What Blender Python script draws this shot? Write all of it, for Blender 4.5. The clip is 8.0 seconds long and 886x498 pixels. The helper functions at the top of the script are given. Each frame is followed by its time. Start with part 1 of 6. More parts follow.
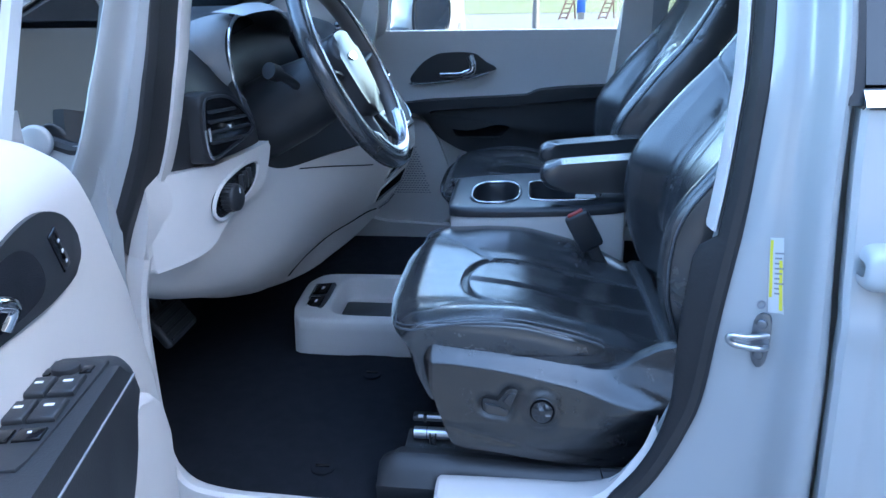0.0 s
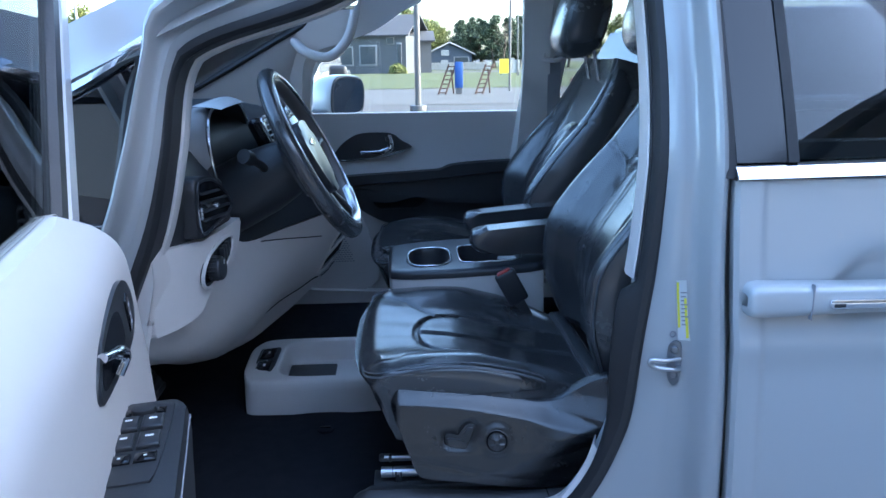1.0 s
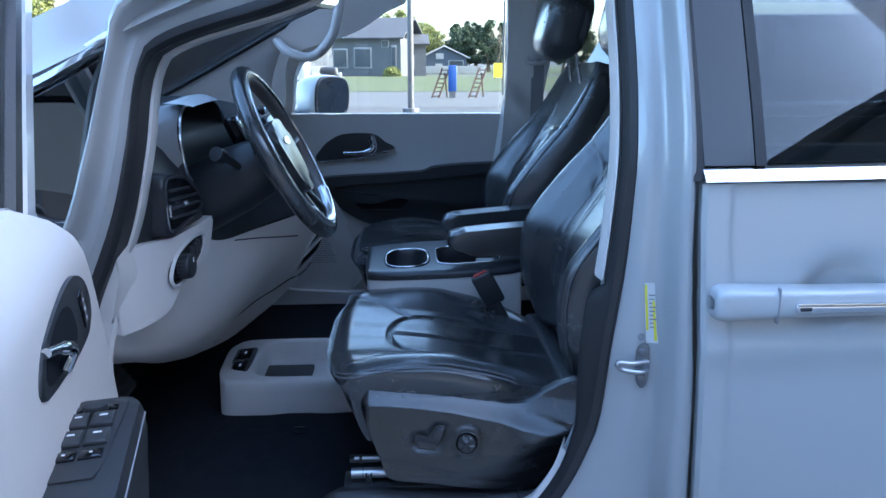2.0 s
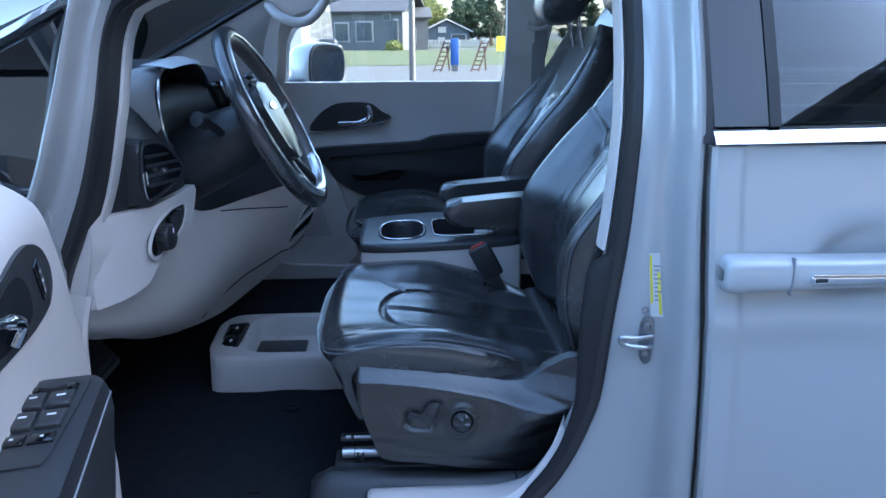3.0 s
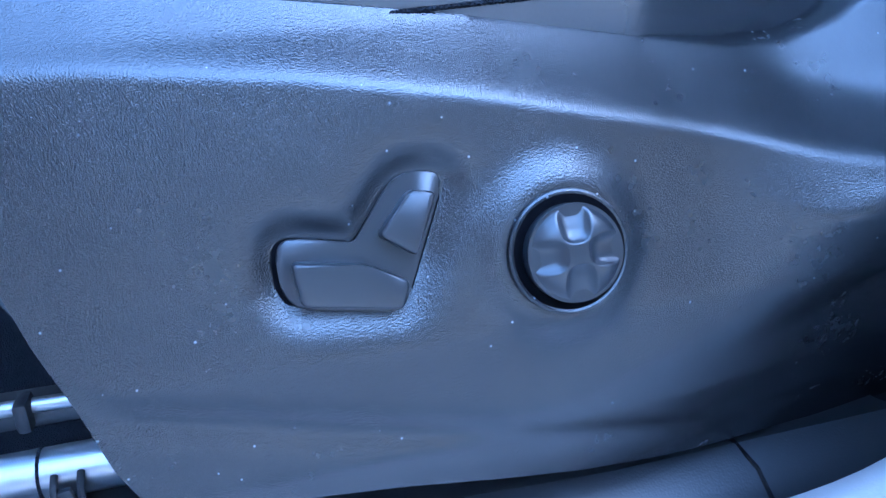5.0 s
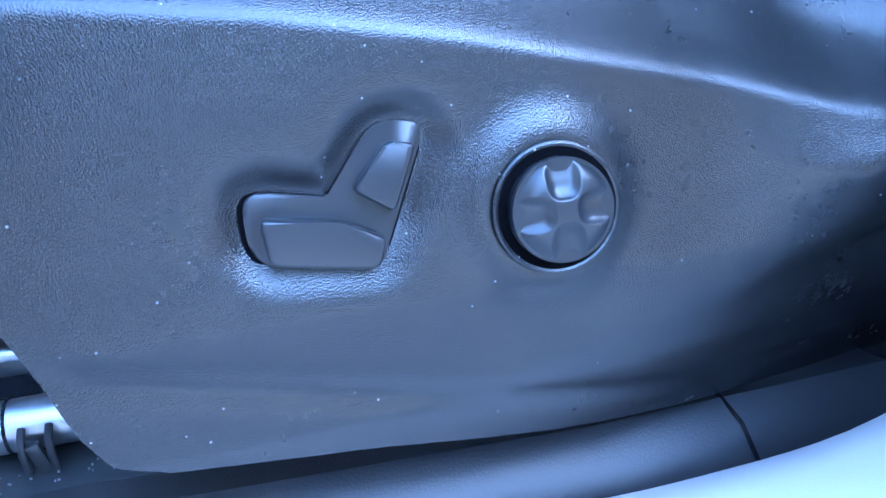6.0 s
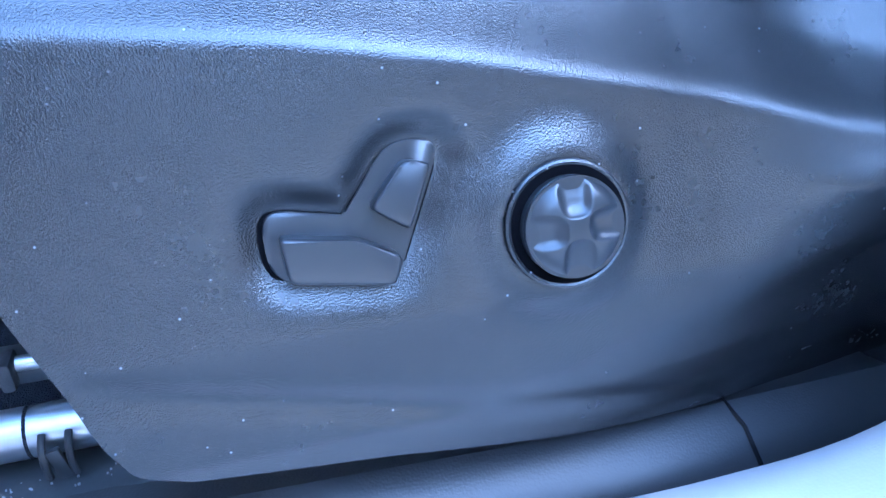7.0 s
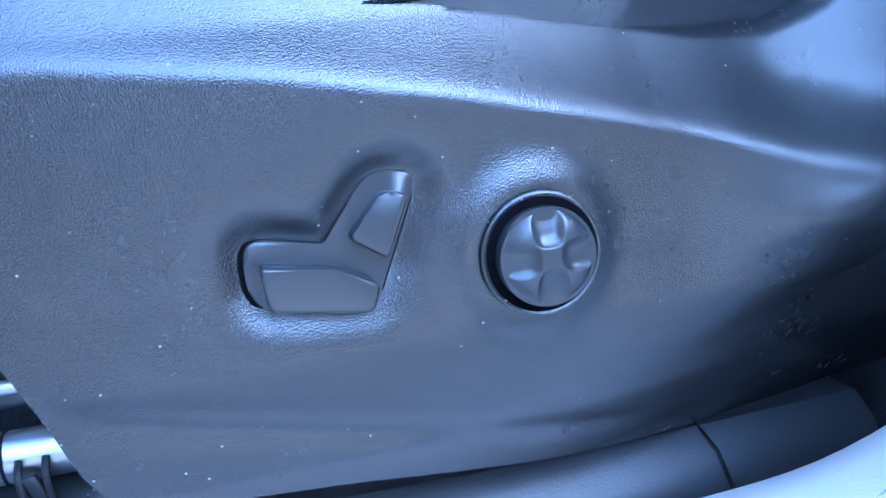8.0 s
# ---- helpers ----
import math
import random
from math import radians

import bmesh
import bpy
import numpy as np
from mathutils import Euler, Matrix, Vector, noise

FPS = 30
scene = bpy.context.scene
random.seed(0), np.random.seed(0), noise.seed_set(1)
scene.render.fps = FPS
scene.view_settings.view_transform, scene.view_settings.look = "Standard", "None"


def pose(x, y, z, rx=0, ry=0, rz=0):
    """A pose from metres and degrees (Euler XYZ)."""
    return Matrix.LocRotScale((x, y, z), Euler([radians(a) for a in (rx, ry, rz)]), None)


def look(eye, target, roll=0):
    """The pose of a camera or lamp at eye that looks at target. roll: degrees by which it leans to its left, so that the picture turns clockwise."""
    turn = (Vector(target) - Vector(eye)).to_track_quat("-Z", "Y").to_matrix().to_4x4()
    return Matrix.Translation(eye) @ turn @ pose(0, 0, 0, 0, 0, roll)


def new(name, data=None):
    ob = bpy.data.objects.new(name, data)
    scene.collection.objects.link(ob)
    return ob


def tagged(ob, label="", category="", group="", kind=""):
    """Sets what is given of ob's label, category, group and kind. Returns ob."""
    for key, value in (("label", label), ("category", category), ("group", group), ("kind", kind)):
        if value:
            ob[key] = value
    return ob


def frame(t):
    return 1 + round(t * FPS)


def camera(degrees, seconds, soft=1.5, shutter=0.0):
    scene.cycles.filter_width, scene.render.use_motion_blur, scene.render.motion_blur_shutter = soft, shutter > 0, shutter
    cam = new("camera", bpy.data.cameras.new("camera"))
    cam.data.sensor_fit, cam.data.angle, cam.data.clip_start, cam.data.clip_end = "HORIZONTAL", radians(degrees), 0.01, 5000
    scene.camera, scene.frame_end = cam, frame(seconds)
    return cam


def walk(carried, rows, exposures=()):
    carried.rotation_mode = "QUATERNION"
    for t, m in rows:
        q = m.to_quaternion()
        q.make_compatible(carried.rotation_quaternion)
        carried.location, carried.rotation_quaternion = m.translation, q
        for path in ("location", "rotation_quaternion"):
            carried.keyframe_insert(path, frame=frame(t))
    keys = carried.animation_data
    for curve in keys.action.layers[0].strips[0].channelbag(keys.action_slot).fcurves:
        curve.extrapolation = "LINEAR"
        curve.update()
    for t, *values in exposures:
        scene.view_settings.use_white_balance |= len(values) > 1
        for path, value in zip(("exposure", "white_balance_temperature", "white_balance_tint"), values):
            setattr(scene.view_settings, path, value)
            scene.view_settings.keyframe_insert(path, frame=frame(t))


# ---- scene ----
# camera and its walk
cam = camera(61.76, 8.0)
PATH = [
    (0, (0.1281, 0.2059, 1.2044), (-0.0837, 2.0737, 0.5214), -1.05),
    (0.5, (0.0250, 0.0489, 1.2443), (0.0224, 1.9665, 0.6763), -1.60),
    (1, (0.0094, 0.0047, 1.2501), (0.1026, 1.9367, 0.7415), -0.77),
    (1.5, (0.0348, 0.0037, 1.2464), (0.1479, 1.9375, 0.7489), -0.00),
    (3, (0.0690, 0.0693, 1.2159), (0.1724, 1.9855, 0.6524), -0.22),
    (3.2, (0.1122, 0.1512, 1.1634), (0.1970, 2.0541, 0.5539), -1.08),
    (3.5, (0.1222, 0.2825, 1.1128), (0.2368, 2.1447, 0.3924), -1.68),
    (3.8, (0.1007, 0.4967, 1.0449), (0.2413, 2.3234, 0.2425), -2.42),
    (4, (0.0943, 0.6438, 1.0006), (0.2592, 2.4484, 0.1543), -2.90),
    (4.2, (0.0959, 0.7752, 0.9445), (0.3000, 2.5681, 0.0821), -2.77),
    (4.4, (0.0874, 0.8800, 0.8645), (0.3401, 2.6619, -0.0077), -2.79),
    (4.5, (0.0900, 0.9251, 0.8063), (0.3441, 2.7223, -0.0339), -3.97),
    (4.6, (0.0932, 0.9599, 0.7649), (0.3399, 2.7523, -0.0875), -3.91),
    (4.8, (0.0701, 1.0127, 0.7004), (0.4808, 2.7716, -0.1585), -1.98),
    (5, (0.0632, 1.0377, 0.6439), (0.5507, 2.8228, -0.1149), -1.96),
    (5.2, (0.0739, 1.0562, 0.6201), (0.5469, 2.8089, -0.2190), -1.63),
    (6.5, (0.0683, 1.0520, 0.6587), (0.5638, 2.7420, -0.2891), -0.84),
    (7, (0.0665, 1.0543, 0.6569), (0.5511, 2.7370, -0.3093), -0.91),
    (7.5, (0.0675, 1.0532, 0.6576), (0.5765, 2.7337, -0.2999), -0.34),
    (8, (0.0669, 1.0498, 0.6619), (0.6060, 2.7442, -0.2537), 0.02),
]
walk(cam, [(t, look(eye, target, roll)) for t, eye, target, roll in PATH],
     [(0, 3.85, 5550, 5), (0.7, 3.15, 5500, 6), (3.2, 3.25, 5500, 7), (4.0, 4.15, 5650, 9), (4.5, 4.6, 5450, 9), (5.2, 4.9, 4600, 9), (6.5, 5.2, 4900, 9), (8, 5.2, 4950, 9)])

# world, sun and exposure
SUN_EL, SUN_AZ = radians(28), radians(95)          # azimuth counted from +y towards +x
world = bpy.data.worlds.new("sky")
scene.world = world
world.use_nodes = True
wn = world.node_tree.nodes
sky = wn.new("ShaderNodeTexSky")
sky.sky_type, sky.sun_disc = "NISHITA", False
sky.sun_elevation, sky.sun_rotation = SUN_EL, SUN_AZ
sky.air_density, sky.dust_density, sky.ozone_density = 1.0, 2.2, 1.3
wn["Background"].inputs[1].default_value = 0.15
world.node_tree.links.new(sky.outputs[0], wn["Background"].inputs[0])
sun = new("sun", bpy.data.lights.new("sun", "SUN"))
sun.data.energy, sun.data.angle, sun.data.color = 2.0, radians(0.6), (1.0, 0.93, 0.83)
sd = Vector((math.sin(SUN_AZ) * math.cos(SUN_EL), math.cos(SUN_AZ) * math.cos(SUN_EL), math.sin(SUN_EL)))
sun.matrix_world = look((0, 0, 30), Vector((0, 0, 30)) - sd)

# ---------------------------------------------------------------- materials


def mat(name, colour, rough=0.5, metal=0.0, var=0.0, scale=8.0, bump=0.0, bscale=300.0, spec=0.5, coat=0.0, sheen=0.0, fine=0.0):
    """A surface with colour that varies at two scales and a fine relief."""
    m = bpy.data.materials.new(name)
    m.use_nodes = True
    nt = m.node_tree
    b = nt.nodes["Principled BSDF"]
    b.inputs["Base Color"].default_value = (*colour, 1)
    b.inputs["Roughness"].default_value = rough
    b.inputs["Metallic"].default_value = metal
    b.inputs["Specular IOR Level"].default_value = spec
    b.inputs["Coat Weight"].default_value = coat
    b.inputs["Coat Roughness"].default_value = 0.05
    b.inputs["Sheen Weight"].default_value = sheen
    tc = nt.nodes.new("ShaderNodeTexCoord")
    if var:
        n1 = nt.nodes.new("ShaderNodeTexNoise")
        n1.inputs["Scale"].default_value, n1.inputs["Detail"].default_value = scale, 3
        n2 = nt.nodes.new("ShaderNodeTexNoise")
        n2.inputs["Scale"].default_value, n2.inputs["Detail"].default_value = scale * 12, 2
        mx = nt.nodes.new("ShaderNodeMix")
        mx.inputs[0].default_value = 0.35
        nt.links.new(n1.outputs[0], mx.inputs[2])
        nt.links.new(n2.outputs[0], mx.inputs[3])
        rp = nt.nodes.new("ShaderNodeMapRange")
        rp.inputs[1].default_value, rp.inputs[2].default_value = 0.15, 0.85
        rp.inputs[3].default_value, rp.inputs[4].default_value = 1 - var, 1 + var
        nt.links.new(mx.outputs[0], rp.inputs[0])
        vm = nt.nodes.new("ShaderNodeVectorMath")
        vm.operation = "SCALE"
        vm.inputs[0].default_value = colour
        nt.links.new(rp.outputs[0], vm.inputs[3])
        nt.links.new(vm.outputs[0], b.inputs["Base Color"])
        rr = nt.nodes.new("ShaderNodeMapRange")
        rr.inputs[1].default_value, rr.inputs[2].default_value = 0.1, 0.9
        rr.inputs[3].default_value, rr.inputs[4].default_value = max(rough - 0.012, 0), min(rough + 0.012, 1)
        nt.links.new(mx.outputs[0], rr.inputs[0])
        if rough > 0.12:
            nt.links.new(rr.outputs[0], b.inputs["Roughness"])
        for n in (n1, n2):
            nt.links.new(tc.outputs["Object"], n.inputs["Vector"])
    if bump:
        n3 = nt.nodes.new("ShaderNodeTexNoise")
        n3.inputs["Scale"].default_value, n3.inputs["Detail"].default_value = bscale, (0.5 if bscale > 500 else 3)
        bp = nt.nodes.new("ShaderNodeBump")
        bp.inputs["Strength"].default_value, bp.inputs["Distance"].default_value = bump, fine or 0.002
        nt.links.new(tc.outputs["Object"], n3.inputs["Vector"])
        nt.links.new(n3.outputs[0], bp.inputs["Height"])
        nt.links.new(bp.outputs[0], b.inputs["Normal"])
    return m


def glass(name, colour, alpha_mix, rough=0.0):
    """Thin automotive glass: clear or tinted, with its mirror gloss."""
    m = bpy.data.materials.new(name)
    m.use_nodes = True
    nt = m.node_tree
    nt.nodes.remove(nt.nodes["Principled BSDF"])
    out = nt.nodes["Material Output"]
    tr = nt.nodes.new("ShaderNodeBsdfTransparent")
    tr.inputs[0].default_value = (*colour, 1)
    gl = nt.nodes.new("ShaderNodeBsdfGlossy")
    gl.inputs["Roughness"].default_value = rough
    fr = nt.nodes.new("ShaderNodeFresnel")
    fr.inputs[0].default_value = 1.52
    ad = nt.nodes.new("ShaderNodeMath")
    ad.operation, ad.use_clamp = "ADD", True
    ad.inputs[1].default_value = alpha_mix
    mx = nt.nodes.new("ShaderNodeMixShader")
    nt.links.new(fr.outputs[0], ad.inputs[0])
    nt.links.new(ad.outputs[0], mx.inputs[0])
    nt.links.new(tr.outputs[0], mx.inputs[1])
    nt.links.new(gl.outputs[0], mx.inputs[2])
    nt.links.new(mx.outputs[0], out.inputs[0])
    return m


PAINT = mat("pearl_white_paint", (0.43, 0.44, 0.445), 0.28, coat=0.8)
# Body paint again, its colour darkened to hold down the jamb's brightness
JAMB = mat("darkened_jamb_paint", (0.362, 0.372, 0.377), 0.30, coat=0.8)
TRIM = mat("light_grey_plastic", (0.65, 0.605, 0.575), 0.55, var=0.03, scale=6, bump=0.12, bscale=900, fine=0.0006)
CLOTHGREY = mat("grey_headliner_cloth", (0.74, 0.72, 0.69), 0.9, var=0.05, scale=10, bump=0.3, bscale=700, fine=0.001)
BLACKP = mat("black_grained_plastic", (0.026, 0.027, 0.030), 0.42, var=0.08, scale=9, bump=0.2, bscale=900, fine=0.0006)
SHIELDP = mat("charcoal_grained_plastic", (0.013, 0.0135, 0.015), 0.27, var=0.08, scale=22, bump=0.48, bscale=1750, fine=0.00032, spec=1.0)
KEYP = mat("satin_switch_plastic", (0.021, 0.022, 0.025), 0.28, spec=0.8)
GAPB = mat("black_gap", (0.003, 0.003, 0.004), 0.9, spec=0.05)
PALEP = mat("pale_satin_plastic", (0.72, 0.73, 0.73), 0.25, var=0.03)
CHEEKG = mat("mid_grey_plastic", (0.33, 0.33, 0.335), 0.55, var=0.05, scale=10)
SOFTB = mat("black_soft_dash_skin", (0.026, 0.027, 0.030), 0.48, var=0.1, scale=8, bump=0.3, bscale=500, fine=0.001)
LEATHER = mat("black_leather", (0.036, 0.037, 0.040), 0.27, var=0.05, scale=7, bump=0.07, bscale=700, fine=0.0006, spec=1.0)
LEATHER.node_tree.nodes["Principled BSDF"].inputs["Coat Weight"].default_value = 0.5
LEATHER.node_tree.nodes["Principled BSDF"].inputs["Coat Roughness"].default_value = 0.24
RIMG = mat("taupe_grey_leather", (0.16, 0.145, 0.135), 0.42, var=0.05, scale=9, bump=0.1, bscale=700, fine=0.0006)
PIPING = mat("grey_piping", (0.09, 0.095, 0.105), 0.4, var=0.1)
CARPET = mat("black_carpet", (0.022, 0.024, 0.030), 1.0, var=0.3, scale=30, bump=0.9, bscale=900, fine=0.004, spec=0.1)
RUBBER = mat("black_rubber_seal", (0.022, 0.022, 0.024), 0.5, var=0.15, scale=12, bump=0.2, bscale=200)
SATINBLK = mat("satin_black", (0.028, 0.029, 0.033), 0.3, var=0.08, scale=10)
GLOSSB = mat("gloss_black", (0.008, 0.008, 0.01), 0.12, var=0.05)
CHROME = mat("chrome", (0.82, 0.83, 0.85), 0.1, 1.0)
SATIN = mat("satin_chrome", (0.72, 0.73, 0.75), 0.26, 1.0, var=0.03)
STEEL = mat("zinc_steel", (0.55, 0.56, 0.58), 0.34, 1.0, var=0.1, scale=30)
ZINC = mat("dull_zinc", (0.26, 0.27, 0.29), 0.38, 1.0, var=0.2, scale=40)
DARKST = mat("dark_steel", (0.08, 0.085, 0.09), 0.4, 0.8, var=0.2, scale=40)
WHITEP = mat("white_print", (0.8, 0.8, 0.8), 0.5)
YELLOWP = mat("yellow_print", (0.75, 0.68, 0.05), 0.5)
REDP = mat("red_plastic", (0.35, 0.03, 0.02), 0.4)
LABELP = mat("label_paper", (0.60, 0.61, 0.61), 0.45, var=0.04, scale=60)
GREYP = mat("grey_print", (0.25, 0.25, 0.27), 0.5)
CLEAR = glass("clear_glass", (0.97, 0.985, 0.98), 0.0)
TINTF = glass("lightly_tinted_glass", (0.72, 0.74, 0.75), 0.0)
TINT = glass("tinted_glass", (0.40, 0.43, 0.45), 0.0)
QUART = glass("quarter_glass", (0.12, 0.13, 0.15), 0.17)
SCREEN = mat("display_screen", (0.01, 0.012, 0.018), 0.08)
MIRROR = mat("mirror_glass", (0.85, 0.87, 0.88), 0.02, 1.0)
ASPHALT = mat("asphalt", (0.046, 0.0445, 0.042), 0.9, var=0.2, scale=0.6, bump=0.6, bscale=60, fine=0.01)
# Pale lane, its colour lowered to offset the strong outdoor light
ROADC = mat("darkened_lane", (0.056, 0.053, 0.049), 0.9, var=0.12, scale=0.4, bump=0.4, bscale=40, fine=0.01)
BOUNCE = mat("pale_bounce_concrete", (0.20, 0.195, 0.185), 0.9, var=0.12, scale=0.8, bump=0.4, bscale=40, fine=0.01)
GRASS = mat("mown_grass", (0.048, 0.058, 0.010), 0.95, var=0.35, scale=0.25, bump=1.0, bscale=30, fine=0.04)



def specks(m, colour, scale, size):
    """Strews small pale dust grains over a material."""
    nt = m.node_tree
    b = nt.nodes["Principled BSDF"]
    tc = nt.nodes.new("ShaderNodeTexCoord")
    vo_ = nt.nodes.new("ShaderNodeTexVoronoi")
    vo_.inputs["Scale"].default_value = scale
    rg_ = nt.nodes.new("ShaderNodeMapRange")
    rg_.inputs[1].default_value, rg_.inputs[2].default_value = size, size * 0.5
    nt.links.new(tc.outputs["Object"], vo_.inputs["Vector"])
    nt.links.new(vo_.outputs["Distance"], rg_.inputs[0])
    mx = nt.nodes.new("ShaderNodeMix")
    mx.data_type = "RGBA"
    mx.inputs[7].default_value = (*colour, 1)
    nt.links.new(b.inputs["Base Color"].links[0].from_socket, mx.inputs[6])
    nt.links.new(rg_.outputs[0], mx.inputs[0])
    nt.links.new(mx.outputs[2], b.inputs["Base Color"])


specks(SHIELDP, (0.24, 0.25, 0.26), 110, 0.06)


def perforated(name, base, axes, pitch=0.0030):
    """Leather with a grid of small punched holes; axes: the two directions that the holes run along."""
    m = base.copy()
    m.name = name
    nt = m.node_tree
    b = nt.nodes["Principled BSDF"]
    tc = nt.nodes.new("ShaderNodeTexCoord")
    sp = nt.nodes.new("ShaderNodeSeparateXYZ")
    cb_ = nt.nodes.new("ShaderNodeCombineXYZ")
    nt.links.new(tc.outputs["Object"], sp.inputs[0])
    nt.links.new(sp.outputs[axes[0]], cb_.inputs[0])
    nt.links.new(sp.outputs[axes[1]], cb_.inputs[1])
    mp = nt.nodes.new("ShaderNodeMapping")
    mp.inputs["Rotation"].default_value = (0, 0, radians(45))
    vo_ = nt.nodes.new("ShaderNodeTexVoronoi")
    vo_.voronoi_dimensions = "2D"
    vo_.inputs["Scale"].default_value, vo_.inputs["Randomness"].default_value = 1 / pitch, 0.0
    nt.links.new(cb_.outputs[0], mp.inputs[0])
    nt.links.new(mp.outputs[0], vo_.inputs["Vector"])
    st_ = nt.nodes.new("ShaderNodeMapRange")
    st_.inputs[1].default_value, st_.inputs[2].default_value = 0.24, 0.34
    nt.links.new(vo_.outputs["Distance"], st_.inputs[0])
    mx = nt.nodes.new("ShaderNodeMix")
    mx.data_type = "RGBA"
    mx.inputs[6].default_value = (0.004, 0.004, 0.005, 1)
    old = b.inputs["Base Color"].links[0].from_socket
    nt.links.new(st_.outputs[0], mx.inputs[0])
    nt.links.new(old, mx.inputs[7])
    nt.links.new(mx.outputs[2], b.inputs["Base Color"])
    sl = nt.nodes.new("ShaderNodeMath")
    sl.operation = "MULTIPLY"
    sl.inputs[1].default_value = b.inputs["Specular IOR Level"].default_value
    nt.links.new(st_.outputs[0], sl.inputs[0])
    nt.links.new(sl.outputs[0], b.inputs["Specular IOR Level"])
    return m


PERFC = perforated("perforated_leather_seat", LEATHER, (0, 1))
PERFB = perforated("perforated_leather_back", LEATHER, (1, 2))

# ---------------------------------------------------------------- mesh helpers


def part(name, bm, material, parent=None, label="", sharp=38, mats=()):
    """Links a bmesh as one mesh object, under a thing or a part where one is given."""
    bmesh.ops.remove_doubles(bm, verts=bm.verts, dist=1e-6)
    bmesh.ops.recalc_face_normals(bm, faces=bm.faces)
    me = bpy.data.meshes.new(name)
    bm.to_mesh(me)
    bm.free()
    for m in (material, *mats):
        me.materials.append(m)
    for p in me.polygons:
        p.use_smooth = True
    me.set_sharp_from_angle(angle=radians(sharp))
    ob = new(name, me)
    if parent is not None:
        ob.parent = parent
        ob.matrix_parent_inverse = parent.matrix_basis.inverted()
    if label:
        tagged(ob, label)
    return ob


def thing(name, at, label, category, group="", kind=""):
    """An empty at a thing's base."""
    ob = new(name)
    ob.empty_display_size = 0.05
    ob.location = at
    return tagged(ob, label, category, group, kind)


def spline(pts, n, closed=False):
    """n points evenly along a smooth curve through pts, of any dimension."""
    p = np.array(pts, float)
    k = len(p)
    out = []
    last = k if closed else k - 1
    for i in range(last):
        a, b, c, d = (p[(i - 1) % k] if closed or i else 2 * p[0] - p[1]), p[i], p[(i + 1) % k], (p[(i + 2) % k] if closed or i + 2 < k else 2 * p[-1] - p[-2])
        for s in np.linspace(0, 1, 24, endpoint=False):
            out.append(0.5 * (2 * b + (c - a) * s + (2 * a - 5 * b + 4 * c - d) * s * s + (3 * b - a - 3 * c + d) * s ** 3))
    out.append(p[0] if closed else p[-1])
    out = np.array(out)
    run = np.r_[0, np.cumsum(np.linalg.norm(np.diff(out, axis=0), axis=1))]
    at = np.linspace(0, run[-1], n + 1)[:-1] if closed else np.linspace(0, run[-1], n)
    return np.stack([np.interp(at, run, out[:, j]) for j in range(p.shape[1])], -1)


def rows_mesh(rows, closed=False, cap=False, bm=None):
    """Faces between rows of points; closed: each row is a ring; cap: the first and last ring are filled."""
    bm = bm or bmesh.new()
    vs = [[bm.verts.new(tuple(p)) for p in row] for row in rows]
    for a, b in zip(vs, vs[1:]):
        m = len(a)
        for j in range(m if closed else m - 1):
            k = (j + 1) % m
            try:
                bm.faces.new((a[j], a[k], b[k], b[j]))
            except ValueError:
                pass
    if cap:
        bm.faces.new(vs[0])
        bm.faces.new(list(reversed(vs[-1])))
    return bm


def solid(rows, thick, axis=None):
    """A sheet of rows of points, given thickness along a direction (or its own normals)."""
    bm = rows_mesh(rows)
    bmesh.ops.recalc_face_normals(bm, faces=bm.faces)
    if axis is None:
        bm.normal_update()
        bmesh.ops.solidify(bm, geom=bm.faces[:], thickness=thick)
    else:
        r = bmesh.ops.extrude_face_region(bm, geom=bm.faces[:])
        bmesh.ops.translate(bm, verts=[v for v in r["geom"] if isinstance(v, bmesh.types.BMVert)], vec=Vector(axis) * thick)
    return bm


def box(size, at=(0, 0, 0), bevel=0.0, seg=2, bm=None, m=None):
    bm2 = bmesh.new()
    bmesh.ops.create_cube(bm2, size=1)
    bmesh.ops.scale(bm2, verts=bm2.verts, vec=size)
    if bevel:
        bmesh.ops.bevel(bm2, geom=bm2.edges[:], offset=bevel, segments=seg, affect="EDGES", profile=0.5)
    bmesh.ops.transform(bm2, verts=bm2.verts, matrix=(m or Matrix()) @ Matrix.Translation(at) if m else Matrix.Translation(at))
    return join(bm, bm2)


def join(bm, other):
    if bm is None:
        return other
    me = bpy.data.meshes.new("tmp")
    other.to_mesh(me)
    other.free()
    bm.from_mesh(me)
    bpy.data.meshes.remove(me)
    return bm


def prism(pts, lo, hi, to3, bevel=0.0, seg=2, bm=None):
    """A flat outline pulled from lo to hi; to3(u, v, w) gives the place; the edges of the outline are rounded."""
    bm2 = bmesh.new()
    a = [bm2.verts.new(to3(u, v, lo)) for u, v in pts]
    b = [bm2.verts.new(to3(u, v, hi)) for u, v in pts]
    n = len(pts)
    bm2.faces.new(a)
    bm2.faces.new(b[::-1])
    for i in range(n):
        bm2.faces.new((a[i], b[i], b[(i + 1) % n], a[(i + 1) % n]))
    if bevel:
        rim = [e for e in bm2.edges if (e.verts[0] in a) == (e.verts[1] in a)]
        bmesh.ops.bevel(bm2, geom=rim, offset=bevel, segments=seg, affect="EDGES", profile=0.5)
    return join(bm, bm2)


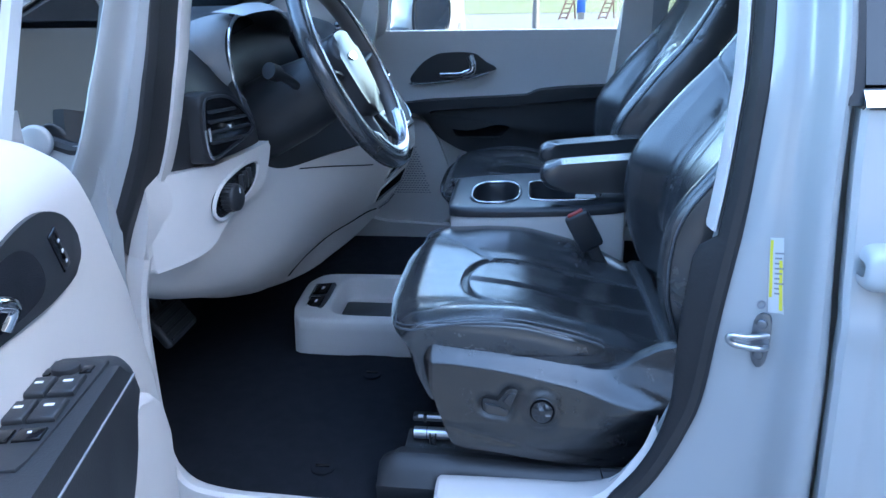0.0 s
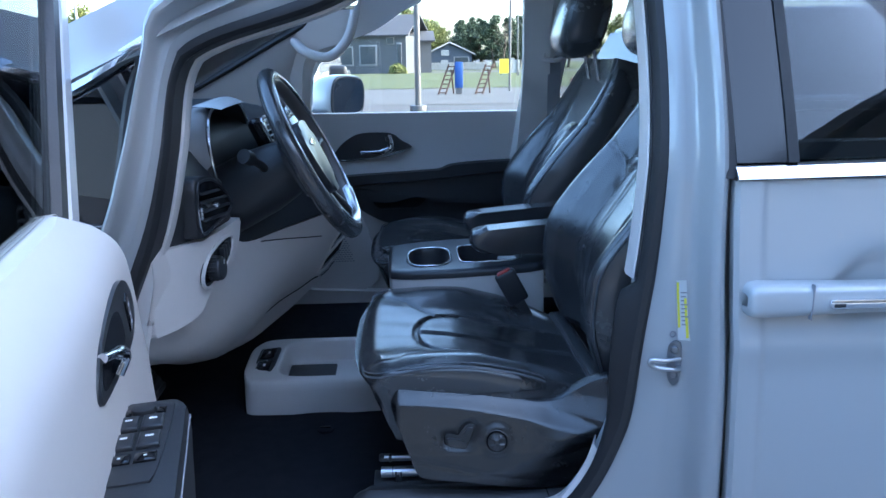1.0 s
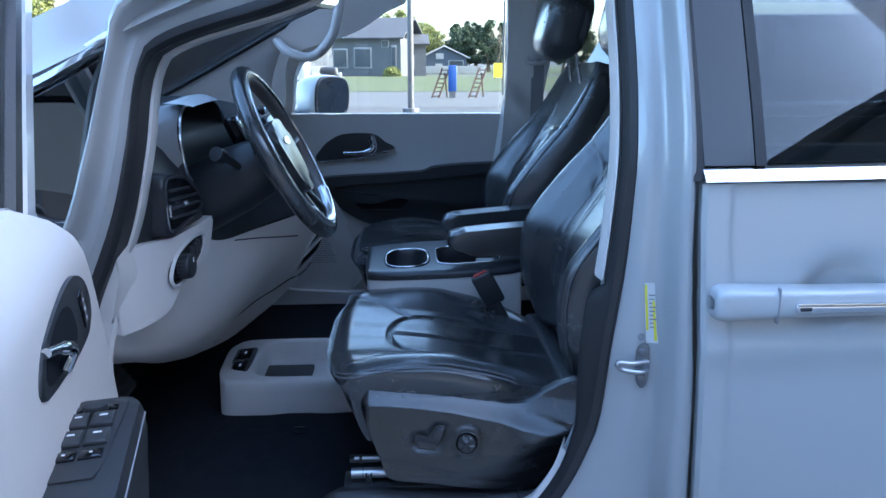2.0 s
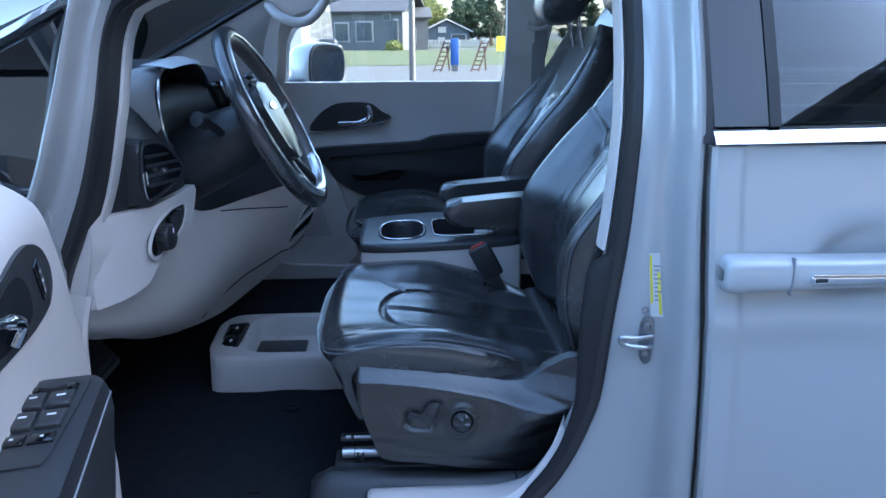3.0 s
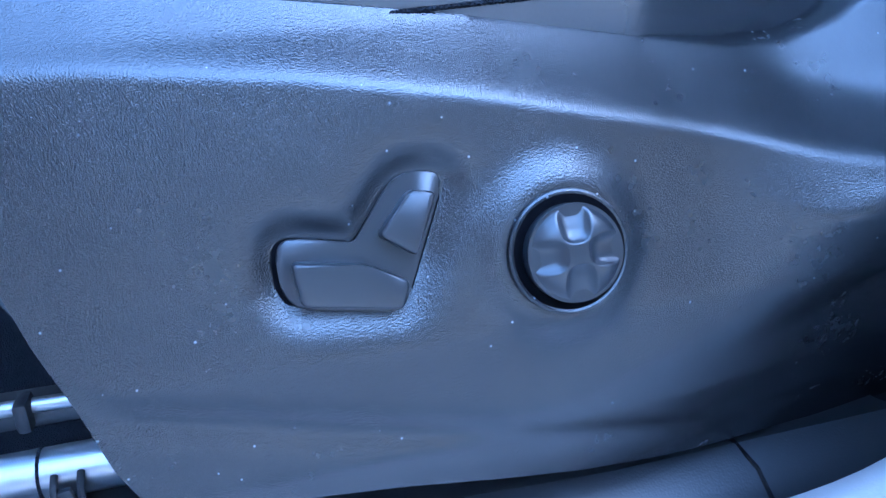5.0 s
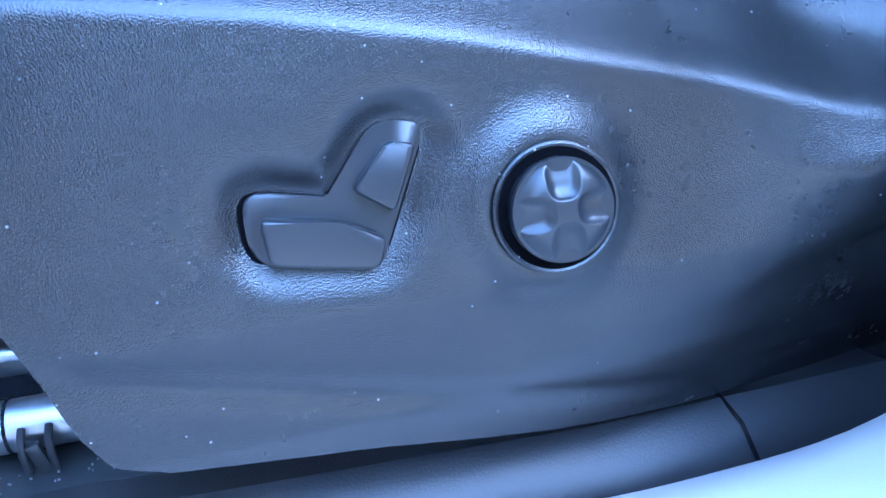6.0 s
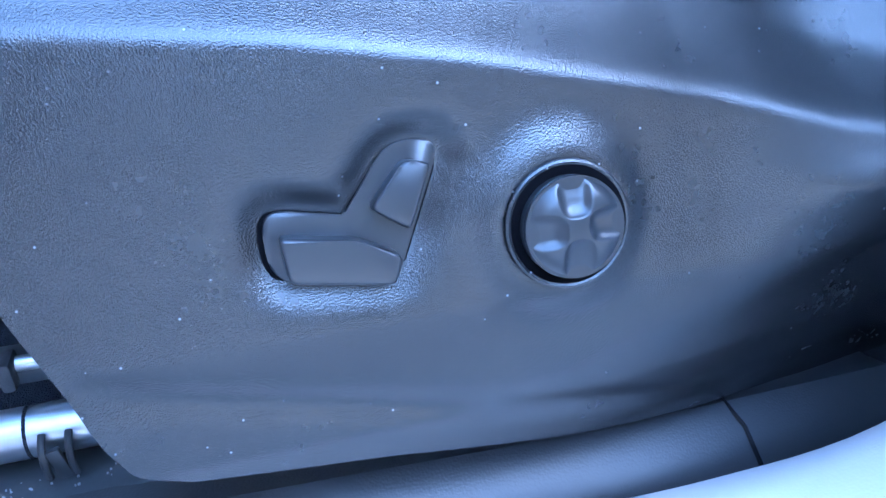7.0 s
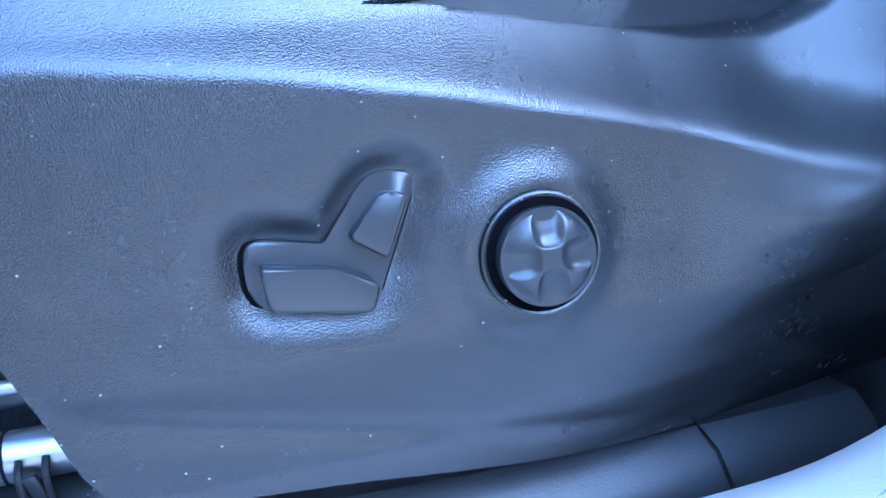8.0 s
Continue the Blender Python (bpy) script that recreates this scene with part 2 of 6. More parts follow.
def tube(path, r, sides=10, closed=False, bm=None, flat=1.0):
    """A round bar along a path; r: one radius or one for each point."""
    p = np.array(path, float)
    n = len(p)
    rows = []
    nrm = None
    for i in range(n):
        d = (p[(i + 1) % n] - p[i - 1]) if closed else p[min(i + 1, n - 1)] - p[max(i - 1, 0)]
        d = d / (np.linalg.norm(d) + 1e-12)
        if nrm is None:
            nrm = np.cross(d, (0, 0, 1) if abs(d[2]) < 0.9 else (1, 0, 0))
        nrm = nrm - d * (nrm @ d)
        nrm /= np.linalg.norm(nrm) + 1e-12
        bi = np.cross(d, nrm)
        rr = r[i] if hasattr(r, "__len__") else r
        rows.append([p[i] + rr * (math.cos(a) * nrm + flat * math.sin(a) * bi) for a in np.linspace(0, 2 * math.pi, sides, endpoint=False)])
    if closed:
        rows.append(rows[0])
    bm2 = rows_mesh(rows, closed=True, cap=not closed)
    return join(bm, bm2)


def disc(at, axis, r, depth, bevel=0.0, sides=32, bm=None):
    """A round plate whose middle is at and that looks along axis."""
    bm2 = bmesh.new()
    bmesh.ops.create_cone(bm2, cap_ends=True, segments=sides, radius1=r, radius2=r, depth=depth)
    if bevel:
        bmesh.ops.bevel(bm2, geom=[e for e in bm2.edges if len(e.link_faces) == 2 and any(len(f.verts) > 4 for f in e.link_faces)], offset=bevel, segments=3, affect="EDGES", profile=0.5)
    q = Vector(axis).to_track_quat("Z", "Y").to_matrix().to_4x4()
    bmesh.ops.transform(bm2, verts=bm2.verts, matrix=Matrix.Translation(at) @ q)
    return join(bm, bm2)


def rpoly(pts, r, n=6):
    """A polygon with its corners rounded to radius r, or to one radius for each corner."""
    out = []
    k = len(pts)
    for i in range(k):
        a, b, c = np.array(pts[i - 1], float), np.array(pts[i], float), np.array(pts[(i + 1) % k], float)
        u, v = (a - b) / np.linalg.norm(a - b), (c - b) / np.linalg.norm(c - b)
        d = min(r[i] if hasattr(r, "__len__") else r, 0.48 * np.linalg.norm(a - b), 0.48 * np.linalg.norm(c - b))
        for q in np.linspace(0, 1, n):
            out.append(tuple((b + u * d) * (1 - q) ** 2 + 2 * b * q * (1 - q) + (b + v * d) * q * q))
    return out


def groove(p, line, width, depth):
    """How deep a seam along a flat line lies at p: (n, 2) points, in plan."""
    line = np.array(line, float)
    a, b = line[:-1], line[1:]
    ab = b - a
    s = np.clip(((p[:, None] - a) * ab).sum(-1) / ((ab ** 2).sum(-1) + 1e-12), 0, 1)
    d = np.linalg.norm(p[:, None] - (a + s[..., None] * ab), axis=-1).min(1)
    return depth * np.exp(-(d / width) ** 2)

# ---------------------------------------------------------------- the lot and what lies round it


def lie(y):
    """Height of the ground: level by the car, falling away gently across the lot."""
    return -0.0084 * max(0.0, min(y, 130.0) - 4.0)


def sheet(name, x0, x1, ys, material, lift, label, category):
    bm = rows_mesh([[(x, y, lie(y) + lift) for x in np.linspace(x0, x1, 9)] for y in ys])
    return tagged(part(name, bm, material), label, category, kind="structure")


sheet("ground", -400, 400, (-400, -100, -20, 0, 4, 10, 20, 40, 80, 130, 800), ASPHALT, 0.0, "dark grey asphalt parking lot under an open sky", "ground")
sheet("lawn", -200, 200, (34, 45, 60, 78), GRASS, 0.03, "strip of mown green grass beyond the lot", "grass")
sheet("road", -200, 200, (21.5, 28, 34), ROADC, 0.012, "sunlit lane beside the grass, toned dark", "road")
# Unseen pale sheet, added to throw light up at the doors and sills
sheet("apron", -30, 30, (-7.4, -3.0, 1.0, 4.6), BOUNCE, 0.01, "unseen pale ground added to bounce light onto the van", "pavement")
sheet("far_lawn", -300, 300, (92, 130, 200), GRASS, 0.03, "rough grass in front of the far trees", "grass")

# ---------------------------------------------------------------- the van's body
YC = 1.947                                            # middle of the van
# Outline of the driver's door opening, in x and z, from the sill round by the rear post
OPEN = spline([(-0.25, 0.385), (-0.05, 0.378), (0.12, 0.390), (0.226, 0.429), (0.287, 0.489), (0.320, 0.542), (0.345, 0.602), (0.361, 0.66), (0.374, 0.79), (0.393, 0.96), (0.402, 1.16),
               (0.397, 1.32), (0.385, 1.46), (0.33, 1.53), (0.20, 1.515), (0.06, 1.43), (-0.09, 1.335), (-0.285, 1.270), (-0.335, 1.225),
               (-0.354, 1.10), (-0.379, 1.0), (-0.404, 0.934), (-0.440, 0.85), (-0.463, 0.75), (-0.467, 0.60), (-0.460, 0.48), (-0.425, 0.415), (-0.36, 0.392)], 160, closed=True)
OUTER = spline([(-0.25, 0.20), (-0.02, 0.20), (0.20, 0.20), (0.40, 0.20), (0.535, 0.22), (0.528, 0.50), (0.520, 0.72), (0.500, 0.95), (0.493, 1.16),
                (0.485, 1.32), (0.480, 1.48), (0.42, 1.64), (0.20, 1.60), (-0.03, 1.49), (-0.20, 1.405), (-0.345, 1.335), (-0.368, 1.255),
                (-0.40, 1.12), (-0.44, 1.01), (-0.52, 0.87), (-0.57, 0.72), (-0.57, 0.50), (-0.55, 0.33), (-0.42, 0.20)], 160, closed=True)


def tumble(z):
    """How far the side leans inwards above the waist."""
    return 0.30 * max(0.0, z - 1.08) ** 1.15


def ring(curve, y, curve2=None, s=0.0):
    c = curve if curve2 is None else curve * (1 - s) + curve2 * s
    return [(x, y + tumble(z), z) for x, z in c]


van = thing("minivan_body", (0, YC, 0), "pearl white minivan body shell with an open door opening", "car body")
JS, JY = [0.0, 0.02, 0.16, 0.34, 0.50, 0.58, 0.64, 0.70, 0.76, 0.84, 0.92, 0.97, 1.0], [1.185, 1.150, 1.132, 1.119, 1.1185, 1.116, 1.104, 1.086, 1.076, 1.072, 1.076, 1.084, 1.10]
side_rows = [ring(OPEN, float(np.interp(k, JS, JY)), OUTER, k) for k in (0, 0.02, 0.09, 0.16, 0.25, 0.34, 0.42, 0.50, 0.55, 0.60, 0.64, 0.68, 0.72, 0.76, 0.80, 0.84, 0.88, 0.92, 0.95, 0.97, 0.985, 1.0)] + [ring(OUTER, 1.16)]
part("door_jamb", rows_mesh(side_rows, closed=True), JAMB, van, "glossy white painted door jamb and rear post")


def grown(d):
    """The opening's outline, grown by d metres (or shrunk)."""
    t = np.roll(OPEN, -1, 0) - np.roll(OPEN, 1, 0)
    nr = np.stack([t[:, 1], -t[:, 0]], -1) / np.linalg.norm(t, axis=1)[:, None]
    return OPEN + nr * (np.asarray(d, float).reshape(-1, 1) if np.ndim(d) else d)


DEEP = np.where(OPEN[:, 0] > 0.2, np.interp(OPEN[:, 1], [0.55, 0.60, 0.67, 0.75, 0.86, 0.885], [0.0, 0.15, 0.6, 0.9, 1.0, 0.0]), 0.0)


def piece(curve_rows, keep):
    """Cuts closed rows down to the points that keep(x, z) admits, in running order."""
    idx = [i for i in range(160) if keep(*OPEN[i])]
    gap = next((k for k in range(1, len(idx)) if idx[k] - idx[k - 1] > 1), 0)
    idx = idx[gap:] + idx[:gap]
    return [[r[i] for i in idx] for r in curve_rows]


def ring_y(d, ys):
    """The opening's outline grown by d, each point at a depth of its own."""
    return [(x, y + tumble(z), z) for (x, z), y in zip(grown(d), ys)]


seal = [ring_y(-0.020 * DEEP - 0.004, np.where(OPEN[:, 0] < 0.2, 1.194, 1.152 + 0.02 * DEEP)), ring_y(-0.020 * DEEP - 0.003, 1.152 + 0.02 * DEEP), ring_y(-0.022 * DEEP - 0.003, 1.148 + 0.016 * DEEP), ring_y(-0.014 * DEEP - 0.003, 1.146 + 0.006 * DEEP), ring(grown(-0.002), 1.142), ring(grown(0.004), 1.133), ring(grown(0.014), 1.130), ring(grown(np.where(OPEN[:, 0] < 0.0, 0.026, 0.021)), 1.134), ring(grown(np.where(OPEN[:, 0] < 0.0, 0.029, 0.024)), 1.150)]
part("door_seal", rows_mesh(seal, closed=True), RUBBER, van, "black rubber door seal")
trim_rows = [ring(grown(-0.002), 1.172), ring(grown(-0.004), 1.164), ring(grown(-0.007), 1.166), ring(grown(-0.010), 1.19), ring(grown(-0.005), 1.215)]
slim_rows = [ring(grown(-0.002), 1.200), ring(grown(-0.005), 1.193), ring(grown(-0.009), 1.194), ring(grown(-0.011), 1.202), ring(grown(-0.011), 1.22), ring(grown(-0.003), 1.24)]
kick_rows = [ring(grown(-0.003), 1.152), ring(grown(-0.010), 1.147), ring(grown(-0.033), 1.150), ring(grown(-0.038), 1.156), ring(grown(-0.035), 1.17), ring(grown(-0.010), 1.20)]
part("kick_trim", rows_mesh(piece(kick_rows, lambda x, z: x < -0.004 and z < 0.86)), TRIM, van, "light grey kick panel and front sill trim")
part("rear_post_trim", rows_mesh(piece(trim_rows, lambda x, z: x > 0.25 and z > 0.875)), TRIM, van, "light grey rear post trim")
part("front_post_trim", rows_mesh(piece(slim_rows, lambda x, z: x < 0.2 and z > 0.79)), TRIM, van, "slim light grey front post trim")

# Floor pan, far side, firewall, roof: the shell that closes the cabin
fl = [[(x, y, 0.345) for y in (1.15, 1.95, 2.75)] for x in (-1.1, 0.0, 1.2, 2.6)]
part("floor_pan", solid(fl, 0.05, (0, 0, -1)), CARPET, van, "black carpeted cabin floor")

# sliding door behind the post
sd_thing = thing("sliding_door", (1.3, 1.06, 0.25), "pearl white sliding side door with tinted glass and chrome strip", "car door")
XF = lambda z: float(np.interp(z, [0.2, 0.55, 0.72, 0.9, 1.0, 1.08], [0.535, 0.527, 0.520, 0.508, 0.500, 0.497]))
rows = []
for z in np.linspace(0.22, 1.062, 90):
    crown = 0.012 * math.cos((z - 0.7) * 2.2) + 0.006 * math.exp(-((z - 0.80) / 0.03) ** 2)
    yb = 1.075 - crown
    x0 = XF(z)
    rows.append([(x0 + 0.012, yb + 0.05, z), (x0 + 0.001, yb + 0.022, z), (x0 + 0.001, yb + 0.008, z), (x0 + 0.007, yb + 0.001, z), (x0 + 0.02, yb, z)] +
                [(x, yb + 0.004 * min(1.0, max(0.0, (x - x0 - 0.040) / 0.010)) - 0.004 * math.sin((x - 0.5) * 1.6) + 0.016 / (1 + (((x - 0.735) / 0.062) ** 2 + ((z - 0.888) / 0.05) ** 2) ** 4), z) for x in np.r_[x0 + 0.036, x0 + 0.040, x0 + 0.045, x0 + 0.050, x0 + 0.054, np.linspace(x0 + 0.065, 0.62, 4), np.linspace(0.64, 0.84, 40), np.linspace(0.9, 2.0, 10)]])
part("door_skin", rows_mesh(rows), PAINT, sd_thing)
part("belt_strip", solid([[(x, 1.060 + 0.002 * k, z + 0.012 * (x - 0.5)) for k, z in ((4, 1.062), (0, 1.066), (2, 1.072), (7, 1.082), (12, 1.089))] for x in np.linspace(0.498, 2.0, 12)], 0.004, (0, 1, 0)), CHROME, sd_thing, "bright chrome belt strip")


def glass_rows(x0, x1, z0, z1, y0=1.078):
    return [[(x, y0 + tumble(z) * 1.0 + 0.18 * (z - 1.08), z) for x in np.linspace(x0, x1, 8)] for z in np.linspace(z0, z1, 7)]


part("door_glass", solid(glass_rows(0.592, 2.0, 1.088, 1.50), 0.004, (0, 1, 0)), TINT, sd_thing, "dark tinted window glass")
part("division_post", solid(glass_rows(0.500, 0.580, 1.088, 1.50, 1.074), 0.012, (0, 1, 0)), GLOSSB, sd_thing, "gloss black window post")
part("glass_run", solid(glass_rows(0.578, 0.594, 1.088, 1.50, 1.071), 0.02, (0, 1, 0)), RUBBER, sd_thing)
part("glass_edge", solid(glass_rows(0.484, 0.500, 1.066, 1.50, 1.074), 0.03, (0, 1, 0)), RUBBER, sd_thing)
# rear cabin backing behind the tinted glass
part("rear_side_wall", box((1.6, 0.05, 0.8), (1.32, 1.24, 0.7)), TRIM, van)

# driver's seat and its twin


def seat(yc, flip, name, label):
    """A leather bucket seat; flip is -1 for the driver's, whose outer side looks to -y."""
    s = thing(name, (0.15, yc, 0.345), label, "car seat", "front seats")
    W = 0.245

    def Y(v):
        return yc + v * (-flip)            # v < 0 is the outer side

    # cushion: cross sections from front to back; u runs round from outer bottom over the top to inner bottom
    xs = np.r_[np.linspace(-0.098, -0.06, 12), np.linspace(-0.056, 0.13, 62), np.linspace(0.135, 0.42, 50)]
    top = spline([(-W - 0.005, 0.575), (-W - 0.012, 0.61), (-W - 0.0135, 0.650), (-W - 0.003, 0.674), (-W + 0.035, 0.684), (-W + 0.075, 0.672), (-W + 0.115, 0.648), (-0.06, 0.640),
                  (0, 0.640), (0.06, 0.640), (W - 0.115, 0.648), (W - 0.075, 0.672), (W - 0.035, 0.684), (W + 0.003, 0.674), (W + 0.0135, 0.650), (W + 0.012, 0.61), (W + 0.005, 0.575)], 170)
    arc = spline([(0.42, -0.135), (0.25, -0.135), (0.13, -0.132), (0.06, -0.118), (0.034, -0.087), (0.024, -0.044), (0.025, 0.0), (0.030, 0.03), (0.045, 0.062), (0.07, 0.085), (0.13, 0.095), (0.25, 0.105), (0.42, 0.115)], 70)
    lines = [(arc, 0.0045, 0.009), ([(-0.09, 0.200), (0.0, 0.155), (0.07, 0.085)], 0.004, 0.004), ([(0.03, -0.02), (0.15, -0.02), (0.30, -0.015), (0.42, -0.015)], 0.006, 0.006), ([(-0.08, -0.215), (-0.03, -0.212), (0.06, -0.118)], 0.0035, 0.0015)]
    XS = lambda v: float(np.interp(abs(v), [0.0, 0.1, 0.15, 0.20, 0.235, 0.257], [-0.012, -0.010, -0.004, 0.006, 0.018, 0.030]))
    HM = lambda x: float(np.interp(x, [-0.1, -0.03, 0.04, 0.1, 0.15, 0.2, 0.28, 0.36, 0.42], [0.672, 0.668, 0.662, 0.655, 0.646, 0.631, 0.609, 0.596, 0.590]))
    BO = lambda x: float(np.interp(x, [-0.1, -0.03, 0.05, 0.13, 0.234, 0.3, 0.37, 0.42], [0.12, 0.3, 0.62, 0.85, 0.95, 0.80, 0.2, 0.0]))
    rows = []
    for x in xs:
        f = max(0.0, min(1.0, (x + 0.098) / 0.05))
        drop = (1 - math.sqrt(max(0.0, 1 - (1 - f) ** 2)))
        p = top.copy()
        hi = p[:, 1] > 0.640
        p[hi, 1] = 0.640 + (p[hi, 1] - 0.640) * BO(x)
        p[:, 1] += (HM(x) - 0.640) * np.clip((p[:, 1] - 0.575) / 0.06, 0, 1) - drop * 0.05 * np.clip((p[:, 1] - 0.56) / 0.08, 0, 1)
        p[:, 0] *= (1 - 0.05 * drop) * float(np.interp(x, [0.21, 0.28, 0.42], [1.0, 0.945, 0.86]))
        zb = float(np.interp(x, [-0.098, -0.08, -0.07, -0.055, -0.038, 0.03, 0.08], [0.650, 0.628, 0.594, 0.56, 0.53, 0.53, 0.575]))
        lo_ = p[:, 1] < 0.62
        p[lo_, 1] = 0.62 - (0.62 - p[lo_, 1]) * max(0.0, 0.62 - zb) / 0.045
        p[:, 1] = np.maximum(p[:, 1], zb)
        g = np.zeros(len(p))
        for ln, wd, dp in lines:
            g = np.maximum(g, groove(np.stack([np.full(len(p), x), p[:, 0]], -1), ln, wd, dp))
        p[:, 1] -= g * (p[:, 1] > 0.585)
        rows.append([(x + XS(v) * max(0.0, min(1.0, (0.06 - x) / 0.158)), Y(v), z) for v, z in p])
    # front roll under
    front = []
    for xa, zc_ in ((-0.02, 0.53), (-0.040, 0.532), (-0.055, 0.56), (-0.070, 0.595), (-0.083, 0.632), (-0.093, 0.648)):
        front.append([(xa + q[0] + 0.098, q[1], min(q[2], zc_)) for q in rows[0]])
    bm = rows_mesh(front + rows)
    for f in bm.faces:
        c = f.calc_center_median()
        v = (c.y - yc) * (-flip)
        if c.x > 0.055 and float(np.interp(c.x, [0.055, 0.13, 0.42], [-0.112, -0.127, -0.130])) < v < float(np.interp(c.x, [0.055, 0.07, 0.13, 0.42], [0.065, 0.080, 0.090, 0.110])) and c.z > 0.57:
            f.material_index = 1
    part("cushion", bm, LEATHER, s, "black leather seat cushion with stitched channels and perforated centre", mats=(PERFC,))
    # piping round the near edge of the cushion
    for sd in (-1, 1):
        e = (W + 0.0135) * sd
        pipe = spline([(-0.088, 0.15 * sd, 0.652), (-0.086, 0.20 * sd, 0.656), (-0.078, 0.238 * sd, 0.660), (-0.05, e - 0.002 * sd, 0.664), (0.0, e, 0.674), (0.05, e, 0.681), (0.12, e, 0.681), (0.2, e, 0.666), (0.25, e, 0.651), (0.263, e - 0.002 * sd, 0.643)], 60)
        part("cushion_piping", tube([(x, Y(v), z) for x, v, z in pipe], 0.0020, 6), PIPING, s, "stitched piping")
        twin = [(x, v - 0.0045 * sd, z + 0.0065) for x, v, z in pipe[8:]]
        part("second_piping", tube([(x, Y(v), z) for x, v, z in twin], 0.0012, 6), PIPING, s)
        st_b = bmesh.new()
        for (x1, v1, z1), (x2, v2, z2) in list(zip(twin[14::1], twin[15::1]))[::1]:
            st_b = tube([(x1, Y(v1 - 0.003 * sd), z1 + 0.002), (x1 * 0.45 + x2 * 0.55, Y(v1 * 0.45 + v2 * 0.55 - 0.003 * sd), z1 * 0.45 + z2 * 0.55 + 0.002)], 0.0006, 4, bm=st_b)
        part("stitching", st_b, PIPING, s, "pale stitching along the cushion edge")
        hem = spline([(0.263, e, 0.643), (0.262, e, 0.634), (0.235, e, 0.629), (0.15, e, 0.625), (0.05, e, 0.620), (-0.02, e, 0.616)], 40)
        part("cushion_seam", tube([(x, Y(v), z) for x, v, z in hem], 0.0009, 5), CARPET, s, "dark side seam")
    # backrest: sections stacked up a leaning line
    zs = np.linspace(0.0, 1.0, 110)
    BOL = lambda t: float(np.interp(t, [0, 0.1, 0.3, 0.55, 0.8, 1.0], [0.022, 0.045, 0.055, 0.045, 0.018, 0.0]))
    BW = lambda t: float(np.interp(t, [0, 0.2, 0.5, 0.75, 0.9, 0.96, 1.0], [0.225, 0.25, 0.258, 0.246, 0.228, 0.210, 0.185]))
    crest = spline([(0.0, 0.392), (0.05, 0.376), (0.17, 0.350), (0.29, 0.346), (0.40, 0.363), (0.56, 0.436), (0.71, 0.514), (0.87, 0.578), (1.0, 0.618)], 60)
    bx = lambda t: float(np.interp(t, crest[:, 0], crest[:, 1])) + BOL(t) - 0.018
    bz = lambda t: 0.60 + 0.63 * t
    rows = []
    harc = spline([(0.0, -0.13), (0.30, -0.125), (0.50, -0.125), (0.60, -0.115), (0.66, -0.08), (0.675, -0.03), (0.675, 0.03), (0.66, 0.08), (0.60, 0.115), (0.50, 0.125), (0.30, 0.125), (0.0, 0.13)], 60)
    for t in zs:
        w, bol = BW(t), BOL(t)
        th = float(np.interp(t, [0, 0.5, 0.9, 0.97, 1.0], [0.13, 0.13, 0.11, 0.10, 0.07]))
        c = spline([(-w * 0.85, 0.09), (-w - 0.005, 0.05), (-w - 0.008, 0.0), (-w + 0.012, -bol * 0.85 - 0.012), (-w + 0.04, -bol - 0.012), (-w + 0.085, -bol * 0.45), (-w + 0.12, 0.0), (-0.05, 0.004), (0.05, 0.004), (w - 0.12, 0.0), (w - 0.085, -bol * 0.45),
                    (w - 0.04, -bol - 0.012), (w - 0.012, -bol * 0.85 - 0.012), (w + 0.008, 0.0), (w + 0.005, 0.05), (w * 0.85, 0.09), (0.06, th), (-0.06, th)], 150, closed=True)
        g = groove(np.stack([np.full(len(c), t), c[:, 0]], -1) * (0.63, 1), harc * (0.63, 1), 0.0045, 0.006)
        g = np.maximum(g, groove(np.stack([np.full(len(c), t), c[:, 0]], -1) * (0.63, 1), [(0.0, -0.06), (0.40, -0.06)], 0.006, 0.004))
        g = np.maximum(g, groove(np.stack([np.full(len(c), t), c[:, 0]], -1) * (0.63, 1), [(0.0, 0.06), (0.40, 0.06)], 0.006, 0.004))
        for sv in (-1, 1):
            g = np.maximum(g, groove(np.stack([np.full(len(c), t), c[:, 0]], -1) * (0.63, 1), [(0.375, sv * 0.115), (0.40, sv * 0.15), (0.455, sv * 0.25)], 0.0035, 0.0035))
        c[:, 1] += g * (c[:, 1] < 0.03)
        rows.append([(bx(t) + 0.03 + q, Y(v), bz(t) - 0.45 * q * 0.6) for v, q in c])
    bm = rows_mesh(rows, closed=True, cap=True)
    for f in bm.faces:
        c = f.calc_center_median()
        v = abs(c.y - yc)
        t = (c.z - 0.60) / 0.63
        if len(f.verts) == 4 and t < 0.72 and c.x < bx(max(0, t)) + 0.075 and (v < 0.055 or 0.130 < v < 0.185):
            f.material_index = 1
    part("backrest", bm, LEATHER, s, "black leather backrest with side bolsters and perforated stripes", mats=(PERFB,))
    for sd in (-1, 1):
        pp = []
        for t in np.linspace(0.0, 0.93, 34):
            w, bol = BW(t), BOL(t)
            q = -bol * 0.80 - 0.012
            pp.append((bx(t) + 0.03 + q, Y((w - 0.008) * sd), bz(t) - 0.27 * q))
        part("backrest_piping", tube(pp, 0.0022, 6), PIPING, s, "grey stitched piping")
        part("second_piping", tube([(x - 0.003, y + (0.006 if y < yc else -0.006), z) for x, y, z in pp], 0.0010, 6), PIPING, s)
    # headrest with two chrome posts
    rows = []
    for t in np.linspace(-1, 1, 22):
        r = math.sqrt(max(0.02, 1 - abs(t) ** 3.5))
        c = spline([(-0.12, 0.0), (-0.10, -0.035), (0, -0.045), (0.10, -0.035), (0.12, 0.0), (0.10, 0.045), (0, 0.055), (-0.10, 0.045)], 40, closed=True) * r
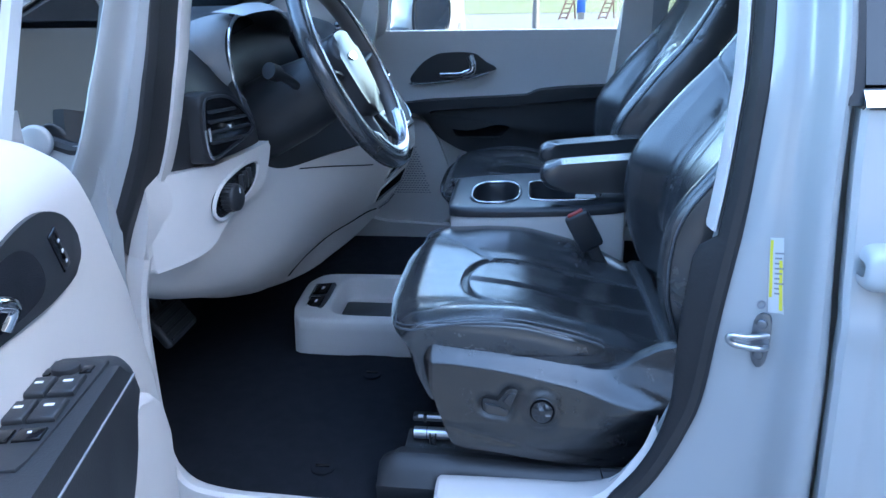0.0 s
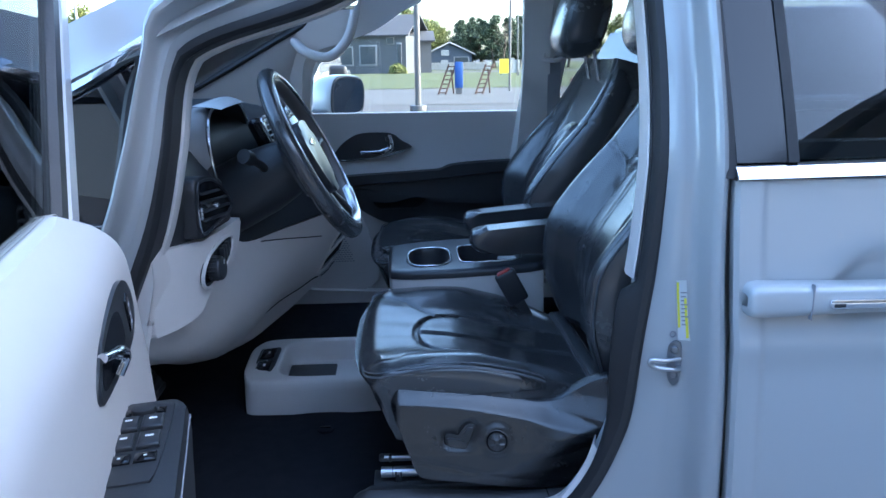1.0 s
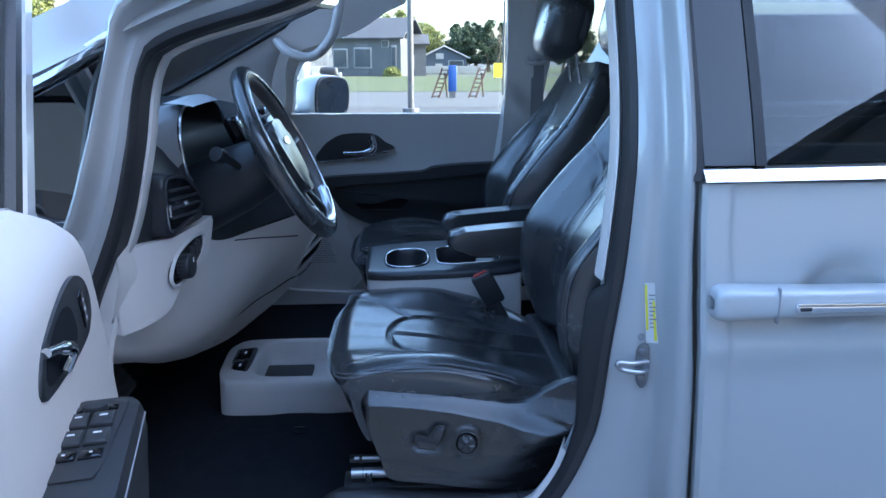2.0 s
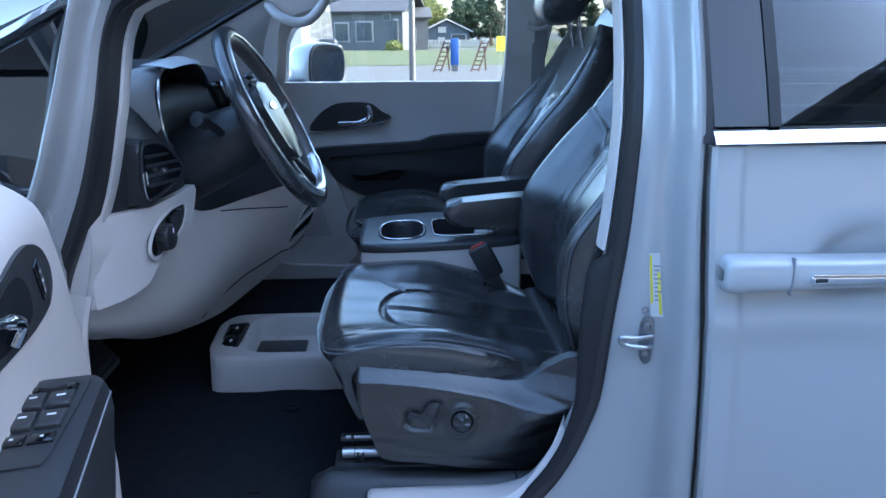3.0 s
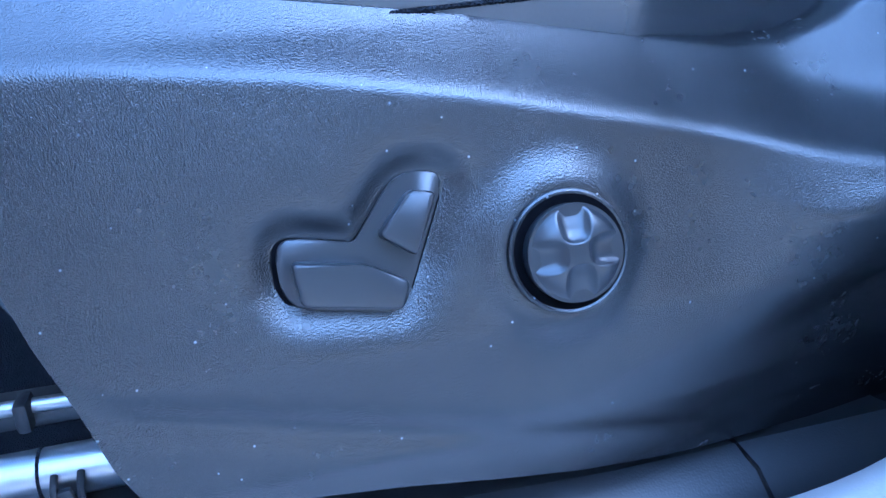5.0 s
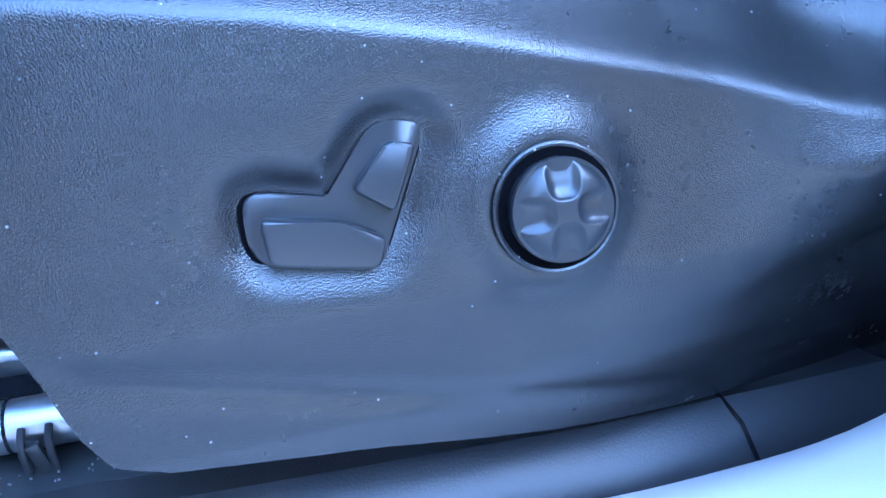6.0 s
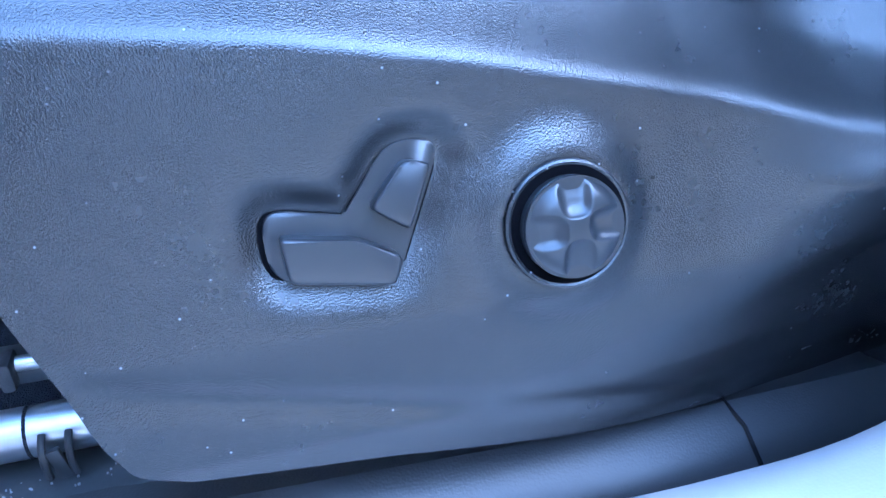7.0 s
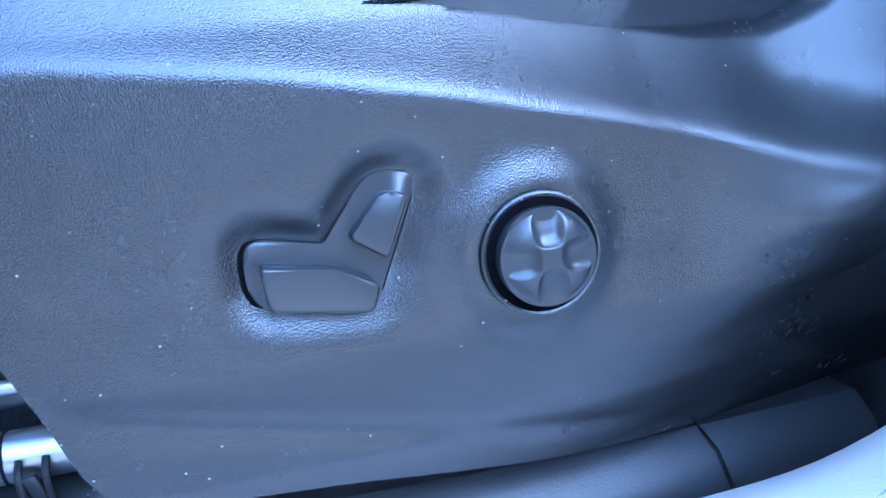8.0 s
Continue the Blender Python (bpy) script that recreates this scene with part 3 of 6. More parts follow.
        rows.append([(0.545 + 0.030 * t + q * 1.45, Y(v), 1.345 + 0.112 * t - 0.25 * q) for v, q in c])
    part("headrest", rows_mesh(rows, closed=True, cap=True), LEATHER, s, "black leather headrest")
    for v in (-0.06, 0.06):
        part("headrest_post", tube([(0.600, Y(v), 1.17), (0.575, Y(v), 1.29)], 0.006, 10), CHROME, s, "chrome headrest post")
    # inner folding armrest
    ar = spline([(0.165, 0.785), (0.170, 0.808), (0.20, 0.818), (0.45, 0.838), (0.50, 0.83), (0.50, 0.775), (0.45, 0.755), (0.22, 0.758), (0.18, 0.765)], 40, closed=True)
    part("armrest", prism(ar, 0.262, 0.325, lambda u, v, w: (u, Y(w), v), 0.014, 3), LEATHER, s, "black leather folding armrest")
    roll = [(xx, Y(v), z) for xx, v, z in spline([(0.372, 0.215, 0.612), (0.388, 0.12, 0.597), (0.392, 0.0, 0.592), (0.392, -0.12, 0.594), (0.384, -0.20, 0.598), (0.372, -0.235, 0.598)], 36)]
    part("rear_roll", tube(roll, [0.010] + [0.021] * 34 + [0.010], 14, flat=0.55), LEATHER, s, "leather roll behind the cushion")
    # seat base below
    part("seat_frame", box((0.36, 0.40, 0.12), (0.18, yc, 0.49), 0.02), BLACKP, s)
    return s


driver = seat(1.55, -1, "driver_seat", "black leather bucket seat with power controls on its side")
# In the driver's case v < 0 is the side towards the open door; the twin is mirrored.
seat(2.345, 1, "passenger_seat", "black leather front passenger seat beside the console")

# side shield of the driver's seat
ZT = lambda x: float(np.interp(x, [-0.035, -0.027, -0.018, 0.024, 0.084, 0.147, 0.213, 0.248, 0.276, 0.297, 0.324, 0.351, 0.378, 0.407, 0.44, 0.50], [0.628, 0.639, 0.642, 0.637, 0.631, 0.623, 0.613, 0.607, 0.607, 0.614, 0.632, 0.649, 0.660, 0.668, 0.677, 0.69]))
ZCR = lambda x: float(np.interp(x, [-0.035, -0.024, 0.023, 0.081, 0.141, 0.205, 0.274, 0.312, 0.347, 0.40, 0.5], [0.619, 0.618, 0.616, 0.610, 0.600, 0.586, 0.570, 0.564, 0.556, 0.545, 0.54]))
LOWF = lambda x: float(np.interp(x, [0.0, 0.1, 0.2, 0.3, 0.5], [0.0, 0.05, 0.18, 0.33, 0.40]))
ZL = lambda x: float(np.interp(x, [0.0, 0.108, 0.172, 0.243, 0.309, 0.34, 0.5], [0.478, 0.482, 0.492, 0.513, 0.534, 0.543, 0.578]))
ZBO = lambda x: float(np.interp(x, [-0.035, -0.027, -0.010, -0.004, 0.002, 0.0083, 0.0125, 0.0195, 0.036, 0.104, 0.175, 0.20, 0.255, 0.30, 0.34, 0.50], [0.61, 0.59, 0.551, 0.533, 0.520, 0.502, 0.490, 0.478, 0.471, 0.462, 0.447, 0.442, 0.430, 0.420, 0.415, 0.41]))


KN = (0.166, 0.5455)
LEV = np.array(rpoly([(0.1108, 0.5748), (0.1280, 0.5736), (0.1085, 0.5303), (0.0695, 0.5366), (0.0688, 0.5592), (0.0945, 0.5543)], (0.0075, 0.0075, 0.0045, 0.0095, 0.0085, 0.0012), 8))
LEVP = np.vstack([LEV, LEV[:1]])


def lever_near(x, z):
    """1 within the seat switch's outline, fading to 0 a finger's width outside it."""
    if not (0.04 < x < 0.155 and 0.50 < z < 0.61):
        return 0.0
    inside = False
    for (x1, z1), (x2, z2) in zip(LEVP[:-1], LEVP[1:]):
        if (z1 > z) != (z2 > z) and x < (x2 - x1) * (z - z1) / (z2 - z1) + x1:
            inside = not inside
    if inside:
        return 1.0
    return float(groove(np.array([(x, z)]), LEVP, 0.0075, 1.0)[0])


def shield_y(x, z):
    """Depth of the shield's skin."""
    zt, zc = ZT(x), ZCR(x)
    y = float(np.interp(z, [0.43, 0.45, 0.48, 0.52, 0.543, 0.62], [1.250, 1.247, 1.245, 1.2505, 1.2572, 1.2745]))
    if z > zc - 0.004:
        q = (z - zc + 0.004)
        q = q - 0.004 * (1 - math.exp(-q / 0.004))
        y += 0.012 * (1 - math.exp(-q / 0.016)) + 0.40 * q
    q = ZL(x) - z
    if q > 0:
        y += (q - 0.006 * (1 - math.exp(-q / 0.006))) * LOWF(x)
    zg = float(np.interp(x, [-0.014, 0.015, 0.107, 0.23, 0.32], [0.520, 0.511, 0.488, 0.457, 0.445]))
    y += 0.0016 * math.exp(-((z - zg) / 0.006) ** 2)
    d = math.hypot(x - KN[0], z - KN[1])
    y -= 0.0038 * math.exp(-((d - 0.0215) / 0.0085) ** 2) if d > 0.0215 else 0.0038
    y += 0.0052 * lever_near(x, z) * float(np.interp(z, [0.524, 0.548], [0.22, 1.0]))
    up = min(1.0, max(0.0, (z - ZL(x) + 0.004) / 0.03))
    y -= 0.10 * up * max(0.0, min(x, 0.40) - 0.215) ** 1.15
    d = max(0.0, min(x, 0.36) - 0.225)
    y -= 0.30 * d * d / (d + 0.02) * min(1.0, max(0.0, (z - ZL(x) + 0.018) / 0.04)) * min(1.0, max(0.0, (zc + 0.022 - z) / 0.045))
    d = max(0.0, min(x, 0.40) - 0.26)
    y -= 0.52 * d * d / (d + 0.05) * min(1.0, max(0.0, (z - zc + 0.008) / 0.035))
    y += 0.02 * max(0.0, (x - 0.33)) + 0.03 * max(0.0, (-0.015 - x) / 0.02) ** 2
    return y


rows = []
for x in np.r_[np.linspace(-0.036, 0.03, 24), np.linspace(0.0325, 0.25, 88), np.linspace(0.255, 0.50, 40)]:
    zt, zb = ZT(x), ZBO(x)
    col = [(x, shield_y(x, zt) + 0.03, zt - 0.004), (x, shield_y(x, zt) + 0.008, zt + 0.001)]
    col += [(x, shield_y(x, z), z) for z in np.linspace(zt - 0.002, zb + 0.004, 84)]
    col += [(x, shield_y(x, zb) + 0.005, zb), (x, shield_y(x, zb) + 0.03, zb + 0.002)]
    rows.append(col)
part("side_shield", rows_mesh(rows), SHIELDP, driver, "charcoal grained plastic side shield with scuffs")
# seat switch: a cushion key and a backrest key on one plate
SW = lambda u, v, w: (u, 1.2612 + 0.30 * (v - 0.543) - 0.95 * w, v + 0.30 * w)
sw = part("seat_switch", prism(LEV, -0.004, 0.0024, SW, 0.0008), KEYP, driver, "seat adjustment switch shaped like a small seat")
gapl = np.array((0.0985, 0.553)) + (LEV - (0.0985, 0.553)) * 1.055
part("switch_gap", prism(gapl, -0.004, 0.0006, SW, 0.0004), GAPB, sw)
low = rpoly([(0.0733, 0.5512), (0.0966, 0.5474), (0.1105, 0.5410), (0.1072, 0.5320), (0.0748, 0.5371)], 0.0028, 4)
part("cushion_key", prism(low, 0.0, 0.0108, SW, 0.0012, 4), KEYP, sw)
upk = rpoly([(0.1140, 0.5690), (0.1228, 0.5672), (0.1140, 0.5476), (0.1018, 0.5557)], 0.0026, 4)
part("backrest_key", prism(upk, 0.0, 0.0086, SW, 0.0012, 4), KEYP, sw)
# lumbar knob with four finger dimples, on an axis that leans with the shield
KM = Matrix.Translation((KN[0], 1.2526, KN[1])) @ Vector((-0.08, -0.95, 0.30)).to_track_quat("-Y", "Z").to_matrix().to_4x4()
kp = lambda x, y, z: tuple(KM @ Vector((x, y, z)))
KAX = tuple(KM.to_3x3() @ Vector((0, -1, 0)))
kn = part("lumbar_knob", disc(kp(0, -0.003, 0), KAX, 0.0166, 0.012, 0.0, 48), KEYP, driver, "round four-way lumbar knob")
rows = []
for r in np.linspace(0.0002, 0.0168, 50):
    row = []
    for a in np.linspace(0, 2 * math.pi, 128, endpoint=False):
        px, pz = r * math.cos(a), r * math.sin(a)
        h = 0.0125 - 0.0025 * (r / 0.0168) ** 8 - 0.0025 * (r / 0.0168) ** 2
        for k in range(4):
            ca, sa = math.cos(k * math.pi / 2 + 0.06), math.sin(k * math.pi / 2 + 0.06)
            q, w = px * ca + pz * sa - 0.0096, -px * sa + pz * ca
            e = (abs(q) / 0.0062) ** 3.0 + (abs(w) / (0.0056 + 0.10 * q)) ** 3.0
            h -= 0.0021 * max(0.0, 1 - e)
        row.append(kp(px, -h, pz))
    rows.append(row)
part("knob_face", rows_mesh(rows, closed=True), KEYP, kn)
part("knob_gap", disc(kp(0, 0.0003, 0), KAX, 0.0200, 0.006, 0.0, 48), GAPB, kn)
part("knob_collar", tube([kp(0.0205 * math.cos(a), -0.0022, 0.0205 * math.sin(a)) for a in np.linspace(0, 2 * math.pi, 56, endpoint=False)], 0.0011, 8, closed=True), SHIELDP, kn)
# ---------------------------------------------------------------- rest of the shell


def far(rows):
    """The same rows mirrored to the van's other side."""
    return [[(x + 0.03 * min(1.0, max(0.0, (x - 0.2) / 0.15)), 2 * YC - y, z) for x, y, z in r] for r in rows]


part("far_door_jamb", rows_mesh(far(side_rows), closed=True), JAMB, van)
part("far_opening_trim", rows_mesh(far([ring(OPEN, 1.150), ring(OPEN, 1.175, OUTER, -0.03), ring(OPEN, 1.215, OUTER, -0.05), ring(OUTER, 1.215)]), closed=True), TRIM, van, "light grey trim round the far door")
# Roof with its headliner
rf = [[(x, YC + w * 0.86, 1.70 - 0.10 * w ** 4 - 0.08 * max(0, -x + 0.1) - (0.03 * (x - 1.0) ** 2)) for w in np.linspace(-1, 1, 15)] for x in np.linspace(0.14, 2.6, 12)]
part("roof", solid(rf, 0.03, (0, 0, -1)), PAINT, van, "white roof")
hl = [[(x, y, z - 0.05) for x, y, z in r] for r in rf]
part("headliner", solid(hl, 0.01, (0, 0, -1)), CLOTHGREY, van, "pale grey cloth headliner")
# Windscreen and its posts
ws = [[(-0.80 + 0.96 * k - 0.13 * (1 - w * w), YC + w * 0.680, 1.087 + 0.508 * k + 0.012 * math.sin(3.14 * k)) for w in np.linspace(-1, 1, 17)] for k in np.linspace(0, 1, 9)]
wo = part("windscreen", solid(ws, 0.005, (0, 0, 1)), CLEAR, van, "clear curved windscreen")
wo.visible_shadow = False
hdr = [[(0.14 + dx, YC + w * 0.70, 1.610 + dz - 0.02 * w * w) for dx, dz in ((-0.02, -0.02), (-0.02, 0.03), (0.10, 0.085), (0.16, 0.03), (0.03, -0.03))] for w in np.linspace(-1, 1, 13)]
part("roof_header", rows_mesh(hdr, closed=True, cap=True), CLOTHGREY, van, "grey roof header")


def post_trim(up, low, side):
    u, l = spline(up, 30), spline(low, 30)
    rows = []
    for q in np.linspace(0, 1, 9):
        rows.append([(a[0] * (1 - q) + b[0] * q, a[1] * (1 - q) + b[1] * q - side * 0.035 * math.sin(3.14 * q), a[2] * (1 - q) + b[2] * q) for a, b in zip(u, l)])
    return rows_mesh(rows)


UPE = [(-0.86, 2.625, 1.055), (-0.732, 2.625, 1.124), (-0.593, 2.625, 1.197), (-0.435, 2.625, 1.284), (-0.25, 2.62, 1.382), (-0.10, 2.61, 1.458), (0.06, 2.60, 1.54), (0.17, 2.59, 1.60)]
LOE = [(-0.62, 2.74, 1.03), (-0.45, 2.745, 1.03), (-0.345, 2.745, 1.035), (-0.318, 2.735, 1.19), (-0.265, 2.72, 1.255), (-0.114, 2.70, 1.351), (0.075, 2.68, 1.437)]
part("far_post_cover", post_trim(UPE, LOE, 1), TRIM, van, "light grey far windscreen post cover")
part("post_edge", tube([(x + 0.002, y - 0.002, z + 0.007) for x, y, z in spline(UPE, 30)], 0.010, 6), RUBBER, van)
NUP = [(x, 2 * YC - y, z) for x, y, z in UPE]
NLO = [(-0.62, 1.16, 1.03), (-0.44, 1.165, 1.04), (-0.365, 1.175, 1.10), (-0.345, 1.185, 1.20), (-0.315, 1.19, 1.250), (-0.13, 1.205, 1.342), (0.05, 1.225, 1.44)]
part("near_post_cover", post_trim(NUP, NLO, -1), TRIM, van, "light grey near windscreen post cover")
part("far_post_skin", rows_mesh([[(x, y + 0.03, z + 0.01) for x, y, z in spline(UPE, 20)], [(x - 0.0, y + 0.07, z - 0.01) for x, y, z in spline(LOE, 20)]]), PAINT, van)
# Bonnet and cowl in front
hood = [[(x, YC + w * 0.9, z - 0.05 * w * w) for w in np.linspace(-1, 1, 13)] for x, z in ((-1.0, 1.07), (-1.15, 1.06), (-1.5, 1.0), (-2.0, 0.9), (-2.15, 0.75), (-2.2, 0.4))]
part("bonnet", solid(hood, 0.03, (0, 0, -1)), PAINT, van, "white bonnet")
fend = [[(x, 1.05 + 0.02 * (z - 0.6) ** 2, z) for z in (0.25, 0.5, 0.7, 0.9, 1.02)] for x in (-2.15, -1.6, -1.0, -0.60)]
part("wing", solid(fend, 0.03, (0, 1, 0)), PAINT, van, "white front wing")
part("far_side", box((2.3, 0.04, 0.75), (1.55, 2.80, 0.65)), TRIM, van)
part("far_wing", box((1.7, 0.05, 0.75), (-1.4, 2.80, 0.65), 0.01), PAINT, van)
part("far_kick_panel", box((0.62, 0.03, 0.70), (-0.72, 2.735, 0.69), 0.01), TRIM, van, "light grey far kick panel")
part("bulkhead", box((0.04, 1.70, 0.80), (-1.03, YC, 0.70)), CARPET, van)
part("tailgate", box((0.06, 1.7, 0.95), (2.62, YC, 0.75), 0.01), TRIM, van)
part("tailgate_skin", box((0.04, 1.74, 1.30), (2.68, YC, 0.88), 0.03, 3), PAINT, van, "white tailgate")
part("far_rear_panel", box((2.1, 0.03, 0.84), (1.60, 2.845, 0.66), 0.01), PAINT, van, "white far rear side panel")
WTYRE = mat("van_tyre_rubber", (0.02, 0.02, 0.02), 0.8, var=0.1)
for wx, wy in ((-1.15, 1.20), (-1.15, 2 * YC - 1.20), (1.95, 1.22), (1.95, 2 * YC - 1.22)):
    vw = part("wheel", disc((wx, wy, 0.345), (0, 1, 0), 0.345, 0.22, 0.03, 40), WTYRE, van, "black tyre")
    part("rim", disc((wx, wy, 0.345), (0, 1, 0), 0.23, 0.235, 0.01, 28), SATIN, vw, "bright alloy rim")
part("rear_glass", box((0.006, 1.4, 0.42), (2.60, YC, 1.42)), TINT, van)
part("far_rear_glass", solid([[(x, 2 * YC - y, z) for x, y, z in r] for r in glass_rows(0.56, 2.6, 1.06, 1.55)], 0.004, (0, 1, 0)), TINTF, van, "dark tinted rear side glass")
# quarter window ahead of the door opening
qw = spline([(-0.385, 1.255), (-0.395, 1.19), (-0.432, 1.015), (-0.50, 1.012), (-0.66, 1.06), (-0.70, 1.085), (-0.55, 1.165)], 40, closed=True)
part("quarter_glass", prism(qw, 0.0, 0.004, lambda u, v, w: (u, 1.118 + tumble(v) + w, v)), QUART, van, "small dark quarter window")
part("quarter_seal", tube([(u, 1.114 + tumble(v), v) for u, v in qw], 0.009, 8, closed=True), RUBBER, van)
part("quarter_strip", solid([[(u, 1.098 + tumble(v) + dy, v + dv) for dy, dv in ((0.006, -0.002), (0, 0.004), (0.006, 0.014), (0.016, 0.024), (0.022, 0.028))] for u, v in ((-0.372, 1.258), (-0.45, 1.212), (-0.55, 1.160), (-0.70, 1.085))], 0.005, (0, 1, 0)), CHROME, van, "chrome strip over the quarter window")
pil = [[(u, 1.10 + tumble(v) + k * 0.55 + 0.012 * (1 - math.exp(-k * 60)), v + k * 0.9) for k in np.linspace(0.0, 0.10, 8)] for u, v in ((-0.20, 1.345), (-0.30, 1.303), (-0.36, 1.275), (-0.45, 1.232), (-0.55, 1.185), (-0.72, 1.10), (-0.9, 1.02))]
part("front_pillar", solid(pil, 0.02, (0, 1, 0)), PAINT, van, "white windscreen pillar")
lowq = [[(u, 1.105 + 0.01 * math.cos(v * 20), v) for v in np.linspace(0.55, b, 8)] for u, b in ((-0.43, 1.01), (-0.50, 1.005), (-0.60, 1.035), (-0.75, 1.09))]
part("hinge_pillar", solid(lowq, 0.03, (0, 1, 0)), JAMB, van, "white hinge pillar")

# sills
outer_e = spline([(0.0, 1.150, 0.410), (0.06, 1.150, 0.411), (0.12, 1.150, 0.415), (0.18, 1.150, 0.426), (0.23, 1.152, 0.446), (0.262, 1.155, 0.468), (0.29, 1.160, 0.505), (0.312, 1.166, 0.540), (0.328, 1.172, 0.580)], 40)
inner_e = spline([(0.0, 1.246, 0.416), (0.08, 1.246, 0.417), (0.16, 1.245, 0.417), (0.23, 1.240, 0.420), (0.28, 1.222, 0.445), (0.312, 1.203, 0.490), (0.328, 1.188, 0.535), (0.334, 1.180, 0.585)], 40)
sp = []
for o, i in zip(outer_e, inner_e):
    m1 = o * 0.72 + i * 0.28 + (0, 0, 0.010)
    m2 = o * 0.30 + i * 0.70 + (0, 0, 0.012)
    sp.append([tuple(o + (0.004, -0.012, -0.006)), tuple(o), tuple(o * 0.92 + i * 0.08 + (0, 0, 0.007)), tuple(m1), tuple(m2), tuple(o * 0.06 + i * 0.94 + (0, 0, 0.006)), tuple(i), tuple(i + (0, 0.012, -0.03))])
sp.insert(0, [(x - 0.006, y, z - 0.006) for x, y, z in sp[0]])
sp.insert(0, [(x - 0.004, y, 0.375) for x, y, z in sp[0]])
part("sill_plate", rows_mesh(sp), TRIM, van, "light grey plastic sill plate")
sf = [[(x, y, z) for y, z in ((1.17, 0.372), (1.19, 0.382), (1.21, 0.382), (1.228, 0.37), (1.232, 0.35))] for x in np.linspace(-0.40, 0.01, 8)]
part("front_sill_plate", rows_mesh(sf), TRIM, van, "light grey plastic front sill")

# ---------------------------------------------------------------- dashboard
dash = thing("dashboard", (-0.6, YC, 0.345), "two-tone dashboard, black upper and light grey lower", "dashboard")
DY = [1.165, 1.25, 1.35, 1.45, 1.55, 1.65, 1.75, 1.85, 1.95, 2.05, 2.10, 2.30, 2.73]
DP = [[(-0.400, 0.955), (-0.400, 0.90), (-0.415, 0.84), (-0.430, 0.80), (-0.45, 0.775), (-0.50, 0.77)],
      [(-0.382, 0.945), (-0.380, 0.88), (-0.395, 0.82), (-0.415, 0.77), (-0.437, 0.735), (-0.50, 0.73)],
      [(-0.365, 0.935), (-0.368, 0.86), (-0.380, 0.79), (-0.400, 0.73), (-0.430, 0.69), (-0.50, 0.68)],
      [(-0.370, 0.925), (-0.365, 0.84), (-0.370, 0.76), (-0.390, 0.69), (-0.430, 0.65), (-0.50, 0.64)],
      [(-0.34, 0.87), (-0.335, 0.81), (-0.345, 0.73), (-0.375, 0.66), (-0.430, 0.61), (-0.50, 0.595)],
      [(-0.28, 0.87), (-0.284, 0.80), (-0.318, 0.71), (-0.365, 0.635), (-0.430, 0.575), (-0.50, 0.555)],
      [(-0.20, 0.88), (-0.225, 0.80), (-0.285, 0.705), (-0.345, 0.640), (-0.420, 0.560), (-0.49, 0.525)],
      [(-0.165, 0.875), (-0.185, 0.795), (-0.246, 0.695), (-0.335, 0.632), (-0.405, 0.570), (-0.46, 0.505)],
      [(-0.148, 0.872), (-0.168, 0.800), (-0.212, 0.712), (-0.272, 0.642), (-0.350, 0.565), (-0.42, 0.500)],
      [(-0.148, 0.872), (-0.152, 0.805), (-0.188, 0.722), (-0.236, 0.648), (-0.310, 0.570), (-0.40, 0.500)],
      [(-0.18, 0.872), (-0.180, 0.805), (-0.215, 0.720), (-0.265, 0.645), (-0.350, 0.565), (-0.44, 0.500)],
      [(-0.36, 0.89), (-0.38, 0.80), (-0.42, 0.70), (-0.46, 0.62), (-0.50, 0.56), (-0.55, 0.54)],
      [(-0.40, 0.89), (-0.42, 0.80), (-0.45, 0.72), (-0.48, 0.66), (-0.52, 0.62), (-0.56, 0.60)]]
cols = [np.array(spline([(x, y, z) for x, z in p], 24)) for y, p in zip(DY, DP)]
rows = [spline([c[i] for c in cols], 90) for i in range(24)]
part("lower_panel", rows_mesh(rows), TRIM, dash, "light grey lower dashboard panel")
knee = np.array(rows)                                  # surface of the lower panel, 24 rows of 90 points


def on_knee(y, z, lift=0.0):
    """A point on the lower panel's skin at a given y and height, lifted a little off it."""
    k = np.argmin((knee[..., 1] - y) ** 2 + (knee[..., 2] - z) ** 2)
    i, j = min(max(k // 90, 1), 22), min(max(k % 90, 1), 88)
    p, du, dv = knee[i, j], knee[i + 1, j] - knee[i - 1, j], knee[i, j + 1] - knee[i, j - 1]
    n = np.cross(du, dv)
    n = n / np.linalg.norm(n) * (1 if n[0] > 0 else -1)
    x = p[0] - (n[1] * (y - p[1]) + n[2] * (z - p[2])) / max(n[0], 0.15)
    return (x + n[0] * lift, y + n[1] * lift, z + n[2] * lift)


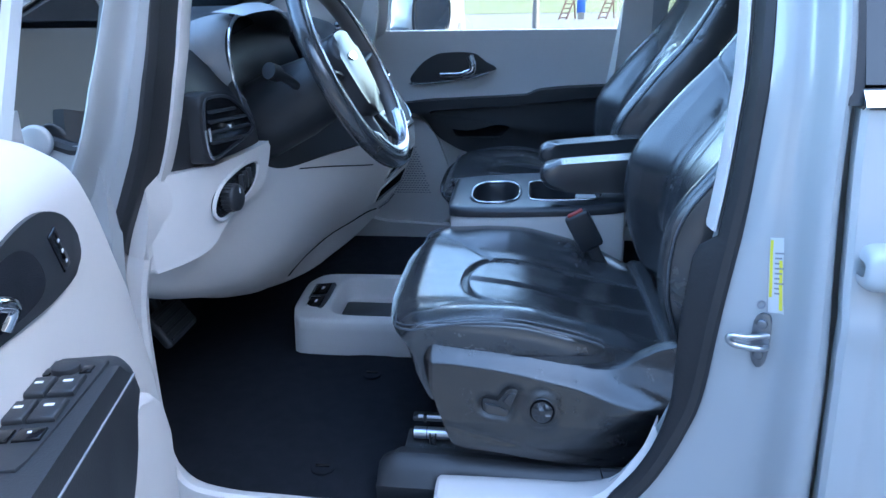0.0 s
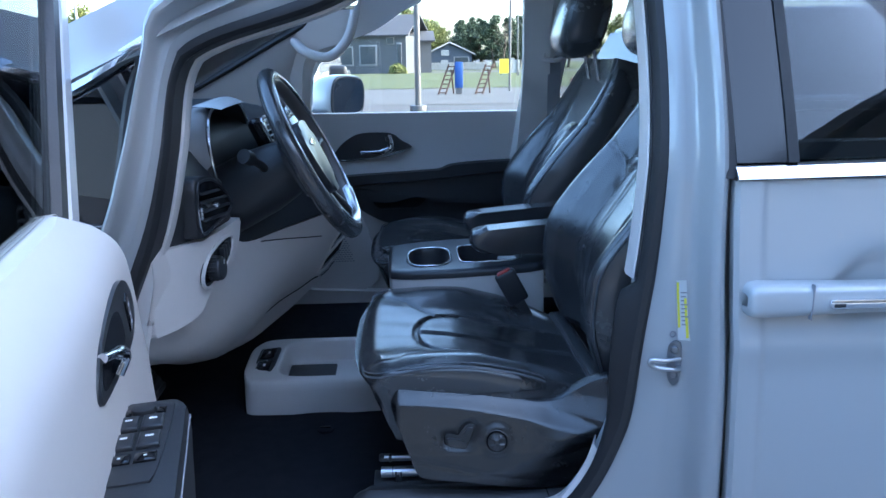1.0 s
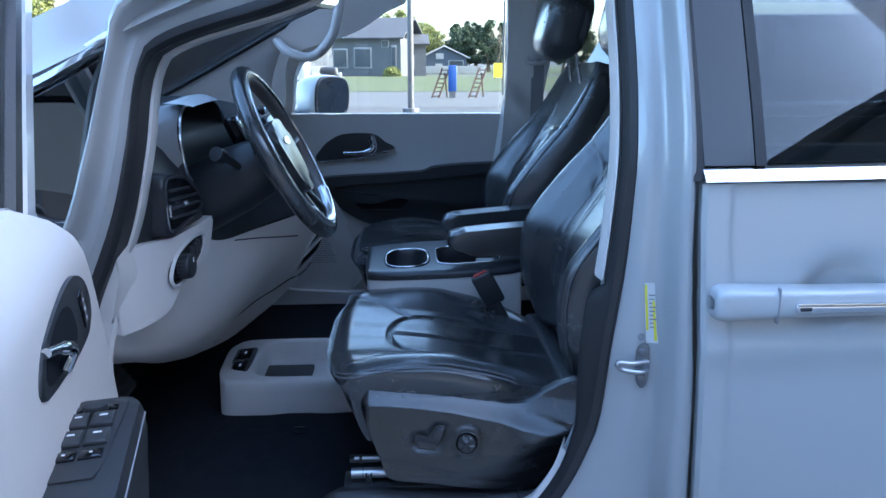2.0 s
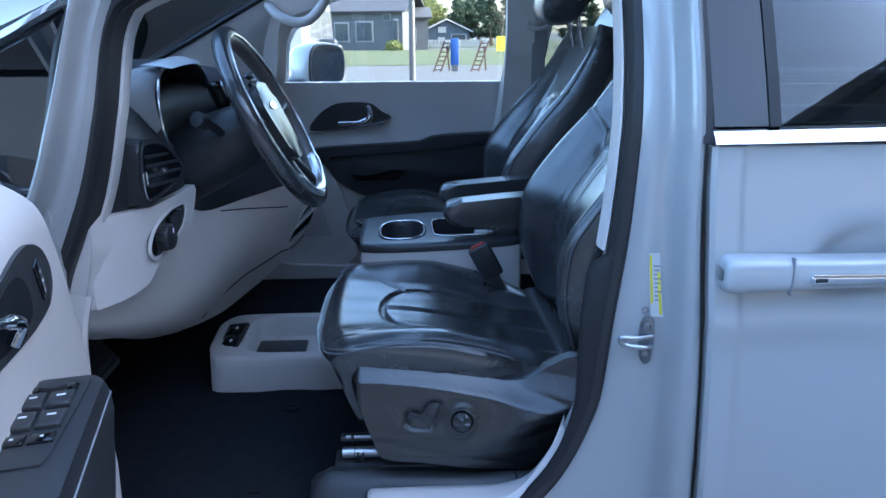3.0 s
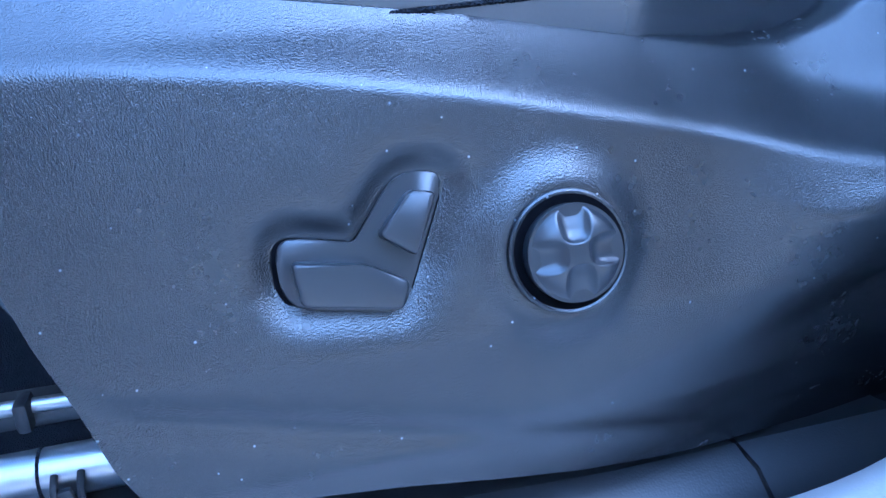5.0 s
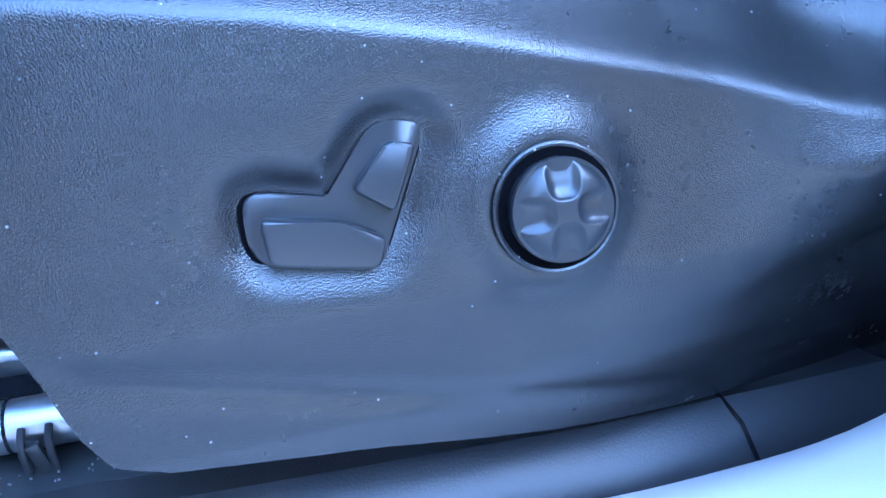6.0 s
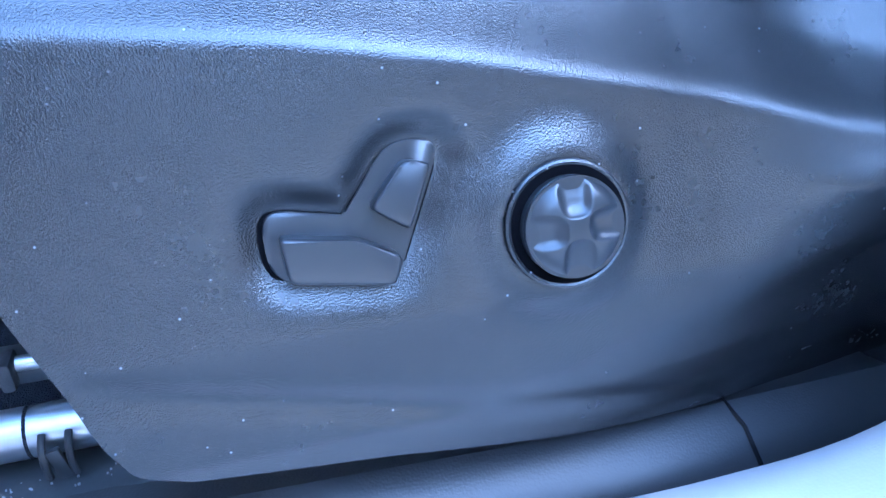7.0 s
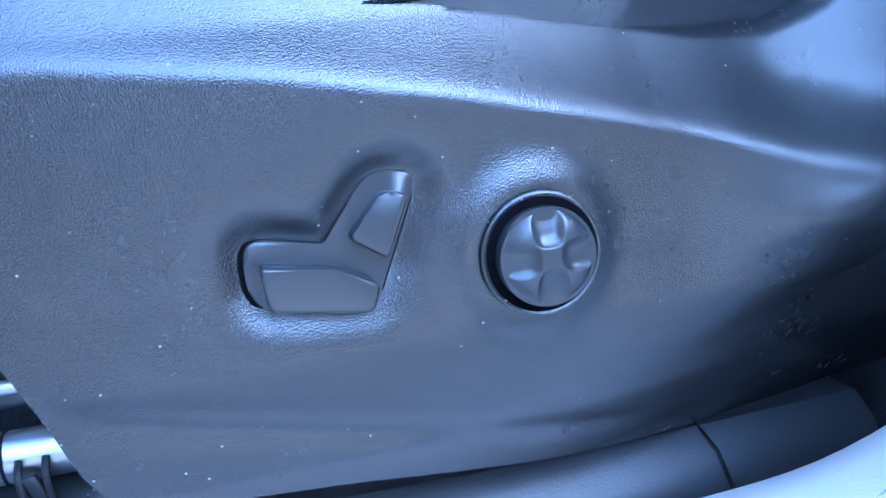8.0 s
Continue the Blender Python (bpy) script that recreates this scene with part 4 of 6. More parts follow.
part("end_panel", prism([(-0.400, 0.953), (-0.400, 0.90), (-0.415, 0.84), (-0.430, 0.80), (-0.450, 0.773), (-0.56, 0.770), (-0.56, 0.98)], 1.162, 1.172, lambda u, v, w: (u, w, v)), TRIM, dash, "light grey dashboard end panel")
UY = [1.165, 1.25, 1.35, 1.45, 1.55, 1.70, 1.85, 1.95, 2.05, 2.20, 2.45, 2.73]
UP = [[(-0.400, 0.953), (-0.388, 0.99), (-0.392, 1.04), (-0.43, 1.085), (-0.60, 1.10), (-1.0, 1.08)],
      [(-0.380, 0.942), (-0.368, 0.99), (-0.376, 1.045), (-0.42, 1.105), (-0.60, 1.12), (-1.0, 1.08)],
      [(-0.362, 0.932), (-0.350, 0.98), (-0.368, 1.035), (-0.42, 1.112), (-0.60, 1.13), (-1.0, 1.08)],
      [(-0.350, 0.922), (-0.340, 0.97), (-0.360, 1.03), (-0.42, 1.11), (-0.60, 1.14), (-1.0, 1.08)],
      [(-0.345, 0.865), (-0.365, 0.95), (-0.385, 1.02), (-0.43, 1.11), (-0.60, 1.14), (-1.0, 1.08)],
      [(-0.25, 0.875), (-0.32, 0.96), (-0.350, 1.03), (-0.42, 1.12), (-0.60, 1.14), (-1.0, 1.08)],
      [(-0.165, 0.877), (-0.21, 0.96), (-0.280, 1.04), (-0.38, 1.12), (-0.60, 1.14), (-1.0, 1.08)],
      [(-0.150, 0.877), (-0.19, 0.96), (-0.260, 1.04), (-0.37, 1.12), (-0.60, 1.14), (-1.0, 1.08)],
      [(-0.155, 0.877), (-0.20, 0.96), (-0.265, 1.04), (-0.37, 1.12), (-0.60, 1.14), (-1.0, 1.08)],
      [(-0.25, 0.892), (-0.30, 0.96), (-0.340, 1.04), (-0.42, 1.10), (-0.60, 1.12), (-1.0, 1.08)],
      [(-0.37, 0.892), (-0.37, 0.96), (-0.380, 1.03), (-0.45, 1.07), (-0.60, 1.09), (-1.0, 1.08)],
      [(-0.40, 0.892), (-0.40, 0.95), (-0.410, 1.01), (-0.46, 1.04), (-0.60, 1.06), (-1.0, 1.06)]]
cols = [np.array(spline([(x, y, z) for x, z in p], 26)) for y, p in zip(UY, UP)]
rows = [spline([c[i] for c in cols], 90) for i in range(26)]
part("upper_panel", rows_mesh(rows), SOFTB, dash, "black soft upper dashboard")
# instrument hood
arch = spline([(1.435, 0.995), (1.415, 1.06), (1.430, 1.12), (1.48, 1.152), (1.60, 1.163), (1.72, 1.152), (1.775, 1.12), (1.79, 1.06), (1.77, 0.995)], 40)
mid = np.array((1.60, 1.05))
hrows = []
for x, k in ((-0.425, 0.90), (-0.40, 0.93), (-0.368, 0.955), (-0.362, 0.985), (-0.368, 1.015), (-0.40, 1.03), (-0.50, 1.02), (-0.62, 0.92)):
    hrows.append([(x - 0.10 * (v - 1.1), *(mid + (np.array((u, v)) - mid) * k)) for u, v in arch])
part("instrument_hood", rows_mesh(hrows), SOFTB, dash, "black instrument hood")
LEFT = spline([(1.535, 1.156), (1.47, 1.146), (1.428, 1.125), (1.412, 1.095), (1.418, 1.06), (1.440, 1.030), (1.465, 1.012)], 30)
BACK = spline([(1.440, 1.146), (1.405, 1.138), (1.380, 1.122), (1.372, 1.104), (1.378, 1.082), (1.400, 1.055), (1.430, 1.030)], 30)
cheek = []
for q in np.linspace(0, 1, 16):
    b = 0.016 * math.sin(math.pi * min(1.0, q * 1.15)) ** 0.8
    cheek.append([(-0.362 - 0.10 * (v0 - 1.1) - 0.075 * q ** 1.4, u0 * (1 - q) + u1 * q - b * 0.6, v0 * (1 - q) + v1 * q + b * (0.35 if v0 > 1.1 else -0.2)) for (u0, v0), (u1, v1) in zip(LEFT, BACK)])
cheek.append([(x - 0.06, y + 0.05, z) for x, y, z in cheek[-1]])
part("hood_cheek", rows_mesh(cheek), CHEEKG, dash, "grey cheek beside the instruments")
capr = []
for u in np.linspace(1.445, 1.655, 24):
    k = math.sqrt(max(0.0, 1 - ((u - 1.55) / 0.107) ** 2))
    capr.append([(-0.328 - 0.055 * q - 0.012 * (1 - k), u, 1.153 + 0.016 * k * math.sin(math.pi * (0.12 + 0.75 * q)) + 0.006 * q) for q in np.linspace(0, 1, 7)])
part("hood_cap", rows_mesh(capr), PALEP, dash, "bright satin cap on the instrument hood")
part("hood_edge", tube([(-0.360 - 0.10 * (v - 1.1), *(mid + (np.array((u, v)) - mid) * 0.985)) for u, v in arch], 0.0035, 8), SATIN, dash, "satin chrome edge of the instrument hood")
part("instrument_screen", prism([tuple(mid + (np.array(p) - mid) * 0.93) for p in arch], 0, 0.01, lambda u, v, w: (-0.425 - w - 0.10 * (v - 1.1), u, v)), SCREEN, dash, "dark instrument display")

# ---------------------------------------------------------------- steering wheel
C = Vector((-0.185, 1.56, 1.052))
UPW = Vector((-0.452, 0, 0.892))
AX = Vector((0.892, 0, 0.452))
SIDE = Vector((0, 1, 0))
wheel = thing("steering_wheel", tuple(C), "black leather steering wheel with grey spokes and airbag hub", "steering wheel")
on = lambda a, r, h=0.0: C + SIDE * (r * math.cos(a)) + UPW * (r * math.sin(a)) + AX * h
rim = [on(a, 0.178) for a in np.linspace(0, 2 * math.pi, 72, endpoint=False)]
part("rim", tube(rim, 0.0165, 14, closed=True), LEATHER, wheel, "black leather rim")
part("rim_inner", tube([on(a, 0.1715, -0.002) for a in np.linspace(0, 2 * math.pi, 72, endpoint=False)], 0.0150, 14, closed=True), RIMG, wheel, "taupe grey inner rim leather")
part("rim_inlay", tube([on(a, 0.1725, 0.0145) for a in np.linspace(0, 2 * math.pi, 72, endpoint=False)], 0.0032, 8, closed=True), SATIN, wheel, "satin silver inlay")
part("lower_spoke_cover", tube([on(a, 0.162, 0.010) for a in np.linspace(math.pi * 1.22, math.pi * 1.78, 30)], [0.004] + [0.013] * 28 + [0.004], 10, flat=0.5), SATIN, wheel, "satin silver lower spoke cover")
hubc = spline([(-0.075, 0.03), (-0.06, 0.062), (0, 0.072), (0.06, 0.062), (0.075, 0.03), (0.06, -0.05), (0.03, -0.085), (-0.03, -0.085), (-0.06, -0.05)], 48, closed=True)
part("hub", prism(hubc, -0.045, 0.012, lambda u, v, w: tuple(C + SIDE * u + UPW * v + AX * w), 0.014, 3), SATINBLK, wheel, "black airbag hub")
for a0 in (0.10, math.pi - 0.10, -math.pi / 2 - 0.35, -math.pi / 2 + 0.35):
    sp2 = [on(a0, r, h) for r, h in ((0.05, -0.02), (0.10, -0.012), (0.14, -0.002), (0.172, 0.0))]
    part("spoke", tube(sp2, [0.02, 0.018, 0.015, 0.012], 10, flat=0.5), BLACKP, wheel)
em = spline([(-0.032, 0.004), (-0.012, 0.010), (0.012, 0.010), (0.032, 0.004), (0.012, -0.004), (-0.012, -0.004)], 30, closed=True)
part("hub_emblem", prism(em, 0.011, 0.015, lambda u, v, w: tuple(C + SIDE * u + UPW * (v + 0.02) + AX * w), 0.001), CHROME, wheel, "plain chrome badge shape")
col = [C + AX * h for h in (-0.03, -0.07, -0.12, -0.20, -0.30)]
part("column_shroud", tube(col, [0.05, 0.062, 0.07, 0.072, 0.07], 20), BLACKP, dash, "black steering column shroud")
stalk = [(-0.262, 1.53, 1.010), (-0.280, 1.490, 1.042), (-0.292, 1.466, 1.056), (-0.294, 1.462, 1.058), (-0.302, 1.442, 1.066)]
part("stalk", tube(stalk, [0.008, 0.008, 0.009, 0.0145, 0.0145], 14), BLACKP, dash, "black indicator stalk")

# ---------------------------------------------------------------- consoles
con = thing("centre_console", (0.15, 1.90, 0.345), "centre console with cup holders, black top and light grey sides", "console")
cb = spline([(-0.015, 1.795), (-0.040, 1.85), (-0.040, 2.02), (-0.02, 2.075), (0.15, 2.10), (0.32, 2.07), (0.36, 2.00), (0.36, 1.845), (0.33, 1.79), (0.15, 1.778)], 60, closed=True)
part("body", rows_mesh([[(0.155 + (u - 0.155) * k, 1.94 + (v - 1.94) * k, z + (0.04 * (u - 0.15) if z > 0.6 else 0)) for u, v in cb] for z, k in ((0.345, 1.0), (0.50, 1.0), (0.60, 1.0), (0.69, 1.0), (0.706, 0.998), (0.711, 0.985), (0.711, 0.93))], closed=True), TRIM, con, "light grey console body")


def well(outline, ztop, holes, nx=120, ny=90, crown=0.0, skirt=0.035):
    """A moulded top within an outline, with wells sunk into it: (x, y, half x, half y, power, depth)."""
    o = np.array(outline)
    lo_x, hi_x = o[:, 0].min() + 0.001, o[:, 0].max() - 0.001
    rows = []
    for x in np.linspace(lo_x, hi_x, nx):
        cr = []
        for (x1, y1), (x2, y2) in zip(o, np.roll(o, -1, 0)):
            if (x1 > x) != (x2 > x):
                cr.append(y1 + (y2 - y1) * (x - x1) / (x2 - x1))
        y0, y1 = min(cr), max(cr)
        row = [(x, y0, ztop - skirt + crown * (x - 0.15))]
        for y in np.linspace(y0, y1, ny):
            edge = min(y - y0, y1 - y, x - lo_x, hi_x - x)
            z = ztop + crown * (x - 0.15) - 0.010 * math.exp(-edge / 0.004)
            for hx, hy, ax, ay, pw, dp_ in holes:
                e = (abs(x - hx) / ax) ** pw + (abs(y - hy) / ay) ** pw
                z -= dp_ / (1 + e ** 14)
            row.append((x, y, z))
        row.append((x, y1, ztop - skirt + crown * (x - 0.15)))
        rows.append(row)
    return rows_mesh(rows)


CUPS = [(0.064, 1.918, 0.054, 0.088, 2.8, 0.055), (0.224, 1.922, 0.079, 0.085, 6.0, 0.06)]
part("top", well([(0.155 + (u - 0.155) * 1.012, 1.94 + (v - 1.94) * 1.012) for u, v in cb], 0.730, CUPS, 150, 110, 0.04, 0.021), SATINBLK, con, "satin black console top")
for hx, hy, ax, ay, pw, dp_ in CUPS:
    el = [(hx + ax * 1.04 * math.copysign(abs(math.cos(a)) ** (2 / pw), math.cos(a)), hy + ay * 1.04 * math.copysign(abs(math.sin(a)) ** (2 / pw), math.sin(a))) for a in np.linspace(0, 2 * math.pi, 64, endpoint=False)]
    part("well_edge", tube([(u, v, 0.7305 + 0.04 * (u - 0.15)) for u, v in el], 0.0022, 8, closed=True), SATIN, con, "satin chrome rim")
part("inner_box", box((0.05, 0.10, 0.03), (0.28, 1.93, 0.692), 0.004), TRIM, con)
tray = thing("floor_tray", (-0.25, 1.92, 0.345), "light grey plastic floor tray with charging sockets", "storage tray")
tb = spline([(-0.438, 1.88), (-0.425, 1.815), (-0.385, 1.788), (-0.10, 1.79), (-0.06, 1.82), (-0.06, 2.02), (-0.10, 2.045), (-0.36, 2.045), (-0.415, 2.02), (-0.438, 1.96)], 60, closed=True)
tray_lip = lambda y: 0.424 + 0.075 * (y - 1.79)
part("body", rows_mesh([[(-0.25 + (u + 0.25) * k, 1.916 + (v - 1.916) * k, 0.345 + (tray_lip(v) - 0.345) * f) for u, v in tb] for f, k in ((0.0, 1.012), (0.3, 1.008), (0.7, 1.002), (1.0, 0.998))], closed=True), TRIM, tray)
mt = well(tb, 0.452, [(-0.205, 1.916, 0.135, 0.098, 5.0, 0.058)], 130, 90)
for v in mt.verts:
    v.co.z += 0.075 * (v.co.y - 1.79) - 0.013
part("moulded_top", mt, TRIM, tray, "light grey moulded tray top")
part("tray_liner", box((0.13, 0.14, 0.012), (-0.265, 1.905, 0.3985), 0.005), RUBBER, tray, "black rubber tray liner")
pm = Matrix.Translation((-0.384, 1.900, 0.447)) @ Matrix.Rotation(radians(-10), 4, "Y") @ Matrix.Rotation(radians(12), 4, "X") @ Matrix.Rotation(radians(-8), 4, "Z")
sk = part("socket_panel", box((0.058, 0.115, 0.012), (0, 0, 0), 0.005, 3, m=pm), BLACKP, tray, "black panel with charging sockets")
for dy in (-0.028, 0.028):
    part("socket_cover", box((0.040, 0.046, 0.008), (0, dy, 0.005), 0.003, 2, m=pm), GLOSSB, sk)
    part("socket_frame", tube([tuple(pm @ Vector((u, dy + v, 0.0095))) for u, v in ((-0.017, -0.018), (-0.017, 0.018), (0.010, 0.018))], 0.0012, 6), SATIN, sk)
    part("socket_mark", box((0.006, 0.010, 0.001), (0.004, dy, 0.0095), m=pm), WHITEP, sk)

# ---------------------------------------------------------------- far door
pd = thing("passenger_door", (0.0, 2.76, 0.40), "closed passenger door with grey trim and black armrest band", "car door")
part("trim_panel", solid([[(x, 2.745 + 0.02 * max(0, z - 0.95) - (0.012 if 0.62 < z < 0.86 else 0.0), z) for x in np.linspace(-0.42, 0.44, 12)] for z in (0.36, 0.50, 0.60, 0.64, 0.70, 0.80, 0.84, 0.88, 0.95, 1.02, 1.045)], 0.06, (0, 1, 0)), TRIM, pd, "light grey door trim")
lowb = rpoly([(-0.31, 0.800), (-0.21, 0.765), (-0.175, 0.700), (-0.075, 0.640), (0.10, 0.622), (0.425, 0.620), (0.425, 0.855), (0.16, 0.845), (0.02, 0.828), (-0.28, 0.815)], (0.01, 0.06, 0.06, 0.06, 0.05, 0.005, 0.005, 0.03, 0.03, 0.01), 8)
part("lower_panel", prism(lowb, 0.0, 0.030, lambda u, v, w: (u, 2.748 - w, v), 0.008, 3), SOFTB, pd, "black lower door panel")
band = rpoly([(-0.305, 0.812), (-0.20, 0.825), (0.03, 0.836), (0.135, 0.842), (0.168, 0.858), (0.25, 0.866), (0.425, 0.873), (0.425, 0.842), (0.05, 0.805), (-0.15, 0.795), (-0.27, 0.780)], (0.012, 0.03, 0.03, 0.015, 0.02, 0.03, 0.004, 0.004, 0.05, 0.05, 0.015), 6)
part("armrest_pad", prism(band, 0.0, 0.062, lambda u, v, w: (u, 2.748 - w, v), 0.010, 3), SOFTB, pd, "black padded armrest band")
face = rpoly([(-0.20, 0.785), (0.05, 0.803), (0.42, 0.838), (0.42, 0.715), (0.165, 0.715), (0.085, 0.735), (0.04, 0.745), (-0.06, 0.718), (-0.15, 0.735)], (0.02, 0.05, 0.004, 0.004, 0.03, 0.03, 0.02, 0.04, 0.03), 6)
part("armrest_face", prism(face, 0.0, 0.050, lambda u, v, w: (u, 2.748 - w, v), 0.008, 3), SOFTB, pd, "black padded armrest side")
cup = rpoly([(-0.125, 0.735), (-0.06, 0.717), (0.035, 0.742), (0.085, 0.735), (0.045, 0.697), (-0.10, 0.697)], 0.014, 6)
# No hollow is cut; this dark sheet paints the cup's shade
part("pull_cup", prism(cup, 0.020, 0.0312, lambda u, v, w: (u, 2.748 - w, v)), CARPET, pd, "dark sheet painting the shade in the pull cup")
part("cup_lip", tube([(u, 2.715, v) for u, v in cup[26:]], 0.003, 8), BLACKP, pd)
part("rear_joint", tube([(0.421, 2.737, 1.04), (0.418, 2.735, 0.956), (0.410, 2.733, 0.866), (0.404, 2.68, 0.825)], 0.0035, 6), CARPET, pd, "dark rear edge of the door trim")
part("far_glass", solid([[(x, 2 * YC - 1.13 - tumble(z), z) for x in np.linspace(-0.36, 0.44, 6)] for z in np.linspace(1.03, 1.52, 6)], 0.004, (0, 1, 0)), CLEAR, pd, "clear side glass").visible_shadow = False
bez = rpoly(spline([(-0.257, 0.879), (-0.235, 0.925), (-0.20, 0.955), (-0.15, 0.975), (-0.047, 0.974), (-0.003, 0.945), (0.034, 0.923), (-0.029, 0.907), (-0.133, 0.886)], 40, closed=True), 0.002, 2)
part("handle_bezel", prism(bez, 0.0, 0.012, lambda u, v, w: (u, 2.742 - w, v), 0.004), BLACKP, pd, "black handle bezel")
part("bezel_rim", tube([(u, 2.728, v) for u, v in ((-0.262, 0.876), (-0.20, 0.877), (-0.14, 0.884), (-0.07, 0.892), (0.005, 0.910))], 0.0030, 8), SATIN, pd, "satin lower rim")
part("door_pull", tube(spline([(-0.155, 2.722, 0.906), (-0.10, 2.715, 0.908), (-0.056, 2.712, 0.916), (-0.046, 2.712, 0.935), (-0.056, 2.72, 0.965)], 20), [0.008] * 10 + [0.014] * 10, 10), CHROME, pd, "chrome inside handle")

# ---------------------------------------------------------------- driver's door, wide open
HG, DD, DN = Vector((-0.43, 1.09, 0)), Vector((0.23, -0.973, 0)), Vector((0.973, 0.23, 0))
dp = lambda s, n, z: tuple(HG + DD * s + DN * n + Vector((0, 0, z)))
fd = thing("driver_door", dp(0.4, 0, 0.35), "wide open driver's door with light grey trim and window switches", "car door")
FE = lambda z: float(np.interp(z, [0.36, 0.45, 0.55, 0.62, 0.70, 0.78, 0.84, 0.88, 0.93, 0.97, 1.0, 1.03, 1.06, 1.085], [0.02, 0.0, -0.01, -0.012, 0.0, 0.028, 0.045, 0.068, 0.092, 0.115, 0.138, 0.165, 0.21, 0.27]))
rows = []
for z in np.r_[np.linspace(0.36, 1.0, 24), np.linspace(1.01, 1.085, 10)]:
    s0 = FE(z)
    top = max(0.0, (z - 1.0) / 0.085)
    n = 0.042 - 0.045 * top ** 2.2
    row = [(s0 + 0.004, -0.055), (s0, -0.01), (s0 + 0.003, n - 0.018), (s0 + 0.012, n - 0.005), (s0 + 0.03, n)]
    row += [(s, n + 0.006 * math.sin((s - 0.1) * 3)) for s in np.linspace(s0 + 0.07, 1.06, 20)]
    rows.append([dp(s, nn, z) for s, nn in row])
rows.append([dp(s, -0.02, 1.083) for s in [FE(1.085) + 0.004] * 5 + list(np.linspace(FE(1.085) + 0.07, 1.06, 20))])
part("trim_panel", rows_mesh(rows), TRIM, fd, "light grey door trim panel")
skin = [[dp(s, -0.10 + 0.02 * abs(z - 0.75), z) for s in np.linspace(0.0, 1.06, 8)] for z in (0.30, 0.55, 0.75, 0.95, 1.06)]
part("outer_skin", solid(skin, 0.02, tuple(DN)), PAINT, fd)
arm = spline([(0.285, 0.845), (0.30, 0.862), (0.36, 0.868), (0.60, 0.880), (0.92, 0.885), (0.92, 0.76), (0.60, 0.70), (0.40, 0.70), (0.31, 0.76)], 50, closed=True)
part("armrest", prism(arm, 0.02, 0.108, lambda u, v, w: dp(u, w, v), 0.018, 4), SOFTB, fd, "black stitched armrest")
gl = part("window_glass", solid([[dp(s, -0.02 - 0.10 * (z - 1.08), z) for s in np.linspace(max(-0.05, 0.262 - 1.0 * (z - 1.06)), 1.05, 8)] for z in np.linspace(1.06, 1.50, 6)], 0.004, tuple(DN)), CLEAR, fd, "clear side glass")
gl.visible_shadow = False
part("window_frame", tube([dp(q, -0.02 - 0.10 * (z - 1.08), z) for q, z in ((0.285, 1.03), (0.262, 1.06), (0.125, 1.195), (-0.01, 1.325), (-0.05, 1.38), (0.03, 1.44), (0.3, 1.50), (1.0, 1.52))], 0.017, 8), RUBBER, fd, "black window frame")
part("frame_edge", tube([dp(q, -0.022 - 0.10 * (z - 1.08), z) for q, z in ((0.24, 1.02), (0.215, 1.055), (0.08, 1.19), (-0.06, 1.325), (-0.11, 1.39), (0.0, 1.47), (0.3, 1.535), (1.0, 1.555))], 0.021, 8), JAMB, fd)

# floor mat
mat_t = thing("floor_mat", (-0.4, 1.5, 0.35), "black carpet floor mat with fixing clips", "floor mat")
mb = spline([(-0.08, 1.26), (-0.10, 1.72), (-0.40, 1.74), (-0.80, 1.72), (-0.85, 1.50), (-0.80, 1.27), (-0.40, 1.25)], 50, closed=True)
part("carpet", prism(mb, 0.352, 0.362, lambda u, v, w: (u, v, w), 0.004), CARPET, mat_t)

# showroom behind the camera
hall = thing("showroom", (5, -18, 0), "dark-roofed building with a tall gable across the lot", "building")
part("wall", box((30, 9, 3.4), (-2, -12.5, 1.7)), mat("render_wall", (0.22, 0.21, 0.20), 0.8, var=0.1, scale=0.5), hall)
part("gable_wall", box((13, 9, 3.4), (9, -12.1, 1.7)), mat("brown_siding", (0.16, 0.14, 0.12), 0.8, var=0.1, scale=0.5), hall)
ROOFD = mat("dark_shingles", (0.045, 0.045, 0.05), 0.85, var=0.3, scale=1.5)
part("roof", solid([[(1.6, y, z), (14, y, z)] for y, z in ((-7.2, 3.2), (-12.5, 9.5), (-17.8, 3.2))], 0.25, (0, 0, 1)), ROOFD, hall)
part("low_roof", solid([[(-18, y, z), (-7.2, y, z)] for y, z in ((-7.2, 3.2), (-12.5, 5.5), (-17.8, 3.2))], 0.25, (0, 0, 1)), ROOFD, hall)
# Raised middle block, added unseen to darken reflections in the seat shield
part("main_wall", box((8.8, 6.0, 1.2), (-2.8, -11.0, 3.9)), ROOFD, hall)
part("main_roof", solid([[(-7.4, y, z), (1.8, y, z)] for y, z in ((-7.2, 4.1), (-12.5, 8.2), (-17.8, 4.1))], 0.25, (0, 0, 1)), ROOFD, hall)
part("gable_roof", solid([[(x, -7.0, z), (x, -18.5, z)] for x, z in ((1.2, 2.9), (9.0, 9.3), (16.8, 2.9))], 0.25, (0, 0, 1)), ROOFD, hall)
part("gable_face", prism([(2.4, 3.4), (15.6, 3.4), (9.0, 9.1)], -7.6, -7.5, lambda u, v, w: (u, w, v)), ROOFD, hall)

# unseen tall block, added to keep the morning sun and side sky off the van
wing = thing("side_wing", (11, 0.6, 0), "unseen brown block added to shade the parked van", "building")
part("wall", box((12, 7.0, 5.8), (11.0, 0.9, 2.9)), hall.children[1].data.materials[0], wing)
